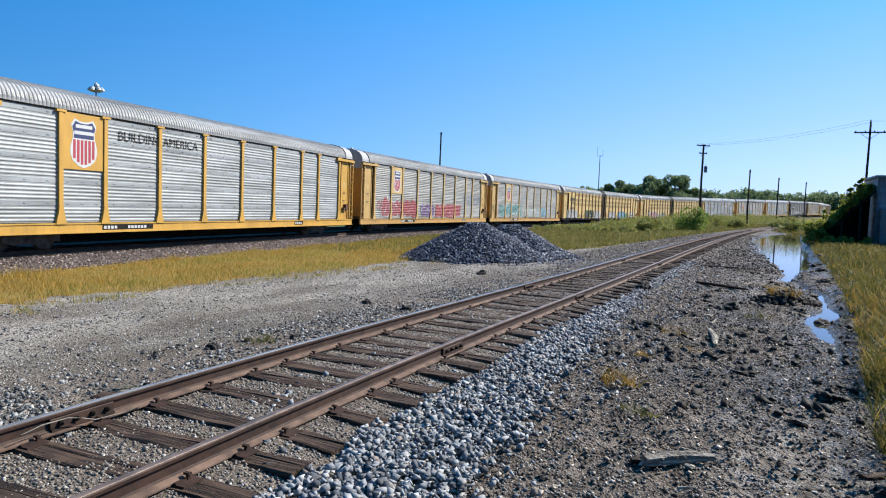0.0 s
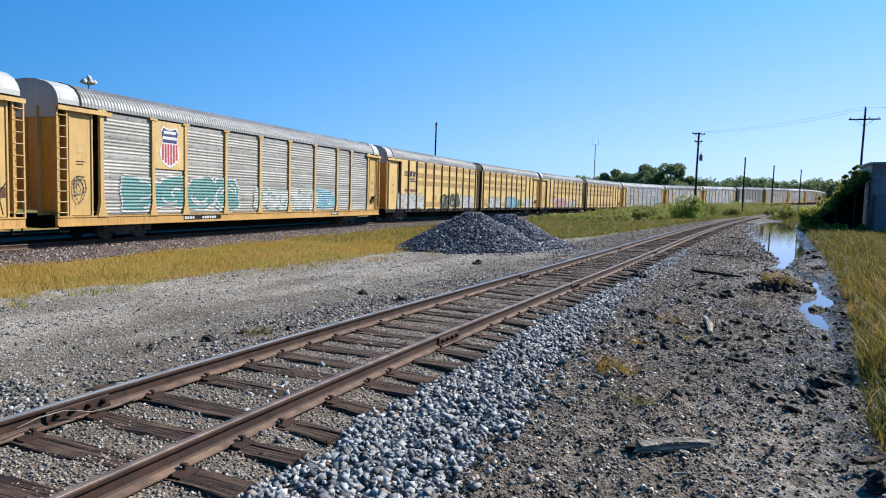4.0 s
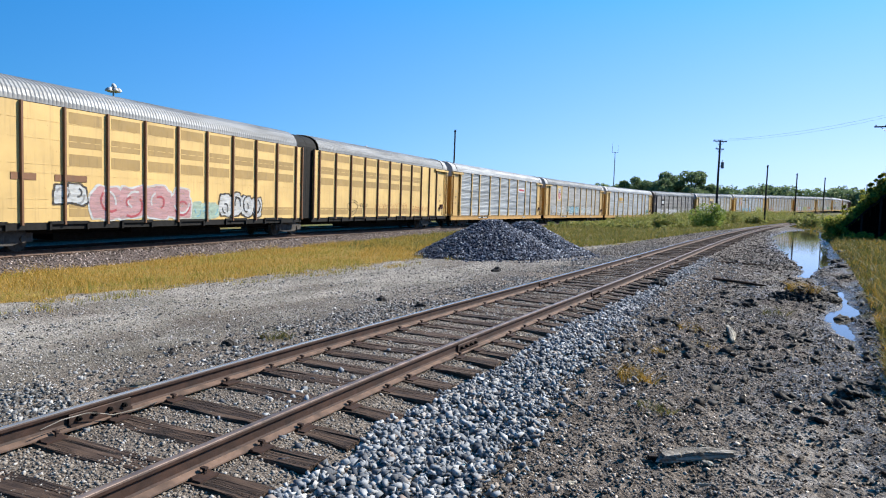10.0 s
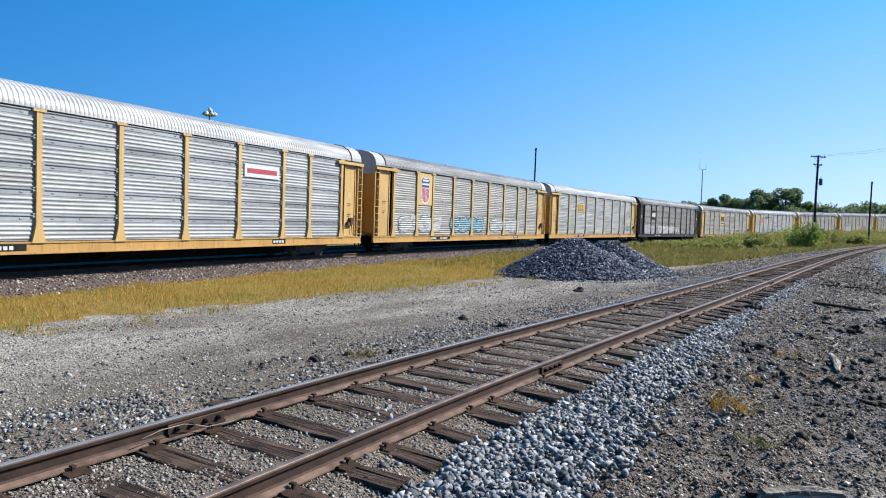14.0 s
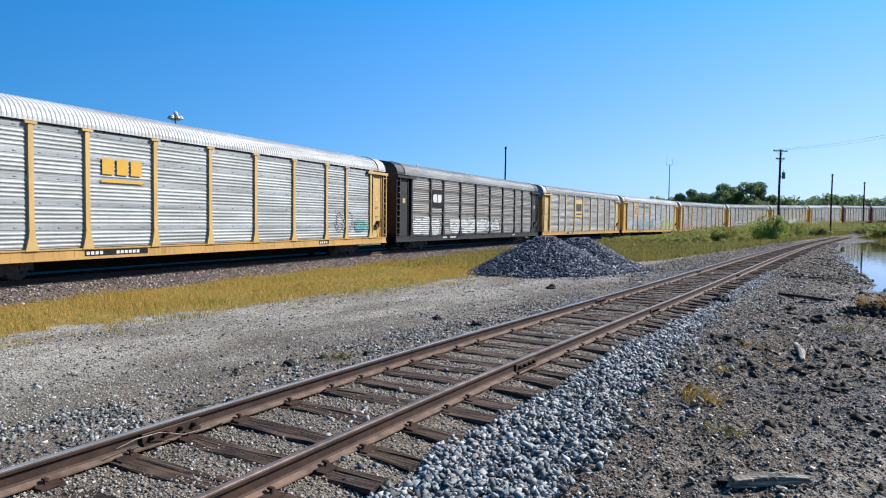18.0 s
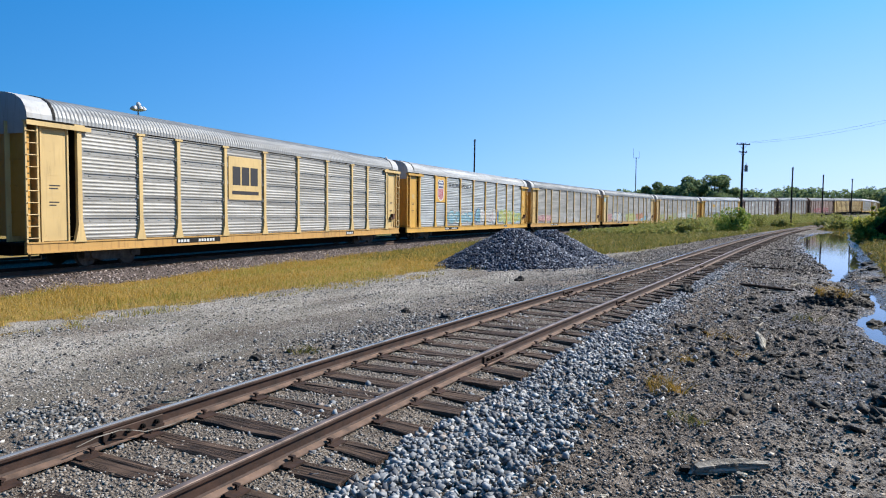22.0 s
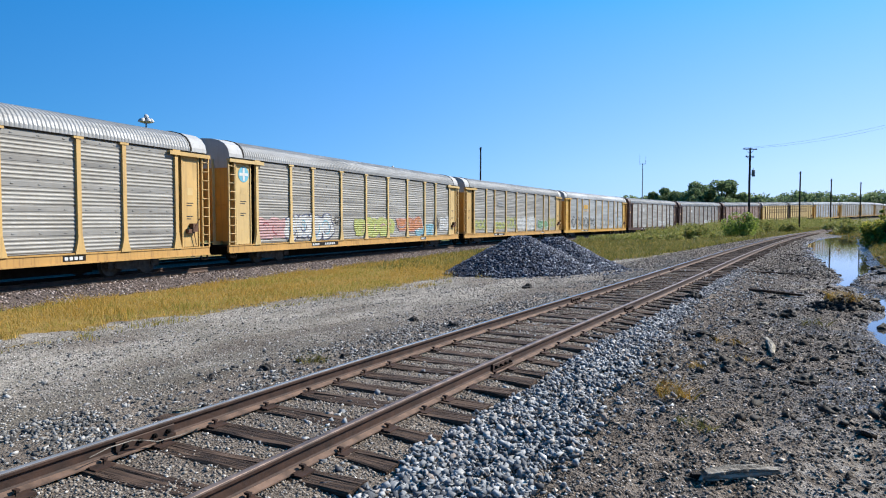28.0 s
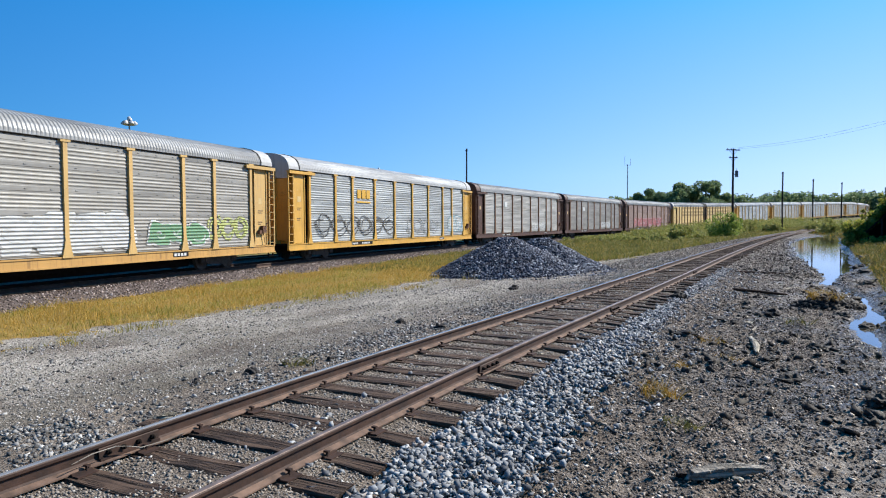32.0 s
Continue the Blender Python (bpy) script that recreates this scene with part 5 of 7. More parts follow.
def end_gear(car, x, sg, paint_mat, zone):
    """Ladder, header, plates, door, hood, coupler and hoses at one end; sg points outwards."""
    lad = part("ladder", ladder_mesh(), paint_mat, car, pose(x - sg * 0.22, NEAR - 0.05, 0))
    for i in range(10):
        part("rung", rung_mesh(), paint_mat, lad, pose(0, 0, 1.1 + i * 0.38))
    part("ladder", ladder_mesh(), paint_mat, car, pose(x - sg * 0.22, 1.55, 0, 0, 0, 180))
    dm = M_DOOR if paint_mat in (M_TAN, M_PALE, M_ORANGE, M_NS) else paint_mat
    for yy in (-0.72, 0.72):
        leaf = part("end_door", end_door_mesh(), dm, car, pose(x - sg * 0.22, yy, 0), "end door leaf in grimy paint")
        for z in (1.9, 2.75, 3.6):
            part("door_rib", cached("door_rib", lambda: boxes("door_rib", (-0.075, 0.075, -0.65, 0.65, 0.0, 0.06))), dm, leaf, pose(0, 0, z))
    cp = part("coupler", coupler_mesh(), M_DARK, car, pose(x - sg * 0.15, 0, 0, 0, 0, 0 if sg > 0 else 180))
    part("brake_hose", hose_mesh(), M_RUBBER, cp)
    part("stirrup_step", stirrup_mesh(), M_DARK, car, pose(x - sg * 0.3, NEAR - 0.02, 0))
    a, c = sorted((x, x - sg * zone))
    ha, hc = sorted((x, x - sg * (zone + 0.42)))
    part("header_beam", cached(("header", round(hc - ha, 2)), lambda: boxes("header_beam", (-(hc - ha) / 2, (hc - ha) / 2, -0.17, 0.05, 0.0, 0.07), (-(hc - ha) / 2, (hc - ha) / 2, -0.17, -0.14, -0.08, 0.0))), paint_mat, car, pose((ha + hc) / 2, NEAR, EAVE - 0.12))
    end_marks(car, (x - sg * (0.55 + (zone - 0.9) / 2)), sg)
    # recessed bulkhead, pale plate and inner return
    part("bulkhead", cached(("bulkhead", round(c - a, 2)), lambda: boxes("bulkhead", (-(c - a) / 2, (c - a) / 2, 0.85, 0.89, SILL1, EAVE - 0.05))), paint_mat, car, pose((a + c) / 2, NEAR, 0))
    w0, w1 = sorted((x - sg * 0.55, x - sg * (zone - 0.36)))
    hw = (w1 - w0) / 2
    plate = part("end_plate", cached(("plate", round(hw, 2)), lambda: boxes("end_plate", (-hw, hw, 0.02, 0.06, SILL1 + 0.02, EAVE - 0.16))), paint_mat, car, pose((w0 + w1) / 2, NEAR, 0))
    for dx in (-hw + 0.03, hw - 0.03):
        part("plate_return", cached("return", lambda: boxes("plate_return", (-0.03, 0.03, -0.02, 0.84, SILL1, EAVE - 0.16))), paint_mat, plate, pose(dx, 0, 0))
    part("hood", hood_mesh(*sorted((x - sg * 1.05, x - sg * 0.10)), x), paint_mat if paint_mat in (M_CHAR, M_BROWN) else M_HOOD, car)
    part("roof_seam", seam_mesh(), M_BLACK, car, pose(x - sg * 1.05, 0, 0))


WHEELS = []
CARS = []


def silver_car(label, paint_mat, panel, roof, recipe, sill=None, post=None, lines=False):
    car = thing("auto_carrier_wagon", label, "railway wagon", "moving freight train")
    post = post or paint_mat
    sill = sill or (M_SILLR if paint_mat in (M_TAN, M_PALE) else paint_mat)
    for i, w in enumerate(WIDTHS):
        part("panel", panel_mesh(w - 0.05, lines), panel, car, pose((EDGE[i] + EDGE[i + 1]) / 2, NEAR, 0))
    for i, x in enumerate(EDGE):
        part("post", post_mesh(), post, car, pose(x, NEAR, 0))
    part("far_side_sheeting", panel_mesh(sum(WIDTHS)), panel, car, pose(0, 1.5, 0, 0, 0, 180))
    part("roof", roof_mesh(-HALF + 1.0, HALF - 1.0), roof, car)
    part("eave_rail", cached("eave", lambda: boxes("eave_rail", (-HALF + 0.3, HALF - 0.3, NEAR - 0.06, NEAR + 0.02, EAVE - 0.01, EAVE + 0.03))), M_DARK, car)
    part("inner_deck", cached("inner", lambda: boxes("inner_deck", (EDGE[0], EDGE[-1], -1.42, 1.42, 1.1, 4.95))), M_DARK, car)
    part("side_sill", cached("sill", lambda: Build().sweep([(NEAR + a, b) for a, b in ((-0.11, SILL0), (-0.11, SILL0 + 0.05), (-0.06, SILL0 + 0.05), (-0.06, SILL1 - 0.05), (-0.09, SILL1 - 0.05), (-0.09, SILL1), (0.05, SILL1), (0.05, SILL0))], [(-HALF, 0, 0), (HALF, 0, 0)]).mesh("side_sill")), sill, car)
    part("far_sill", cached("fsill", lambda: boxes("far_sill", (-HALF, HALF, 1.45, 1.56, SILL0, SILL1))), sill, car)
    # the low middle box is added to stand for the black shade under the wagon
    part("underframe", cached("under", lambda: boxes("underframe", (-HALF + 0.2, HALF - 0.2, -0.55, 0.55, 0.50, 0.95), (-8.4, 8.4, -0.62, 0.62, 0.20, 0.50), (-HALF + 0.1, HALF - 0.1, -1.43, 1.43, 0.86, 0.95), (-1.6, 1.6, -1.1, -0.56, 0.40, 0.85))), M_DARK, car)
    for sg in (-1, 1):
        end_gear(car, sg * HALF, sg, paint_mat, HALF + EDGE[0])
    trucks(car, (-TRUCK_X, TRUCK_X))
    # marking plates on the sill
    for x0, x1, bars in ((-7.2, -4.6, [(0.12, 0.05)] * 3 + [(0.12, 0.55)] + [(0.12, 0.05)] * 6), (6.4, 7.3, [(0.13, 0.06)] * 4)):
        pl = part("marking_plate", boxes("marking_plate", (x0, x1, NEAR - 0.068, NEAR - 0.06, SILL0 + 0.1, SILL1 - 0.08)), M_BLACK, car)
        at = x0 + 0.06
        for wd, gap in bars:
            part("marking_bar", cached(("bar", wd), lambda: boxes("marking_bar", (0.0, wd, -0.006, 0.0, 0.0, 0.11))), P["white"], pl, pose(at, NEAR - 0.07, SILL0 + 0.14))
            at += wd + gap
    recipe(car)
    CARS.append((car, 28.6, TRUCK_X))
    return car


def graffiti(car, x0, x1, z0, z1, seed, letters, outline, fill, stroke, thick=0.5, loops=False, coats=G):
    for me in sprayed(x0, x1, z0, z1, seed, letters, thick, loops=loops):
        part("graffiti", me, [coats[c or stroke] for c in (outline, fill, stroke)], car, label="faded sprayed graffiti")


NS_HALF = 10.45
NS_W = [1.5, 1.6] + [1.84] * 8 + [0.62]


def ns_mesh(kind, w):
    def make():
        b = Build()
        if kind == "panel":
            b.box(-w / 2, w / 2, 0.0, 0.05, 0.98, EAVE - 0.02)
            for z in (1.45, 1.75, 2.62, 2.9, 3.75, 4.35):
                for i in range(3):
                    cx = -w / 2 + w * (i + 0.5) / 3
                    b.box(cx - w * 0.12, cx + w * 0.12, -0.008, 0.0, z, z + 0.02)
        elif kind == "band":
            b.box(-w * 0.38, w * 0.38, -0.006, 0.0, 0.0, 0.41)
        elif kind == "post":
            b.box(-0.035, 0.035, -0.11, 0.0, 0.9, EAVE)
        return b.mesh(kind)
    return cached(("ns", kind, round(w, 2)), make)


def ns_car(label, sg, recipe):
    """One unit of a close-coupled pair; sg is the sign of x of its ladder end."""
    car = thing("auto_carrier_wagon", label, "railway wagon", "moving freight train")
    H = NS_HALF
    x = sg * (H - 2.4)
    posts = [x]
    for w in NS_W:
        c = x - sg * w / 2
        pn = part("panel", ns_mesh("panel", w - 0.02), M_NS, car, pose(c, NEAR - 0.03, 0))
        if w > 1.6:
            for z in (1.16, 2.92, 3.56, 4.36):
                part("perforated_band", ns_mesh("band", w), M_NSBAND, pn, pose(0, 0, z))
        x -= sg * w
        posts.append(x)
    for p in posts:
        part("post", ns_mesh("post", 0), M_POSTBR, car, pose(p, NEAR - 0.03, 0))
    part("far_side_sheeting", cached("nsfar", lambda: boxes("far_side", (-H, H, 1.45, 1.52, 0.98, EAVE))), M_NS, car)
    part("roof", roof_mesh(-H + 0.6, H - 0.6), M_ROOF, car)
    part("inner_deck", cached("nsinner", lambda: boxes("inner_deck", (-H + 0.6, H - 0.6, -1.42, 1.42, 1.0, 5.0))), M_DARK, car)
    part("side_sill", cached("nssill", lambda: boxes("side_sill", (-H, H, NEAR - 0.02, NEAR + 0.1, 0.74, 0.98))), M_BLACK, car)
    for i in range(6):
        xx = -H + 2.6 + i * 3.1
        part("sill_bracket", cached("nsbr", lambda: boxes("sill_bracket", (-0.8, 0.8, -0.10, -0.02, 0.92, 1.02), (-0.8, -0.72, -0.10, -0.02, 0.72, 1.0), (0.72, 0.8, -0.10, -0.02, 0.72, 1.0))), M_BLACK, car, pose(xx, NEAR, 0))
    # here too the low box is an added block in place of shade
    part("underframe", cached("nsunder", lambda: boxes("underframe", (-H + 0.2, H - 0.2, -0.55, 0.55, 0.52, 0.90), (-4.6, 4.6, -0.62, 0.62, 0.30, 0.52), (-H + 0.1, H - 0.1, -1.45, 1.45, 0.9, 1.0), (-1.4, 1.4, -1.0, -0.4, 0.5, 0.9))), M_DARK, car)
    end_gear(car, sg * H, sg, M_NS, 2.4)
    part("bellows", cached("bellows", lambda: Build().sweep([(y * 0.95, z - 0.06) for y, z in ROOF_SEC] + [(1.43, 0.95), (-1.43, 0.95)], [(-0.5, 0, 0), (0.5, 0, 0)]).mesh("bellows")), M_BLACK, car, pose(-sg * (H + 0.05), 0, 0), "black rubber closure between the two units")
    trucks(car, (sg * (H - 3.4), -sg * (H - 0.6)) if sg < 0 else (sg * (H - 3.4),))
    recipe(car)
    CARS.append((car, 22.08, 7.0))
    return car


def cn_badge(car):
    x, z, y = (EDGE[1] + EDGE[2]) / 2, 3.55, NEAR - 0.055
    pl = part("badge_plate", boxes("badge_plate", (x - 0.95, x + 0.95, y, NEAR, z - 0.62, z + 0.62)), M_BLACK, car)
    b = Build()
    b.prism([(x - 0.62, z - 0.16), (x - 0.5, z - 0.28), (x - 0.06, z - 0.28), (x - 0.06, z + 0.28), (x - 0.5, z + 0.28), (x - 0.62, z + 0.16)], y - 0.006, y)
    part("badge_block", b.mesh("badge_block"), P["white"], pl)
    b = Build()
    b.prism([(x + 0.04, z - 0.28), (x + 0.52, z - 0.28), (x + 0.64, z - 0.16), (x + 0.64, z + 0.28), (x + 0.16, z + 0.28), (x + 0.04, z + 0.16)], y - 0.006, y)
    part("badge_block", b.mesh("badge_block"), P["white"], pl)


def bars_badge(car, x, z, w, h, col, plate=None, line=True):
    y = NEAR - 0.055
    host = car
    if plate:
        host = part("badge_plate", boxes("badge_plate", (x - w * 0.62, x + w * 0.62, y, NEAR, z - h * 1.1, z + h * 0.95)), plate, car)
    for i in range(3):
        a = x - w / 2 + i * w / 3
        part("badge_block", boxes("badge_block", (a + 0.04, a + w / 3 - 0.06, y - 0.006, y, z - h * 0.40, z + h * 0.48)), P[col], host)
    if line:
        part("badge_line", boxes("badge_line", (x - w / 2, x + w / 2, y - 0.006, y, z - h * 0.85, z - h * 0.68)), P[col], host)


def round_badge(car, x, z, r):
    y = NEAR + 0.012
    b = Build()
    b.lathe([(0.0, 0.0), (0.0, r), (0.006, r)], "y", 20, (x, y - 0.006, z))
    bd = part("round_badge", b.mesh("round_badge"), P["sky"], car)
    b = Build()
    b.box(x - r * 0.8, x + r * 0.8, y - 0.014, y - 0.008, z - r * 0.18, z + r * 0.18)
    b.box(x - r * 0.18, x + r * 0.18, y - 0.014, y - 0.008, z - r * 0.8, z + r * 0.8)
    part("badge_cross", b.mesh("badge_cross"), P["white"], bd)


def slogan(car):
    x = EDGE[2] + 0.62
    part("slogan", words("BUILDING", 0.52), G["black"], car, pose(x, NEAR - 0.030, 4.12))
    part("slogan", words("AMERICA", 0.52), G["black"], car, pose(EDGE[3] + 0.22, NEAR - 0.030, 4.12))


def r_none(car):
    pass


def r_slogan(car):
    add_shield(car, (EDGE[1] + EDGE[2]) / 2, 3.86, 1.78, M_ORANGE)
    slogan(car)


def r_one(car):
    add_shield(car, (EDGE[1] + EDGE[2]) / 2, 3.86, 1.78, M_PALE)
    graffiti(car, -11.2, -9.9, 1.6, 2.35, 10, 2, None, None, "red", 0.2, True)
    graffiti(car, -10.4, -7.6, 1.1, 2.5, 11, 3, "white", "red", "pink", 0.6)
    graffiti(car, -7.6, -4.4, 1.2, 2.4, 14, 3, "red", "red", "pink", 0.3)
    graffiti(car, -3.3, -0.7, 1.25, 2.15, 12, 3, "purple", "purple", "white", 0.4)
    graffiti(car, -0.2, 5.8, 1.15, 2.2, 13, 6, "red", "red", "pink", 0.4)
    graffiti(car, 6.3, 11.4, 2.2, 3.3, 15, 9, None, None, "blue", -0.1, True)


def r_two(car):
    add_shield(car, (EDGE[1] + EDGE[2]) / 2, 3.86, 1.78, M_PALE)
    graffiti(car, -12.9, -12.4, 1.4, 2.5, 20, 1, None, None, "black", 0.1, True)
    graffiti(car, -10.6, -3.2, 1.15, 2.55, 21, 4, "white", "teal", "white", 0.9)
    graffiti(car, -1.9, 4.6, 1.1, 2.2, 22, 6, "mint", "white", "teal", 0.5)
    graffiti(car, 4.4, 6.6, 1.1, 2.2, 23, 2, "sky", "sky", "white", 0.5)


def r_seven(car):
    x = (EDGE[6] + EDGE[7]) / 2
    pl = part("badge_plate", boxes("badge_plate", (x - 1.1, x + 1.1, NEAR - 0.06, NEAR, 3.55, 4.1)), P["white"], car)
    part("badge_emblem", boxes("badge_emblem", (x - 0.95, x + 0.95, NEAR - 0.068, NEAR - 0.06, 3.72, 3.92)), P["red"], pl)


def r_eight(car):
    add_shield(car, (EDGE[1] + EDGE[2]) / 2, 3.86, 1.78, M_PALE)
    graffiti(car, -11, -6, 1.2, 2.2, 31, 4, "grey", "white", "grey")
    graffiti(car, -4.5, 0.5, 1.2, 2.3, 32, 4, "black", "sky", "white")
    graffiti(car, 2.0, 7.5, 1.2, 2.2, 33, 5, "grey", "white", "sky")


def r_nine(car):
    bars_badge(car, (EDGE[2] + EDGE[3]) / 2, 3.72, 1.75, 0.62, "yellow")
    graffiti(car, 8.0, 9.9, 1.25, 2.6, 41, 2, None, None, "grey", 0.5, True)
    graffiti(car, 10.0, 11.3, 1.35, 1.95, 42, 2, "teal", "teal", "sky")


def r_ten(car):
    cn_badge(car)
    graffiti(car, -11.4, -7.8, 1.05, 2.15, 51, 3, "white", "white", "grey", 0.3)
    graffiti(car, -5.9, 0.2, 1.1, 2.1, 52, 4, "white", "white", "black", 0.2)
    graffiti(car, 0.2, 3.4, 1.1, 2.1, 54, 3, "black", "white", "grey", 0.5)
    graffiti(car, 5.6, 10.6, 1.25, 1.7, 53, 7, None, None, "grey", 0.0, True)


def r_eleven(car):
    bars_badge(car, (EDGE[3] + EDGE[4]) / 2, 3.6, 1.9, 0.95, "black", M_PALE)


def r_twelve(car):
    r_slogan(car)
    graffiti(car, -6.6, -1.6, 1.2, 2.2, 61, 4, "grey", "sky", "white", 0.4)
    graffiti(car, -0.8, 0.3, 1.2, 2.4, 65, 1, "navy", "sky", "blue", 0.3)
    graffiti(car, 0.2, 4.2, 1.2, 2.4, 62, 4, "grey", "white", "pink", 0.4)
    graffiti(car, 4.1, 4.9, 1.2, 2.3, 66, 1, "navy", "blue", "sky", 0.3)
    graffiti(car, 5.0, 9.4, 1.2, 2.4, 63, 4, "mint", "lime", "white")
    graffiti(car, 9.4, 11.6, 1.2, 2.2, 64, 2, "sky", "lime", "teal")


def r_thirteen(car):
    graffiti(car, -11.4, -6.8, 1.2, 1.9, 71, 4, "pink", "pink", "red", 0.4)
    graffiti(car, -2.6, 2.4, 1.3, 2.5, 72, 5, None, None, "white", 0.5, True)


def r_fourteen(car):
    round_badge(car, -HALF + 1.1, 4.2, 0.36)
    graffiti(car, -11.5, -9.6, 1.15, 2.2, 81, 2, "pink", "pink", "red", 0.3)
    graffiti(car, -9.5, -5.2, 1.1, 2.4, 82, 4, "navy", "white", "sky", 0.4)
    graffiti(car, -4.9, -4.3, 1.9, 2.4, 87, 1, None, None, "black", 0.3, True)
    graffiti(car, -2.6, 2.2, 1.15, 2.25, 83, 5, "lime", "lime", "pink", 0.4)
    graffiti(car, 2.9, 6.6, 1.35, 2.3, 84, 3, "pink", "orange", "grey", 0.3)
    graffiti(car, 5.6, 8.6, 1.05, 1.75, 86, 3, "sky", "sky", "white", 0.4)
    graffiti(car, 8.7, 9.6, 1.3, 2.5, 88, 1, None, None, "black", 0.9, True)
    graffiti(car, 9.9, 11.5, 1.35, 2.4, 85, 2, "white", "white", "grey", 0.5)


def r_fifteen(car):
    part("badge_emblem", boxes("badge_emblem", (EDGE[2] + 0.9, EDGE[2] + 2.1, NEAR - 0.056, NEAR - 0.05, 3.7, 3.84), (EDGE[2] + 0.9, EDGE[2] + 2.3, NEAR - 0.056, NEAR - 0.05, 3.46, 3.6)), P["grey"], car)
    graffiti(car, -11.5, -8.9, 1.25, 2.2, 91, 3, None, None, "lime", 1.0, True)
    graffiti(car, -6.9, -4.4, 1.25, 2.0, 92, 3, None, None, "lime", 1.0, True)
    graffiti(car, -4.0, -1.3, 1.3, 2.5, 93, 3, None, None, "lime", 0.9, True)
    graffiti(car, -1.1, 4.3, 1.1, 2.4, 94, 4, "white", "white", "white", 0.4)
    graffiti(car, 5.2, 8.4, 1.2, 2.1, 95, 3, "white", "green", "mint", 0.5)
    graffiti(car, 8.6, 11.4, 1.25, 2.5, 96, 3, None, None, "lime", 0.9, True)


def r_sixteen(car):
    x = (EDGE[2] + EDGE[3]) / 2
    bars_badge(car, x, 3.85, 1.7, 0.62, "yellow")
    graffiti(car, -11, -1.4, 1.25, 2.7, 101, 6, None, None, "black", 0.6, True)
    graffiti(car, 0.5, 6, 1.25, 2.5, 102, 4, None, None, "grey", 0.5, True)
    graffiti(car, 8.4, 11.4, 1.25, 2.6, 103, 3, "sky", "white", "sky")


def r_small(seed, col="white"):
    def put(car):
        x = (EDGE[1] + EDGE[2]) / 2 + 1.9
        part("badge_emblem", boxes("badge_emblem", (x - 0.35, x + 0.35, NEAR - 0.06, NEAR - 0.04, 3.6, 4.1)), P["white"], car)
        graffiti(car, 2, 6.4, 1.2, 2.0, seed, 4, col, col, "grey")
    return put


def r_long(seed, a, b, c):
    def put(car):
        graffiti(car, -9, 7.5, 1.2, 2.7, seed, 10, a, b, c)
    return put


def r_ns1(car):
    x = -5.6
    for k in range(4):
        part("badge_line", boxes("badge_line", (x - 1.75 + 0.04 * k, x - 0.82 - 0.03 * k, NEAR - 0.05, NEAR - 0.03, 3.64 + 0.11 * k, 3.69 + 0.11 * k)), M_CHAR, car)
    for a in (-0.7, -0.1):
        b = Build()
        b.prism([(x + a, 3.62), (x + a + 0.44, 3.62), (x + a + 0.54, 4.04), (x + a + 0.10, 4.04)], NEAR - 0.05, NEAR - 0.03)
        part("badge_block", b.mesh("badge_block"), M_CHAR, car)
    for c, d in ((0.34, 3.38), (0.48, 3.20)):
        part("badge_line", boxes("badge_line", (x - 0.6, x + c, NEAR - 0.05, NEAR - 0.03, d, d + 0.09)), M_CHAR, car)
    for a, c in ((-1.55, -1.1), (-0.55, 0.75)):
        part("marking", boxes("marking", (x + a, x + c, NEAR - 0.05, NEAR - 0.03, 2.38, 2.60)), M_POSTBR, car)
    graffiti(car, -8.4, -3.5, 0.95, 2.2, 111, 5, "grey", "white", "grey", 0.3, coats=GF)
    graffiti(car, -1.6, -0.6, 1.7, 2.1, 115, 2, None, None, "orange", 0.2, True, coats=GF)
    graffiti(car, 0.5, 5.2, 1.0, 2.35, 112, 4, "lime", "black", "mint", 0.6, coats=GF)
    graffiti(car, 5.6, 9.3, 1.0, 2.2, 113, 4, "grey", "white", "grey", 0.4, coats=GF)


def r_ns2(car):
    graffiti(car, -9.4, -8.6, 1.4, 2.0, 120, 1, None, None, "orange", 0.2, True, coats=GF)
    graffiti(car, -8.0, -4.3, 0.95, 2.2, 121, 3, "black", "white", "grey", 0.4, coats=GF)
    graffiti(car, -2.7, 1.7, 1.0, 2.25, 122, 4, "blue", "sky", "white", 0.7, coats=GF)
    graffiti(car, 1.7, 3.6, 1.1, 2.0, 123, 2, "green", "green", "black", 0.3, coats=GF)
    graffiti(car, 4.6, 7.2, 1.0, 2.2, 124, 3, "grey", "white", "grey", 0.5, coats=GF)


def r_ns3(car):
    graffiti(car, -9.7, -8.7, 1.2, 4.2, 130, 1, None, None, "black", 0.2, True, coats=GF)
    for a, c in ((-6.9, -6.0), (-5.3, -4.0)):
        part("marking", boxes("marking", (a, c, NEAR - 0.05, NEAR - 0.03, 2.38, 2.60)), M_POSTBR, car)
    graffiti(car, -5.3, -4.1, 1.55, 2.3, 131, 2, "black", "white", "grey", 0.4, coats=GF)
    graffiti(car, -3.7, 1.4, 0.98, 2.35, 132, 4, "white", "pink", "red", 0.6, coats=GF)
    graffiti(car, 1.5, 3.2, 1.0, 1.7, 134, 3, "mint", "mint", "sky", 0.3, coats=GF)
    graffiti(car, 3.4, 6.6, 1.05, 2.2, 133, 4, "black", "white", "black", 0.6, coats=GF)


def r_ns4(car):
    graffiti(car, -6.4, -4.9, 1.1, 2.2, 141, 1, None, None, "black", 0.0, True, coats=GF)
    graffiti(car, -4.8, -3.8, 1.6, 1.9, 143, 3, None, None, "black", -0.2, True, coats=GF)
    graffiti(car, -2.6, 2.4, 1.2, 2.0, 142, 9, None, None, "orange", -0.25, True, coats=GF)
    graffiti(car, 3.4, 6.4, 1.3, 1.8, 144, 6, None, None, "orange", -0.25, True, coats=GF)


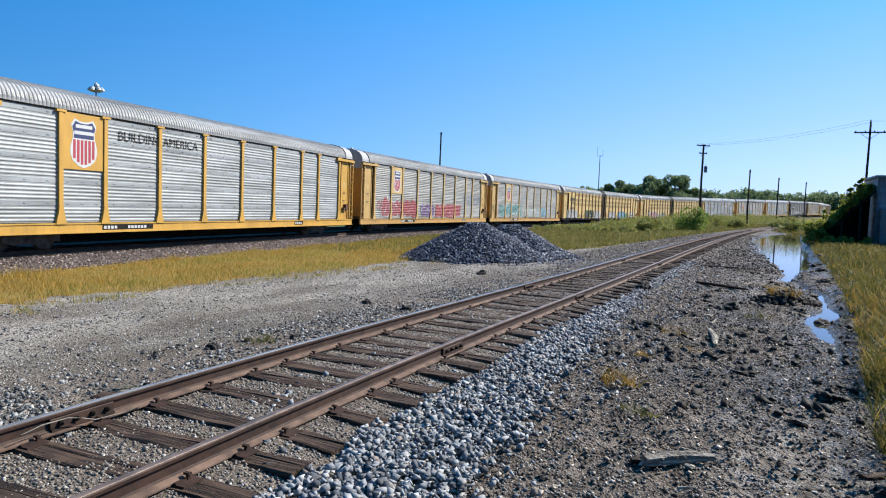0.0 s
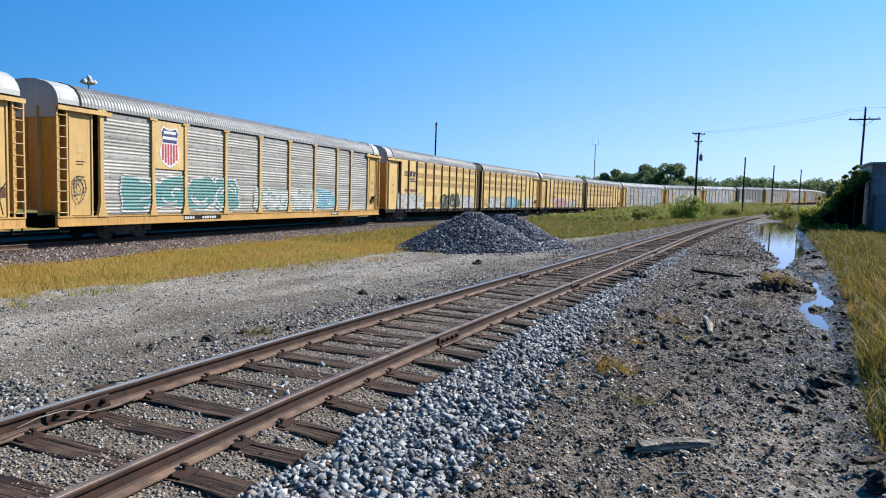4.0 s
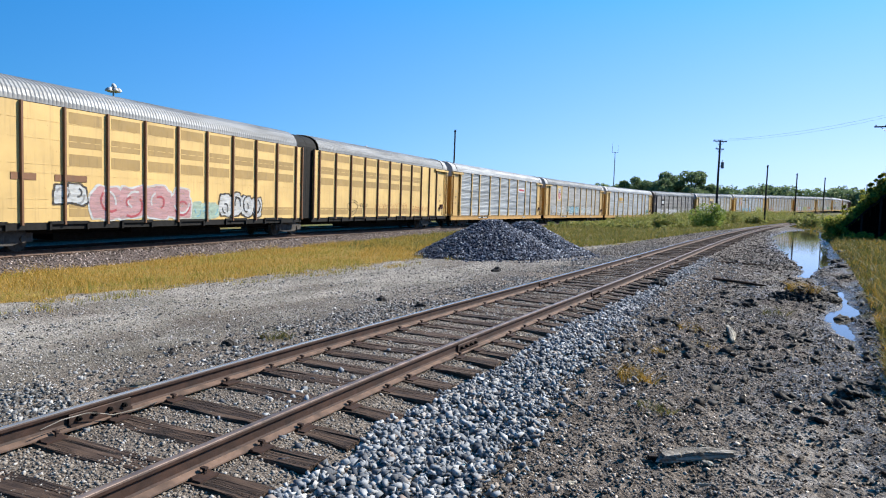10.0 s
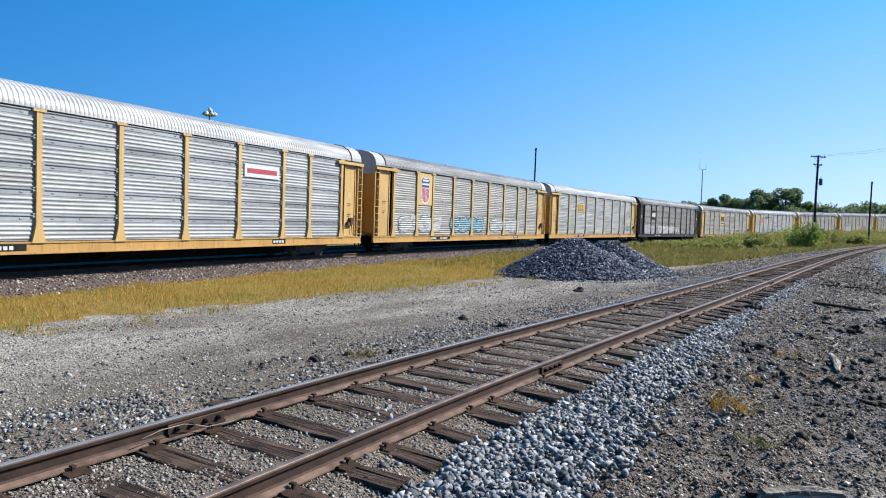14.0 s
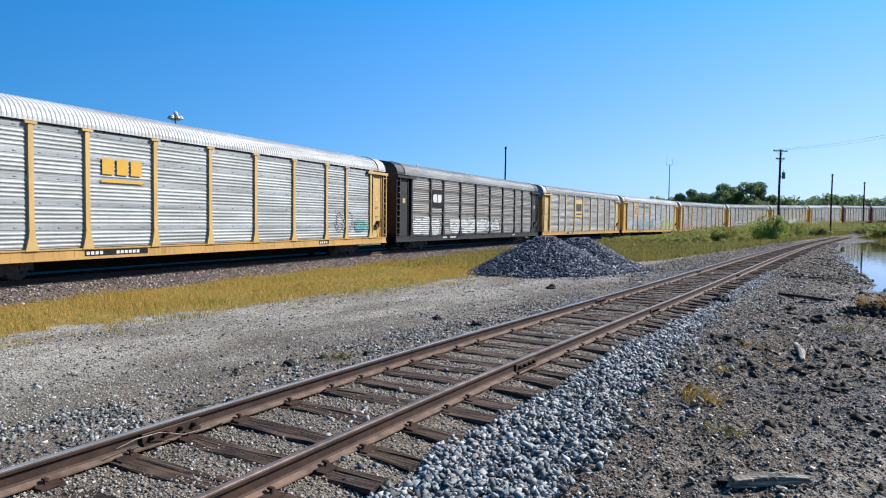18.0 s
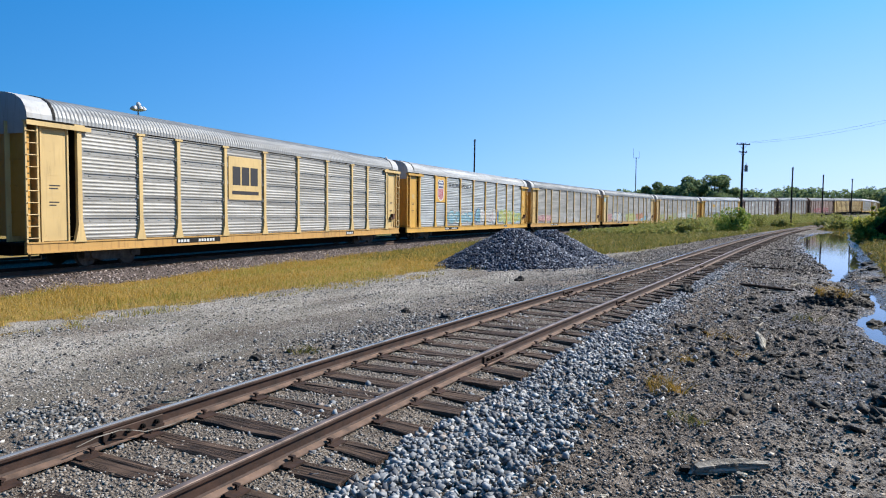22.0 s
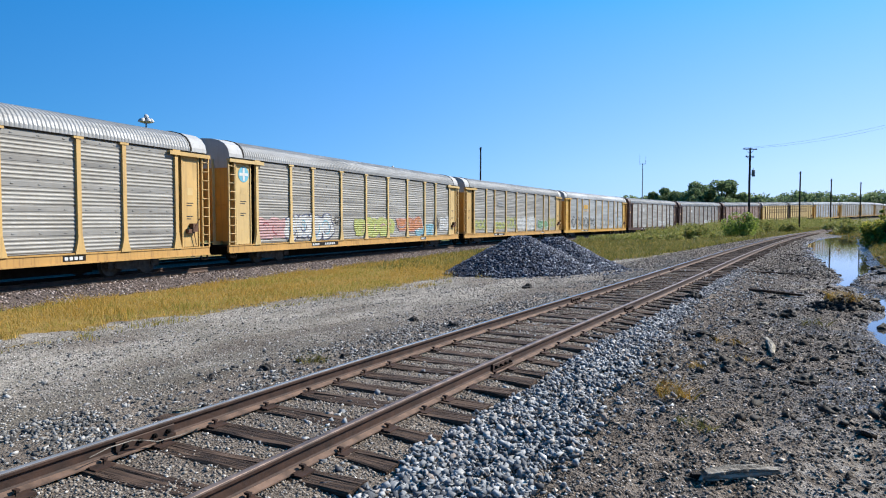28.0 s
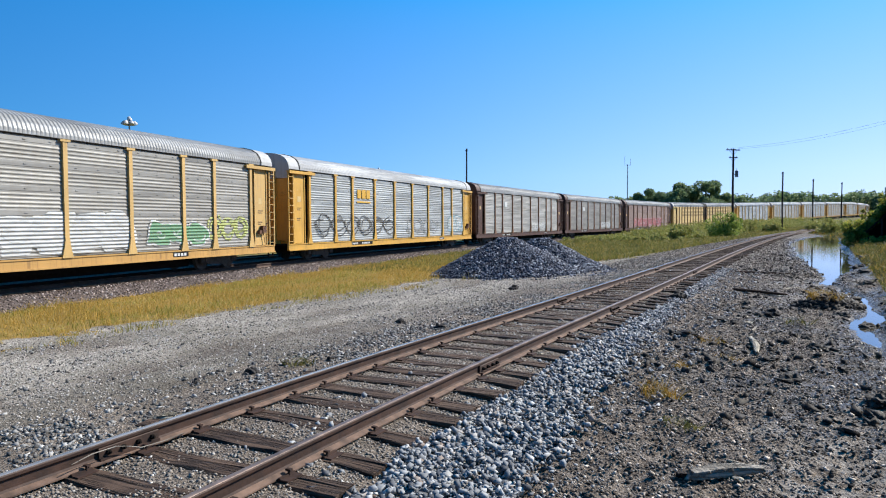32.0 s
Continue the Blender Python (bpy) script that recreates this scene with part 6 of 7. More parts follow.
L_S = "silver wagon with {} posts{}"
silver_car(L_S.format("orange yellow", ""), M_ORANGE, M_SILVER, M_ROOF, r_none)
silver_car(L_S.format("orange yellow", ", shield badge, black slogan"), M_ORANGE, M_SILVER, M_ROOF, r_slogan)
silver_car(L_S.format("pale yellow", ", a shield badge and red graffiti"), M_TAN, M_DULL, M_ROOF, r_one)
silver_car(L_S.format("pale yellow", ", a shield badge and mint graffiti"), M_TAN, M_DULL, M_ROOF, r_two)
ns_car("buff yellow ribbed wagon with a dark badge and white graffiti", -1, r_ns1)
ns_car("buff yellow ribbed wagon with blue and white graffiti", 1, r_ns2)
ns_car("buff yellow ribbed wagon with faded pink graffiti", -1, r_ns3)
ns_car("buff yellow ribbed wagon with thin black scrawls", 1, r_ns4)
silver_car(L_S.format("tan", ", bright panels, red and white plate"), M_TAN, M_BLUISH, M_ROOFW, r_seven, lines=True)
silver_car(L_S.format("pale yellow", ", a shield badge and pale graffiti"), M_TAN, M_DULL, M_ROOF, r_eight)
silver_car(L_S.format("tan", " and a yellow badge"), M_TAN, M_SILVER, M_ROOFW, r_nine)
silver_car("dirty grey wagon with charcoal posts and a black badge", M_CHAR, M_GREYCN, M_ROOF, r_ten, lines=True)
silver_car(L_S.format("pale yellow", ", black badge on yellow plate"), M_PALE, M_DULL, M_ROOF, r_eleven, lines=True)
silver_car(L_S.format("orange yellow", ", shield badge, slogan, teal graffiti"), M_ORANGE, M_SILVER, M_ROOFW, r_twelve)
silver_car(L_S.format("pale yellow", " and white outline graffiti"), M_TAN, M_WORN, M_ROOF, r_thirteen)
silver_car(L_S.format("pale yellow", ", round blue badge, mixed graffiti"), M_PALE, M_WORN, M_ROOF, r_fourteen)
silver_car(L_S.format("tan", " and white and lime graffiti"), M_TAN, M_WORN, M_ROOF, r_fifteen)
silver_car(L_S.format("orange yellow", ", an orange badge and black scrawls"), M_ORANGE, M_SILVER, M_ROOFW, r_sixteen)
silver_car("weathered silver auto carrier wagon with dark brown ends and posts", M_BROWN, M_DULL, M_ROOF, r_small(151), post=M_POSTBR)
silver_car("dull grey auto carrier wagon with dark brown ends and posts", M_BROWN, M_GREYCN, M_ROOF, r_small(152), post=M_POSTBR)
silver_car("rust brown auto carrier wagon with long red and white graffiti", M_BROWN, M_MAROON, M_ROOF, r_long(153, "pink", "red", "white"), post=M_POSTBR)
ns_car("buff yellow auto carrier unit with brown ribs", -1, r_none)
ns_car("buff yellow auto carrier unit with brown ribs", 1, r_none)
for n_ in range(10):
    k_ = n_ % 4
    silver_car(L_S.format("tan" if k_ else "orange yellow", ", far back in the train"), M_TAN if k_ else M_ORANGE, M_SILVER if k_ in (0, 2) else M_DULL, M_ROOFW, r_none)


# ---------------------------------------------------------------- siding details: ties, plates, spikes, joint bars
TIE_S = [-20.0 + 0.61 * i for i in range(25)] + [-4.9, -4.3, -3.7, -3.05, -2.42, -1.78, -1.17, -0.57, 0.15, 0.81, 1.37, 1.95, 2.57, 3.15, 3.79]
tr_ = random.Random(17)
while TIE_S[-1] < 118:
    TIE_S.append(TIE_S[-1] + 0.6 + tr_.uniform(-0.06, 0.07))


def tie_mesh(seed):
    """A weathered timber with worn edges, splits and a slight bow; long in x."""
    r = random.Random(seed)
    b = Build()
    n = 9
    ring = [(-0.137, -0.15), (0.137, -0.15), (0.137, -0.018), (0.122, 0.0), (0.04, 0.002), (0.032, -0.005), (0.024, 0.001), (-0.122, 0.0), (-0.137, -0.018)]
    v, k = [], len(ring)
    for i in range(n):
        x = -1.4 + 2.8 * i / (n - 1) + (r.uniform(-0.03, 0.03) if i in (0, n - 1) else 0)
        for y, z in ring:
            v.append((x, y * (1 + r.uniform(-0.06, 0.06)), z + r.uniform(-0.008, 0.006) - (0.02 * r.random() if i in (0, n - 1) and z > -0.1 else 0)))
    f = [(i * k + j, i * k + (j + 1) % k, (i + 1) * k + (j + 1) % k, (i + 1) * k + j) for i in range(n - 1) for j in range(k)]
    f += [tuple(range(k - 1, -1, -1)), tuple((n - 1) * k + j for j in range(k))]
    return b.add(v, f).mesh("tie")


TIES = [tie_mesh(s) for s in range(7)]
PLATE = boxes("tie_plate", (-0.17, 0.17, -0.09, 0.09, 0.0, 0.014), (-0.10, -0.075, -0.09, 0.09, 0.014, 0.026), (0.075, 0.10, -0.09, 0.09, 0.014, 0.026))
SPIKE = Build().box(-0.011, 0.011, -0.011, 0.011, -0.02, 0.03).box(-0.02, 0.03, -0.016, 0.016, 0.03, 0.046).mesh("spike")
for i, s in enumerate(TIE_S):
    x, y, h = on(SIDING, s)
    ang = math.degrees(-h) + tr_.uniform(-1.8, 1.8)
    base = pose(float(x), float(y), 0.0, tr_.uniform(-0.8, 0.8), tr_.uniform(-0.5, 0.5), ang)
    t = part("tie", TIES[i % 7], M_TIE, siding, base @ pose(tr_.uniform(-0.05, 0.07), 0, tr_.uniform(-0.012, 0.008)))
    if s < 20:
        for d in (-0.77, 0.77):
            part("tie_plate", PLATE, M_RAIL, siding, base @ pose(d, 0, -0.004))
            for o in (-0.095, 0.095):
                if tr_.random() < 0.85:
                    part("spike", SPIKE, M_RAIL, siding, base @ pose(d + o, tr_.uniform(-0.05, 0.05), 0.012, 0, 0, 0 if o < 0 else 180))


def joint_bar():
    b = Build()
    b.box(-0.3, 0.3, -0.012, 0.012, 0.03, 0.125, 0.006)
    b.box(-0.3, 0.3, 0.0, 0.03, 0.022, 0.045)
    return b.mesh("joint_bar")


JOINT = joint_bar()
BOLT = Build().lathe([(0.0, 0.0), (0.0, 0.022), (0.028, 0.022), (0.028, 0.0)], "y", 6).tube((0, 0, 0), (0, 0.045, 0), 0.011, sides=6).mesh("bolt")
for d, s in ((0.77, 3.0), (0.77, 9.6), (0.77, 21.5), (-0.77, -1.3), (-0.77, 10.6), (-0.77, 22.4)):
    for sg in (-1, 1):
        x, y, h = on(SIDING, s, d + sg * 0.026)
        jb = part("joint_bar", JOINT, M_RAIL, siding, pose(float(x), float(y), 0.005, 0, 0, 90 - math.degrees(h) + (180 if sg > 0 else 0)))
        for k in (-0.22, -0.075, 0.075, 0.22):
            part("bolt", BOLT, M_DARK, jb, pose(k, 0.01, 0.078))
# bond wire hanging at the near joint
bw = Build()
x0, y0, h0 = on(SIDING, -1.9, -0.70)
pts = [(-0.55, 0.02, 0.03), (-0.3, 0.05, 0.035), (-0.05, 0.05, 0.05), (0.08, 0.045, 0.10), (0.2, 0.05, 0.135), (0.42, 0.05, 0.14), (0.6, 0.05, 0.11)]
bw.pipe(pts, 0.0045, 6)
part("bond_wire", bw.mesh("bond_wire"), M_DRIFT, siding, pose(float(x0), float(y0), 0.0, 0, 0, 90 - math.degrees(h0) + 180) @ pose(-0.6, 0, 0), "pale bond wire looped along the rail joint")

# main line ties that show between the wheels
MTIE = boxes("tie", (-1.3, 1.3, -0.11, 0.11, -0.15, 0.0))
for i in range(170):
    x, y, h = on(MAIN, -12 + i * 0.5)
    part("tie", MTIE, M_TIE, main, pose(float(x), float(y), MAIN_Z - 0.178 + 0.01 * tr_.random(), 0, 0, math.degrees(-h) + tr_.uniform(-1, 1)))


# ---------------------------------------------------------------- loose things on the mud
def clod(x, y, w, h, seed, turn=0.0, long=1.3, label="lump of wet black mud on the ditch side"):
    b = Build()
    b.blob((0, 0, h * 0.25), (w * long / 2, w / 2, h * 0.75), seed, 3, 0.32)
    b.blob((w * 0.45, w * 0.1, h * 0.1), (w * 0.3, w * 0.28, h * 0.45), seed + 1, 2, 0.3)
    b.blob((-w * 0.5, -w * 0.05, h * 0.08), (w * 0.25, w * 0.2, h * 0.35), seed + 2, 2, 0.3)
    return solid("mud_clod", b.mesh("mud_clod"), M_CLOD, label, "mud clod", "mud clods", m=pose(x, y, z_at(x, y) - 0.01, 0, 0, turn))


for i, (x, y, w, h, t) in enumerate([(4.85, 8.85, 0.30, 0.16, 10), (4.87, 12.55, 0.38, 0.15, -40), (6.62, 17.6, 0.36, 0.30, 20), (6.35, 14.6, 0.46, 0.10, -15), (3.78, 6.77, 0.11, 0.08, 0), (7.75, 14.95, 0.34, 0.20, 30),
                                     (5.75, 8.25, 0.30, 0.10, -20), (14.6, 22.0, 0.5, 0.16, 10), (7.0, 12.2, 0.2, 0.1, 0), (5.3, 10.3, 0.24, 0.09, 0), (8.3, 17.3, 0.3, 0.15, 0), (6.0, 9.5, 0.2, 0.1, 40), (4.9, 10.7, 0.3, 0.07, 0),
                                     (9.4, 15.0, 0.3, 0.14, 0), (12.1, 18.7, 0.34, 0.16, 30), (17.6, 26.6, 0.5, 0.18, 0), (19.4, 29.8, 0.45, 0.18, 0), (5.2, 7.6, 0.28, 0.12, 60), (6.6, 11.3, 0.26, 0.12, 0), (23.0, 34.9, 0.6, 0.18, 20)]):
    clod(x, y, w * 0.8, h * 0.75, 200 + 3 * i, t)
# the grassy mound in the ditch
mr = np.random.default_rng(305)
ma, mq = mr.random(900) * 6.283, mr.random(900) ** 0.6
mx, my = 10.05 + 0.82 * mq * np.cos(ma), 16.55 + 0.40 * mq * np.sin(ma)
mz = z_at(10.05, 16.55) + 0.30 * (1 - mq ** 1.6) * (0.55 + 0.9 * fnoise(mx * 2.0, my * 2.0, 307)) - 0.02
mound = scatter_stones("mud_mound", np.stack([mx, my, mz], -1), 0.03 + 0.06 * mr.random(900) ** 2, M_CLOD, "black mud mound with a tuft of dry grass, beside the puddle", "mud mound", 309)


def timber(name, x0, y0, x1, y1, w, h, mat, label, seed, lift=0.0):
    """A split, tapered piece of wood lying on the ground."""
    r = random.Random(seed)
    L = math.hypot(x1 - x0, y1 - y0)
    b = Build()
    n, k = 20, 10
    lobe = [r.uniform(0.72, 1.2) for _ in range(k)]
    v = []
    for i in range(n):
        t = i / (n - 1)
        g = (math.sin(math.pi * (0.12 + 0.80 * t)) ** 0.4) * (1 - 0.3 * t)
        bend = 0.18 * h * math.sin(5 * t + seed)
        for j in range(k):
            a = 2 * math.pi * j / k
            jag = lobe[j] * (1 + r.uniform(-0.10, 0.10))
            end = (r.uniform(-0.09, 0.06) * L * (j % 3) / 2) if i in (0, n - 1) else 0.0
            v.append((L * (t - 0.5) + end, w / 2 * g * math.cos(a) * jag + bend, h / 2 * g * math.sin(a) * jag + h * 0.4))
    f = [(i * k + j, i * k + (j + 1) % k, (i + 1) * k + (j + 1) % k, (i + 1) * k + j) for i in range(n - 1) for j in range(k)]
    f += [tuple(range(k - 1, -1, -1)), tuple((n - 1) * k + j for j in range(k))]
    b.add(v, f)
    cx, cy = (x0 + x1) / 2, (y0 + y1) / 2
    return solid(name, b.mesh(name), mat, label, "wood scrap", m=pose(cx, cy, z_at(cx, cy) + lift, 0, 0, math.degrees(math.atan2(y1 - y0, x1 - x0))))


timber("log", 2.13, 5.40, 2.80, 5.50, 0.13, 0.12, M_DRIFT, "bleached split log lying on the dark mud", 401)
timber("wood_chip", 5.82, 11.95, 5.30, 10.6, 0.13, 0.14, M_CHIP, "pale splintered board end standing out of the mud", 402)
timber("stick", 9.3, 20.2, 10.1, 18.6, 0.12, 0.10, M_TIE, "dark broken stick on the mud", 403)
timber("plank_scrap", 12.6, 27.6, 14.4, 26.4, 0.2, 0.14, M_TIE, "dark piece of old tie beside the ditch", 404)
timber("twig", 10.9, 20.6, 12.0, 21.4, 0.06, 0.05, M_CHIP, "pale twig on the mud", 405)
timber("twig", 6.3, 12.9, 6.6, 13.3, 0.05, 0.05, M_CHIP, "pale twig on the mud", 406)
timber("stick", 2.36, 4.58, 2.48, 4.25, 0.05, 0.05, M_DRIFT, "grey stick half sunk in the mud", 407)
timber("twig", 2.84, 5.75, 2.86, 5.27, 0.02, 0.025, M_TIE, "thin dark twig beside the split log", 408)
timber("twig", 2.30, 5.07, 2.50, 5.08, 0.03, 0.03, M_CHIP, "pale curled twig on the mud", 409)
timber("bark_piece", 2.08, 5.52, 2.34, 5.50, 0.08, 0.08, M_POLE, "black piece of bark at the end of the log", 410)
timber("board_scrap", 3.78, 5.00, 4.10, 5.10, 0.12, 0.07, M_TIE, "brown scrap of board on the ditch side", 411, 0.08)
clod(3.80, 4.72, 0.20, 0.12, 460, 20)
clod(3.42, 4.02, 0.26, 0.14, 463, 70)
clod(9.25, 13.9, 0.30, 0.16, 466, 30)
sb = Build()
sb.blob((0, 0, 0.04), (0.13, 0.04, 0.035), 470, 3, 0.4)
sb.blob((0.08, 0.03, 0.06), (0.05, 0.05, 0.02), 471, 3, 0.5)
solid("plastic_scrap", sb.mesh("plastic_scrap"), P["white"], "crumpled white plastic scrap on black mud", "litter", m=pose(3.72, 4.45, z_at(3.72, 4.45), 0, 0, 60))
for i, (x, y, w) in enumerate([(6.72, 13.9, 0.13), (1.30, 5.02, 0.055), (1.66, 10.04, 0.10), (2.53, 5.38, 0.07), (2.69, 5.88, 0.05), (7.6, 13.2, 0.09), (3.2, 6.1, 0.035), (2.9, 5.9, 0.035)]):
    bb = Build()
    bb.blob((0, 0, w * 0.2), (w * 0.75, w * 0.5, w * 0.3), 420 + i, 2, 0.35)
    solid("pale_stone", bb.mesh("pale_stone"), M_CHIP, "single pale stone lying on darker gravel", "stone", "pale stones", m=pose(x, y, z_at(x, y), 0, 0, 40 * i))
bb = Build()
bb.blob((0, 0, 0.02), (0.10, 0.05, 0.035), 440, 2, 0.5)
solid("pale_stone", bb.mesh("pale_stone"), M_CHIP, "flat pale stone beside the rusty rail", "stone", "pale stones", m=pose(-2.74, 6.92, z_at(-2.74, 6.92) + 0.01, 0, 0, 25))
for i, (x, y, w) in enumerate([(-2.4, 9.0, 0.14), (-2.05, 9.55, 0.1), (-1.45, 9.75, 0.12), (-3.0, 8.55, 0.1), (-2.55, 7.1, 0.09), (0.2, 12.6, 0.16), (-0.6, 13.6, 0.16), (2.6, 20.5, 0.25)]):
    clod(x, y, w, w * 0.6, 450 + 3 * i, 30 * i, 1.2, "dark lump among the gravel beside the siding")


def tuft(x, y, n, rad, ht, seed, mat, label, z=None):
    r = np.random.default_rng(seed)
    a, q = r.random(n) * 6.283, rad * r.random(n) ** 0.7
    px, py = x + q * np.cos(a), y + q * np.sin(a)
    u, v = to_uv(px, py)
    zz = ground_z(u, v) if z is None else np.full(n, z)
    return blades("weed_tuft", px, py, zz - 0.01, ht * (0.4 + 0.8 * r.random(n)), np.full(n, 0.005 + 0.0003 * y), 1.1, mat, label, seed, "weeds", 3)


tuft(2.85, 8.15, 230, 0.24, 0.26, 501, M_BANKGOLD, "tuft of yellow green weeds on the dark gravel")
tuft(2.62, 6.86, 130, 0.22, 0.14, 502, M_BANKGRASS, "sparse yellow weeds on the dark gravel")
tuft(3.74, 9.8, 70, 0.12, 0.16, 503, M_BANKGOLD, "small dry weed tuft on the dark gravel")
tuft(7.75, 13.85, 110, 0.3, 0.2, 504, M_BANKGRASS, "yellow green weed tuft beside the puddle")
tuft(5.0, 11.6, 60, 0.28, 0.18, 505, M_BANKGOLD, "small dry weed tuft on the dark gravel")
tuft(9.95, 16.6, 420, 0.42, 0.30, 506, M_BANKGOLD, "dry grass tuft on the mud mound", z_at(10.05, 16.55) + 0.2)
tuft(-1.87, 9.5, 160, 0.25, 0.17, 507, M_BANKGRASS, "yellow green weeds beside the siding rail")
tuft(4.6, 10.2, 40, 0.2, 0.12, 508, M_BANKGOLD, "small dry weed tuft on the dark gravel")


# ---------------------------------------------------------------- poles, mast and wires
def pole(name, x, y, top, r0, r1, label, category="utility pole", group="", base=None):
    p = thing(name, label, category, group, m=pose(x, y, 0))
    z0 = (z_at(x, y) if base is None else base) - 0.3
    b = Build()
    zs = [z0 + (top - z0) * i / 5 for i in range(6)]
    for i in range(5):
        f0, f1 = r0 + (r1 - r0) * i / 5, r0 + (r1 - r0) * (i + 1) / 5
        b.tube((0.02 * math.sin(i * 1.7), 0, zs[i]), (0.02 * math.sin((i + 1) * 1.7), 0, zs[i + 1]), f0, f1, 10)
    part("shaft", b.mesh("shaft"), M_POLE, p)
    return p


def crossarm(p, z, half, turn, pins=4):
    a = part("crossarm", boxes("crossarm", (-half, half, -0.06, 0.06, -0.07, 0.07)), M_POLE, p, pose(0, 0, z, 0, 0, turn))
    for i in range(pins):
        x = -half + 0.15 + (2 * half - 0.3) * i / (pins - 1)
        b = Build()
        b.lathe([(0.07, 0.0), (0.07, 0.03), (0.14, 0.06), (0.20, 0.05), (0.24, 0.0)], "z", 8, (x, 0, 0))
        part("insulator", b.mesh("insulator"), M_CERAM, a)
    b = Build()
    for sg in (-1, 1):
        b.tube((sg * half * 0.6, 0, -0.05), (0, 0, -0.75), 0.025, sides=5)
    part("brace", b.mesh("brace"), M_GALVPOLE, a)
    return a


WIRE_TURN = -8
up = pole("utility_pole", 45.72, 100.05, 12.85, 0.19, 0.13, "dark timber utility pole with two crossarms and a transformer")
crossarm(up, 12.65, 1.15, WIRE_TURN + 20)
crossarm(up, 11.5, 0.7, WIRE_TURN + 20, 2)
b = Build()
b.lathe([(8.6, 0.0), (8.6, 0.24), (9.5, 0.24), (9.6, 0.12), (9.62, 0.0)], "z", 12, (0.55, 0, 0))
b.box(0.1, 0.4, -0.05, 0.05, 8.9, 9.0)
b.tube((0.55, 0, 9.6), (0.55, 0, 9.9), 0.04, sides=6)
part("transformer", b.mesh("transformer"), M_CERAM, up)
rp = pole("utility_pole", 49.66, 69.03, 12.6, 0.14, 0.10, "dark timber utility pole with two crossarms behind the shed")
crossarm(rp, 12.5, 1.2, 55)
crossarm(rp, 11.5, 1.45, -28, 4)
part("street_lamp_arm", Build().tube((0, 0, 6.3), (0.6, 0.2, 6.5), 0.04).box(0.5, 0.9, 0.1, 0.3, 6.42, 6.55).mesh("lamp_arm"), M_CERAM, rp)
for nm, x, y, top in (("bare_pole", 65.8, 123.57, 11.06), ("bare_pole", 82.68, 142.79, 10.92), ("bare_pole", 100.46, 161.27, 11.26), ("bare_pole", 6.19, 109.82, 14.0), ("bare_pole", 131.0, 190.0, 11.4)):
    bp = pole(nm, x, y, top, 0.155, 0.12, "plain dark timber pole standing beside the main line", "pole", "row of bare poles")
    part("pole_cap", Build().box(-0.2, 0.2, -0.05, 0.05, top - 0.35, top - 0.22).tube((0.12, 0, top - 0.3), (0.16, 0, top + 0.05), 0.03, sides=5).mesh("pole_cap"), M_POLE, bp)

tw = thing("radio_mast", "slender grey radio mast with a forked head, far behind the train", "radio mast", m=pose(85.55, 287.54, 0))
part("mast", Build().tube((0, 0, -1), (0, 0, 14), 0.28, 0.22, 8).tube((0, 0, 14), (0, 0, 26.5), 0.22, 0.15, 8).mesh("mast"), M_GALVPOLE, tw)
part("fork", Build().tube((-1.3, 0, 26.3), (1.3, 0, 26.3), 0.08, sides=6).tube((-1.25, 0, 26.3), (-1.25, 0, 30.5), 0.07, 0.04, 6).tube((1.25, 0, 26.3), (1.25, 0, 29.4), 0.07, 0.04, 6).mesh("fork"), M_GALVPOLE, tw)
fl = thing("floodlight_mast", "tall steel floodlight mast with a ring of pale lamps", "floodlight mast", m=pose(-52.34, 119.0, 0.55))
part("mast", Build().tube((0, 0, -1), (0, 0, 10), 0.26, 0.2, 10).tube((0, 0, 10), (0, 0, 19.4), 0.2, 0.13, 10).mesh("mast"), M_GALVPOLE, fl)
rg = Build()
for i in range(12):
    a, c = 2 * math.pi * i / 12, 2 * math.pi * (i + 1) / 12
    rg.tube((0.7 * math.cos(a), 0.7 * math.sin(a), 19.2), (0.7 * math.cos(c), 0.7 * math.sin(c), 19.2), 0.06, sides=5)
for a in (0, 1.571, 3.142, 4.712):
    rg.tube((0, 0, 19.2), (0.7 * math.cos(a), 0.7 * math.sin(a), 19.2), 0.05, sides=5)
part("lamp_ring", rg.mesh("lamp_ring"), M_DARK, fl)
for i in range(7):
    a = 2 * math.pi * i / 6 + 0.3
    cx, cy, cz = (0.85 * math.cos(a), 0.85 * math.sin(a), 19.2) if i < 6 else (0, 0, 19.95)
    lp = Build()
    lp.lathe([(-0.42, 0.0), (-0.42, 0.42), (-0.1, 0.40), (0.25, 0.22), (0.36, 0.0)], "z", 12)
    part("lamp_head", lp.mesh("lamp_head"), M_LAMP, fl, pose(cx, cy, cz, 20 * math.sin(a), -20 * math.cos(a), 0))

tagged(copy_thing(fl, pose(-17.9, 240.0, 1.4)), "far floodlight mast whose pale lamps just clear the train roof", "floodlight mast")


def wire(a, c, sag, r=0.02):
    """A hanging wire in short straight pieces."""
    b = Build()
    n = 14
    pts = []
    for i in range(n + 1):
        t = i / n
        p = Vector(a).lerp(Vector(c), t)
        p.z -= sag * 4 * t * (1 - t)
        pts.append(p)
    b.pipe(pts, r, 4)
    return solid("overhead_wire", b.mesh("overhead_wire"), M_WIRE, "thin dark overhead wire hung between the utility poles", "wire", "overhead wires")


for o in (-1.4, 1.2):
    wire((45.72 + 0.75 * o, 100.05 + 0.1 * o, 12.85), (49.66 + 0.5 * o, 69.03 + 0.75 * o, 12.7), 0.55, 0.009)
wire((49.66, 69.0, 12.7), (78.0, 20.0, 13.0), 1.2, 0.009)


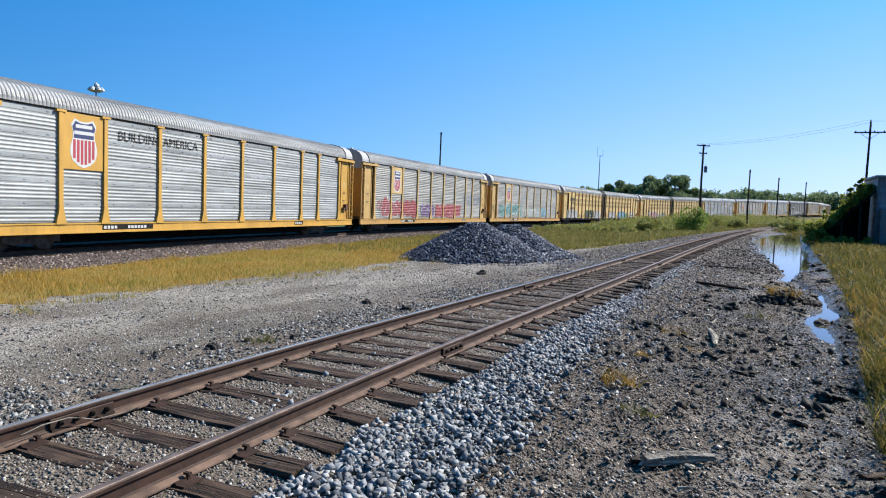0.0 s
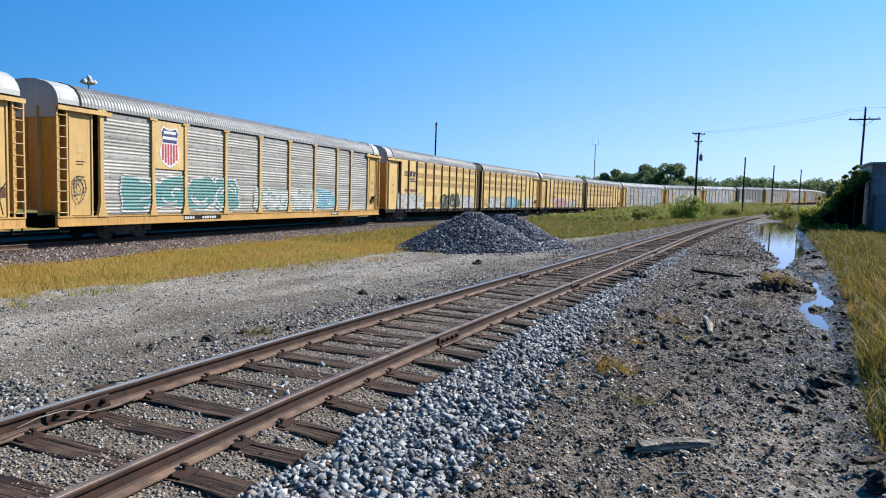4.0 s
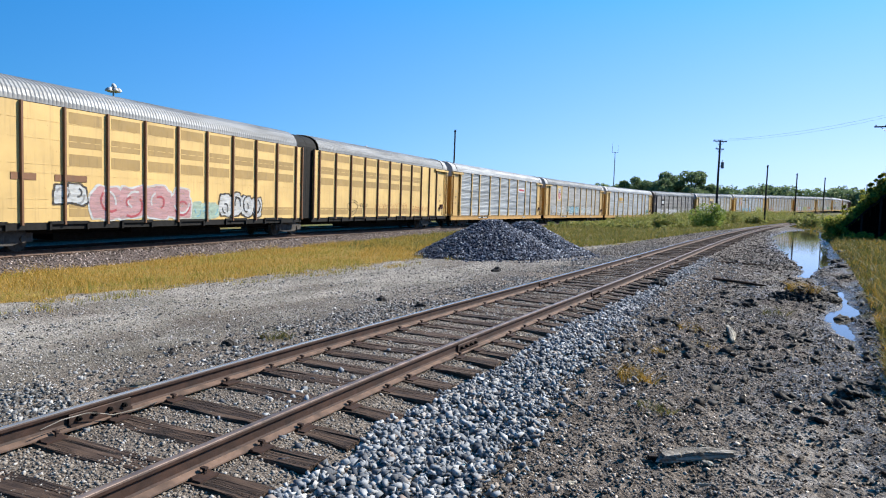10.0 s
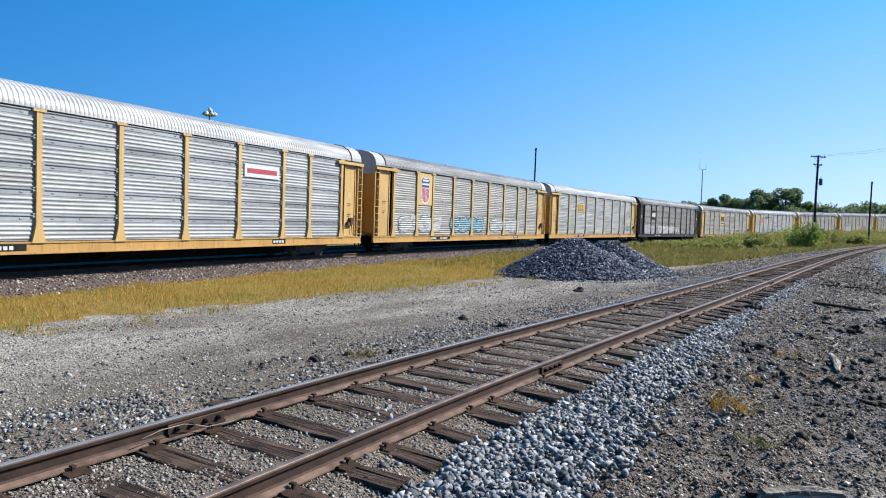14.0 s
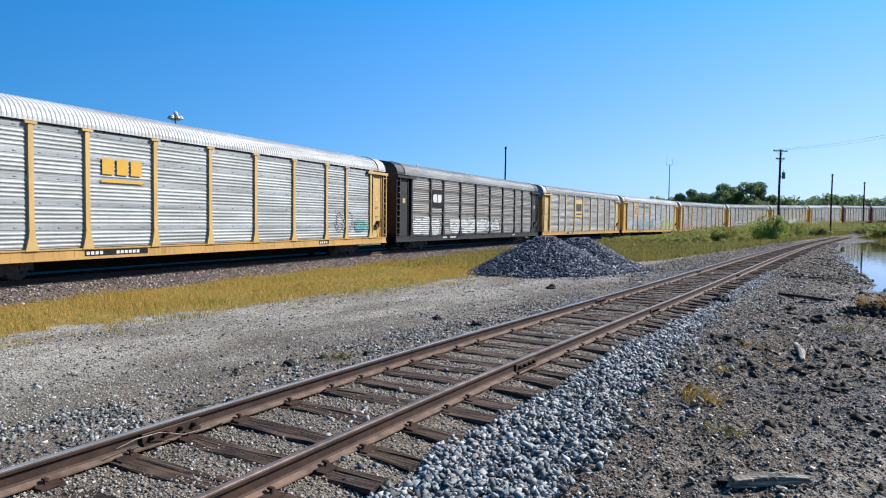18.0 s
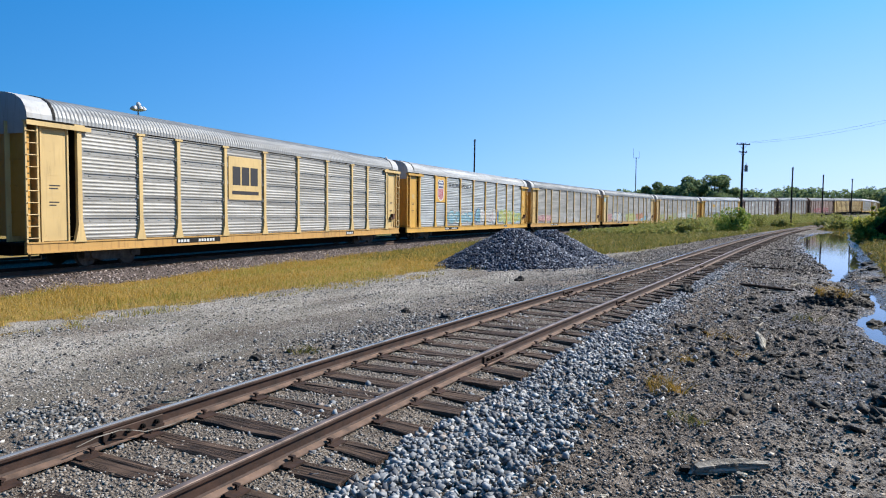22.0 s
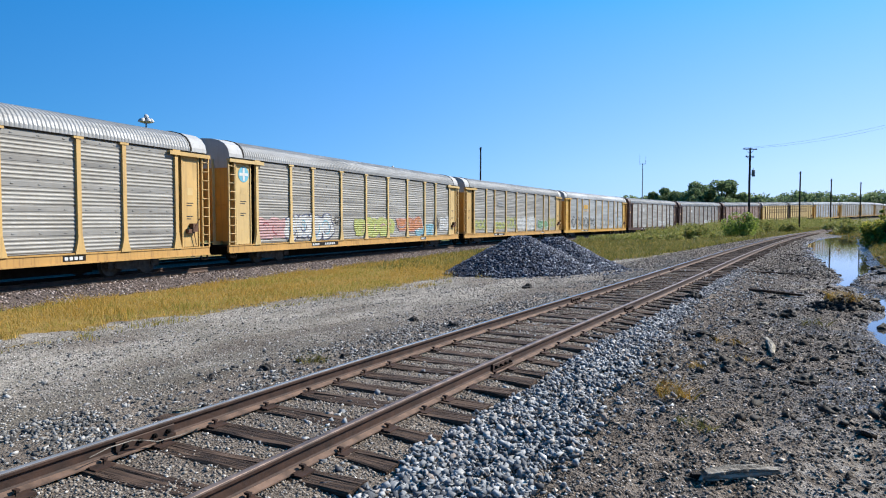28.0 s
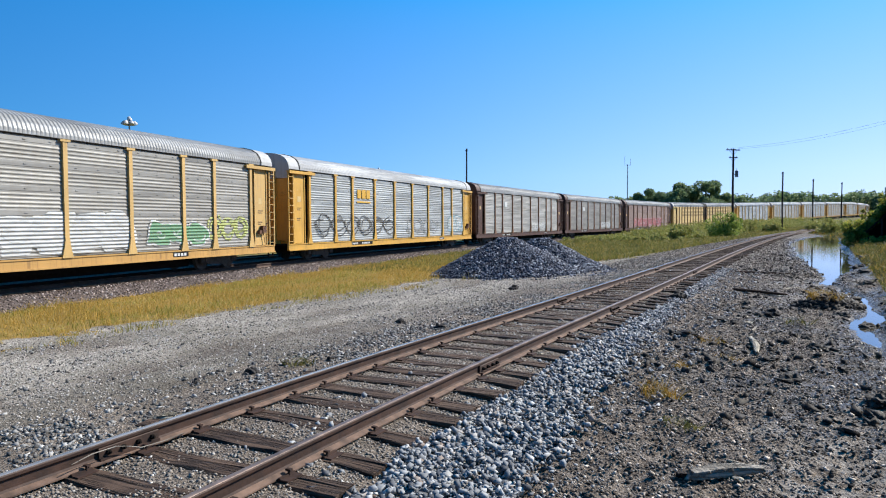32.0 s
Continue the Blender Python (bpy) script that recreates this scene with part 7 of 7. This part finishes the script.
# ---------------------------------------------------------------- trees, bushes, weeds
def leaf_cloud(centres, radii, count, size, seed, flat=0.8):
    """Small crossed leaf sprays gathered on uneven clumps; verts and faces."""
    r = np.random.default_rng(seed)
    k = r.integers(0, len(centres), count)
    d = r.normal(size=(count, 3))
    d /= np.linalg.norm(d, axis=1)[:, None]
    rad = radii[k] * (0.55 + 0.5 * r.random(count)) ** 0.8
    p = centres[k] + d * rad[:, None] * np.array([1, 1, flat])
    rot = turns(count, r)
    s = size * (0.6 + 0.8 * r.random(count))
    quad = np.array([(-0.5, -0.18, 0), (0.0, -0.34, 0.06), (0.5, 0.0, 0), (0.0, 0.34, 0.06)])
    v = np.einsum("nij,kj->nki", rot, quad) * s[:, None, None] + p[:, None, :]
    f = np.arange(count * 4).reshape(count, 4)
    return v.reshape(-1, 3), f


def tree(name, x, y, ht, wide, seed, leaves, size, label, category="tree", group="", mat=None, low=0.25):
    r = random.Random(seed)
    t = thing(name, label, category, group, m=pose(x, y, -0.7 if y > 150 else z_at(x, y) - 0.05))
    b = Build()
    b.tube((0, 0, -0.3), (0.1, 0, ht * 0.3), 0.035 * ht * 0.7, 0.026 * ht * 0.7, 9)
    b.tube((0.1, 0, ht * 0.3), (-0.1, 0.1, ht * 0.72), 0.026 * ht * 0.7, 0.01 * ht, 8)
    part("trunk", b.mesh("trunk"), M_BARK, t)
    cs, rs = [], []
    for i in range(16):
        a, h = r.uniform(0, 6.283), ht * r.uniform(low + 0.12, 0.88)
        q = wide / 2 * r.uniform(0.25, 0.78) * (1.1 - 0.65 * max(0, h / ht - 0.45))
        c = (q * math.cos(a), q * math.sin(a), h)
        cs.append(c)
        rs.append(wide * r.uniform(0.15, 0.25))
        if i % 2 == 0:
            part("limb", Build().tube((0, 0, h * 0.55), c, 0.012 * ht, 0.004 * ht, 6).mesh("limb"), M_BARK, t)
    v, f = leaf_cloud(np.array(cs), np.array(rs), leaves, size, seed)
    part("crown", big_mesh("crown", v, f), mat or M_LEAF, t)
    return t


for i, (x, y, h, w) in enumerate([(83.0, 258.0, 15.2, 10.0), (93.0, 254.0, 17.0, 13.0), (100.5, 258.0, 18.0, 13.0), (104.5, 251.0, 18.3, 12.0), (112.5, 256.0, 14.0, 10.0), (88.5, 262.0, 14.0, 11.0), (98.0, 262.0, 15.5, 12.0)]):
    tree("tree", x, y, h + 0.7, w, 600 + i, 9000, 0.62, "dark leafy tree standing beyond the main line", group="trees beyond the train", low=0.1)


def tree_line():
    """The far wood behind the curve."""
    r = np.random.default_rng(641)
    n = 260
    t = np.linspace(0, 1, n)
    x = 112 + 270 * t + r.normal(size=n) * 3
    y = 408 - 135 * t + r.normal(size=n) * 5
    top = 13.2 + 6.0 * fnoise(t * 26, t * 0, 643) + r.normal(size=n) * 0.6
    cs, rs = [], []
    for i in range(n):
        for k in range(4):
            q = 3.0 + 1.3 * r.random()
            cs.append((x[i] + r.normal() * 2.4, y[i] + r.normal() * 2, top[i] * (0.14 + 0.22 * k + 0.08 * r.random())))
            rs.append(q)
    v, f = leaf_cloud(np.array(cs), np.array(rs), 110000, 1.3, 645)
    solid("far_wood", big_mesh("far_wood", v, f), M_LEAF, "dark green wood along the horizon behind the train", "wood", kind="stuff")


tree_line()


def weeds():
    """Waist-high weeds along the inside of the curve."""
    r = np.random.default_rng(651)
    n = 640
    u = 70 + 140 * r.random(n)
    lo = np.interp(u, MAIN_UV[0], MAIN_UV[1]) + 4.0
    hi = np.minimum(np.interp(u, SID_UV[0], SID_UV[1]) - 3.5, lo + 16)
    v = lo + (hi - lo - 3.0) * r.random(n) ** 1.8
    x, y = to_xy(u, v)
    z = ground_z(u, v)
    tall = 0.4 + (0.2 + 1.7 * r.random(n) ** 1.5) * ramp01(u, 86, 122)
    cs = np.stack([x, y, z + tall * 0.5], -1)
    v1, f1 = leaf_cloud(cs, 0.25 + 0.4 * tall, 76000, 0.22, 653, 1.1)
    solid("weed_thicket", big_mesh("weed_thicket", v1, f1), M_OLIVE, "thicket of green weeds between meadow and main line", "weeds", kind="stuff")


weeds()
tree("bush", 38.5, 86.8, 3.7, 4.6, 661, 3800, 0.22, "bright green bush standing in the meadow", "bush", mat=M_WEED, low=-0.1)
for i, (x, y, h, w) in enumerate([(43.5, 97.5, 2.0, 3.0), (47.5, 104.0, 2.1, 3.4), (51.0, 110.0, 2.2, 3.6), (55.0, 117.0, 2.3, 3.4), (33.0, 84.0, 1.7, 2.8), (30.0, 80.0, 1.3, 2.4), (59.0, 123.0, 2.3, 3.4), (63.0, 130.0, 2.4, 3.4)]):
    tree("bush", x, y, h, w, 670 + i, 1500, 0.22, "low green shrub at the edge of the meadow", "bush", "meadow shrubs", M_OLIVE, -0.1)

for i, (u, d, h, w) in enumerate([(112, 5.5, 1.7, 3.2), (120, 3.8, 1.9, 3.4), (128, 5.0, 2.2, 4.0), (136, 2.5, 2.0, 3.6), (124, -3.5, 1.6, 3.0), (132, -5.0, 2.0, 3.4), (146, 0.5, 2.3, 4.2), (142, 6.0, 2.4, 4.4)]):
    x, y = to_xy(u, d + float(np.interp(u, SID_UV[0], SID_UV[1])))
    tree("bush", float(x), float(y), h, w, 690 + i, 1500, 0.24, "low green shrub where the siding fades into weeds", "bush", "shrubs at the end of the siding", M_OLIVE, -0.1)


# ---------------------------------------------------------------- shed with an overgrown lean-to
def shed():
    ang = -29.0
    sh = thing("shed", "grey corrugated metal shed behind the grass bank", "shed", m=pose(36.95, 49.95, 0.25, 0, 0, ang))
    W, DP, H = 9.0, 8.0, 5.3
    b = Build()
    n = 60
    ring = []
    for i in range(n):
        x = W * i / n
        ring += [(x, 0.0), (x + W / n * 0.4, 0.0), (x + W / n * 0.5, -0.05), (x + W / n * 0.9, -0.05)]
    v = [(x, y, z) for z in (-0.6, H) for x, y in ring]
    k = len(ring)
    b.add(v, [(i, i + 1, i + 1 + k, i + k) for i in range(k - 1)])
    part("front_wall", b.mesh("front_wall"), M_SHED, sh)
    part("side_wall", boxes("side_wall", (0.0, 0.1, 0.02, DP, -0.6, H)), M_SHED, sh)
    part("back_wall", boxes("back_wall", (0.12, W, DP - 0.1, DP, -0.6, H)), M_SHED, sh)
    part("end_wall", boxes("end_wall", (W - 0.1, W, 0.02, DP - 0.12, -0.6, H)), M_SHED, sh)
    rf = Build()
    rf.add([(-0.25, -0.3, H - 0.1), (W + 0.2, -0.3, H + 0.1), (W + 0.2, DP + 0.2, H + 0.25), (-0.25, DP + 0.2, H + 0.0), (-0.25, -0.3, H + 0.05), (W + 0.2, -0.3, H + 0.25), (W + 0.2, DP + 0.2, H + 0.4), (-0.25, DP + 0.2, H + 0.15)], [(0, 1, 2, 3), (4, 5, 6, 7), (0, 1, 5, 4), (1, 2, 6, 5), (2, 3, 7, 6), (3, 0, 4, 7)])
    part("roof", rf.mesh("roof"), M_SHED, sh)
    part("corner_trim", boxes("corner_trim", (-0.06, 0.1, -0.09, -0.055, -0.6, H)), M_CERAM, sh)
    wn_ = part("window", boxes("window", (1.9, 3.1, -0.10, -0.055, 2.9, 3.9)), M_CERAM, sh, label="dull grey window panel")
    part("window_pane", boxes("window_pane", (2.0, 3.0, -0.115, -0.102, 3.0, 3.8)), M_BLACK, wn_)
    part("meter_box", boxes("meter_box", (1.1, 1.5, -0.25, -0.055, 1.9, 2.5)), M_LAMP, sh)
    part("low_annex", boxes("low_annex", (0.2, W, -0.9, -0.12, -0.6, 2.75)), M_CERAM, sh, label="low darker grey wall along the shed")
    # lean-to: a sloping roof on posts, open and dark below
    lt = thing("lean_to", "open lean-to roof with a dark space below, overgrown by vines", "lean-to", m=pose(36.8, 49.85, 0.25, 0, 0, ang))
    rf = Build()
    rf.add([(-3.2, -0.1, 0.75), (-0.1, -0.3, 4.05), (-0.1, 4.0, 4.05), (-3.2, 4.0, 0.75), (-3.2, -0.1, 0.87), (-0.1, -0.3, 4.17), (-0.1, 4.0, 4.17), (-3.2, 4.0, 0.87)], [(0, 1, 2, 3), (4, 5, 6, 7), (0, 1, 5, 4), (1, 2, 6, 5), (2, 3, 7, 6), (3, 0, 4, 7)])
    part("roof", rf.mesh("roof"), M_DARK, lt)
    part("back_wall", Build().prism([(-3.1, -0.6), (-3.1, 0.78), (-0.1, 3.98), (-0.1, -0.6)], 2.4, 2.5).mesh("back_wall"), M_DARK, lt)
    for x in (-2.2, -1.0):
        part("post", boxes("post", (x - 0.06, x + 0.06, -0.2, -0.08, -0.6, 0.75 + (x + 3.2) * 1.06)), M_POLE, lt)
    r = np.random.default_rng(701)
    n = 60
    cxx = -3.7 + 3.5 * r.random(n)
    cs = np.stack([cxx, 0.4 + 2.6 * r.random(n), 0.75 + 1.06 * np.maximum(cxx + 3.2, 0) + 0.25 + 0.65 * r.random(n) ** 1.5], -1)
    left = r.random((30, 3)) * np.array([1.3, 2.2, 1.5]) + np.array([-4.5, -0.2, 0.0])
    front = r.random((14, 3)) * np.array([3.6, 0.5, 0.5]) + np.array([-4.0, -0.9, -0.1])
    cs = np.concatenate([cs, left, front])
    v, f = leaf_cloud(cs, 0.22 + 0.26 * r.random(len(cs)), 13000, 0.17, 703)
    vb = thing("vine_bush", "overgrown yellow green vine bush covering the lean-to", "bush", m=pose(36.8, 49.85, 0.25, 0, 0, ang))
    part("foliage", big_mesh("foliage", v, f), M_VINE, vb)
    rr = random.Random(707)
    for i in range(12):
        x = rr.uniform(-3.3, -0.6)
        z = 1.3 + (x + 3.2) * 1.06
        part("sprig", Build().tube((x, 0.6, z - 1.2), (x + rr.uniform(-0.4, 0.3), 0.5, z + rr.uniform(0.8, 1.7)), 0.02, 0.008, 5).mesh("sprig"), M_BARK, vb)
        vv, ff = leaf_cloud(np.array([(x - 0.05, 0.5, z + 0.3), (x - 0.1, 0.5, z + 0.8), (x - 0.12, 0.5, z + 1.25)]), np.array([0.30, 0.22, 0.14]), 110, 0.18, 710 + i)
        part("spray", big_mesh("spray", vv, ff), M_VINE, vb)


M_SHED = galvanised("blue_grey_shed_sheet", (0.48, 0.51, 0.56), 0.3, 0.1)
shed()


# ---------------------------------------------------------------- what moves
TRAVEL_T = [0, 6, 9, 13, 19, 23, 28, 32]
TRAVEL_S = [-42.86, 35.75, 75.26, 128.39, 205.66, 256.87, 320.58, 371.95]
SLOPE = np.gradient(TRAVEL_S, TRAVEL_T)


def travelled(t):
    """Metres that the train has rolled by t, smooth through the known places."""
    i = int(np.clip(np.searchsorted(TRAVEL_T, t) - 1, 0, len(TRAVEL_T) - 2))
    w = TRAVEL_T[i + 1] - TRAVEL_T[i]
    a = (t - TRAVEL_T[i]) / w
    return ((2 * a ** 3 - 3 * a ** 2 + 1) * TRAVEL_S[i] + (a ** 3 - 2 * a ** 2 + a) * w * SLOPE[i]
            + (3 * a ** 2 - 2 * a ** 3) * TRAVEL_S[i + 1] + (a ** 3 - a ** 2) * w * SLOPE[i + 1])


def motions():
    """The train rolls towards the yard, each wagon riding on its two trucks."""
    start = -57.2
    for i, (car, length, reach) in enumerate(CARS):
        mid = start + length / 2
        start += length
        rows = []
        for k in range(65):
            t = k * 0.5
            s = mid - travelled(t)
            x0, y0, h0 = on(MAIN, s - reach)
            x1, y1, h1 = on(MAIN, s + reach)
            z0, z1 = rise(to_uv(x0, y0)[0]), rise(to_uv(x1, y1)[0])
            rows.append((t, pose((x0 + x1) / 2, (y0 + y1) / 2, MAIN_Z + (z0 + z1) / 2, 0, -math.degrees(math.atan2(z1 - z0, 2 * reach)), math.degrees(math.atan2(y1 - y0, x1 - x0)))))
        walk(car, rows)
    # the wheels turn as they roll; leading and trailing axles share one motion each
    first = {}
    for wheelset in WHEELS:
        x, y, zc = wheelset.matrix_basis.translation
        key = round(x, 2)
        if key not in first:
            walk(wheelset, [(k / FPS, pose(x, y, zc, 0, -math.degrees(travelled(k / FPS) / 0.42) % 360.0, 0)) for k in range(32 * FPS + 1)])
            first[key] = wheelset
        else:
            wheelset.rotation_mode = "QUATERNION"
            wheelset.animation_data_create()
            wheelset.animation_data.action = first[key].animation_data.action
            wheelset.animation_data.action_slot = first[key].animation_data.action_slot


motions()
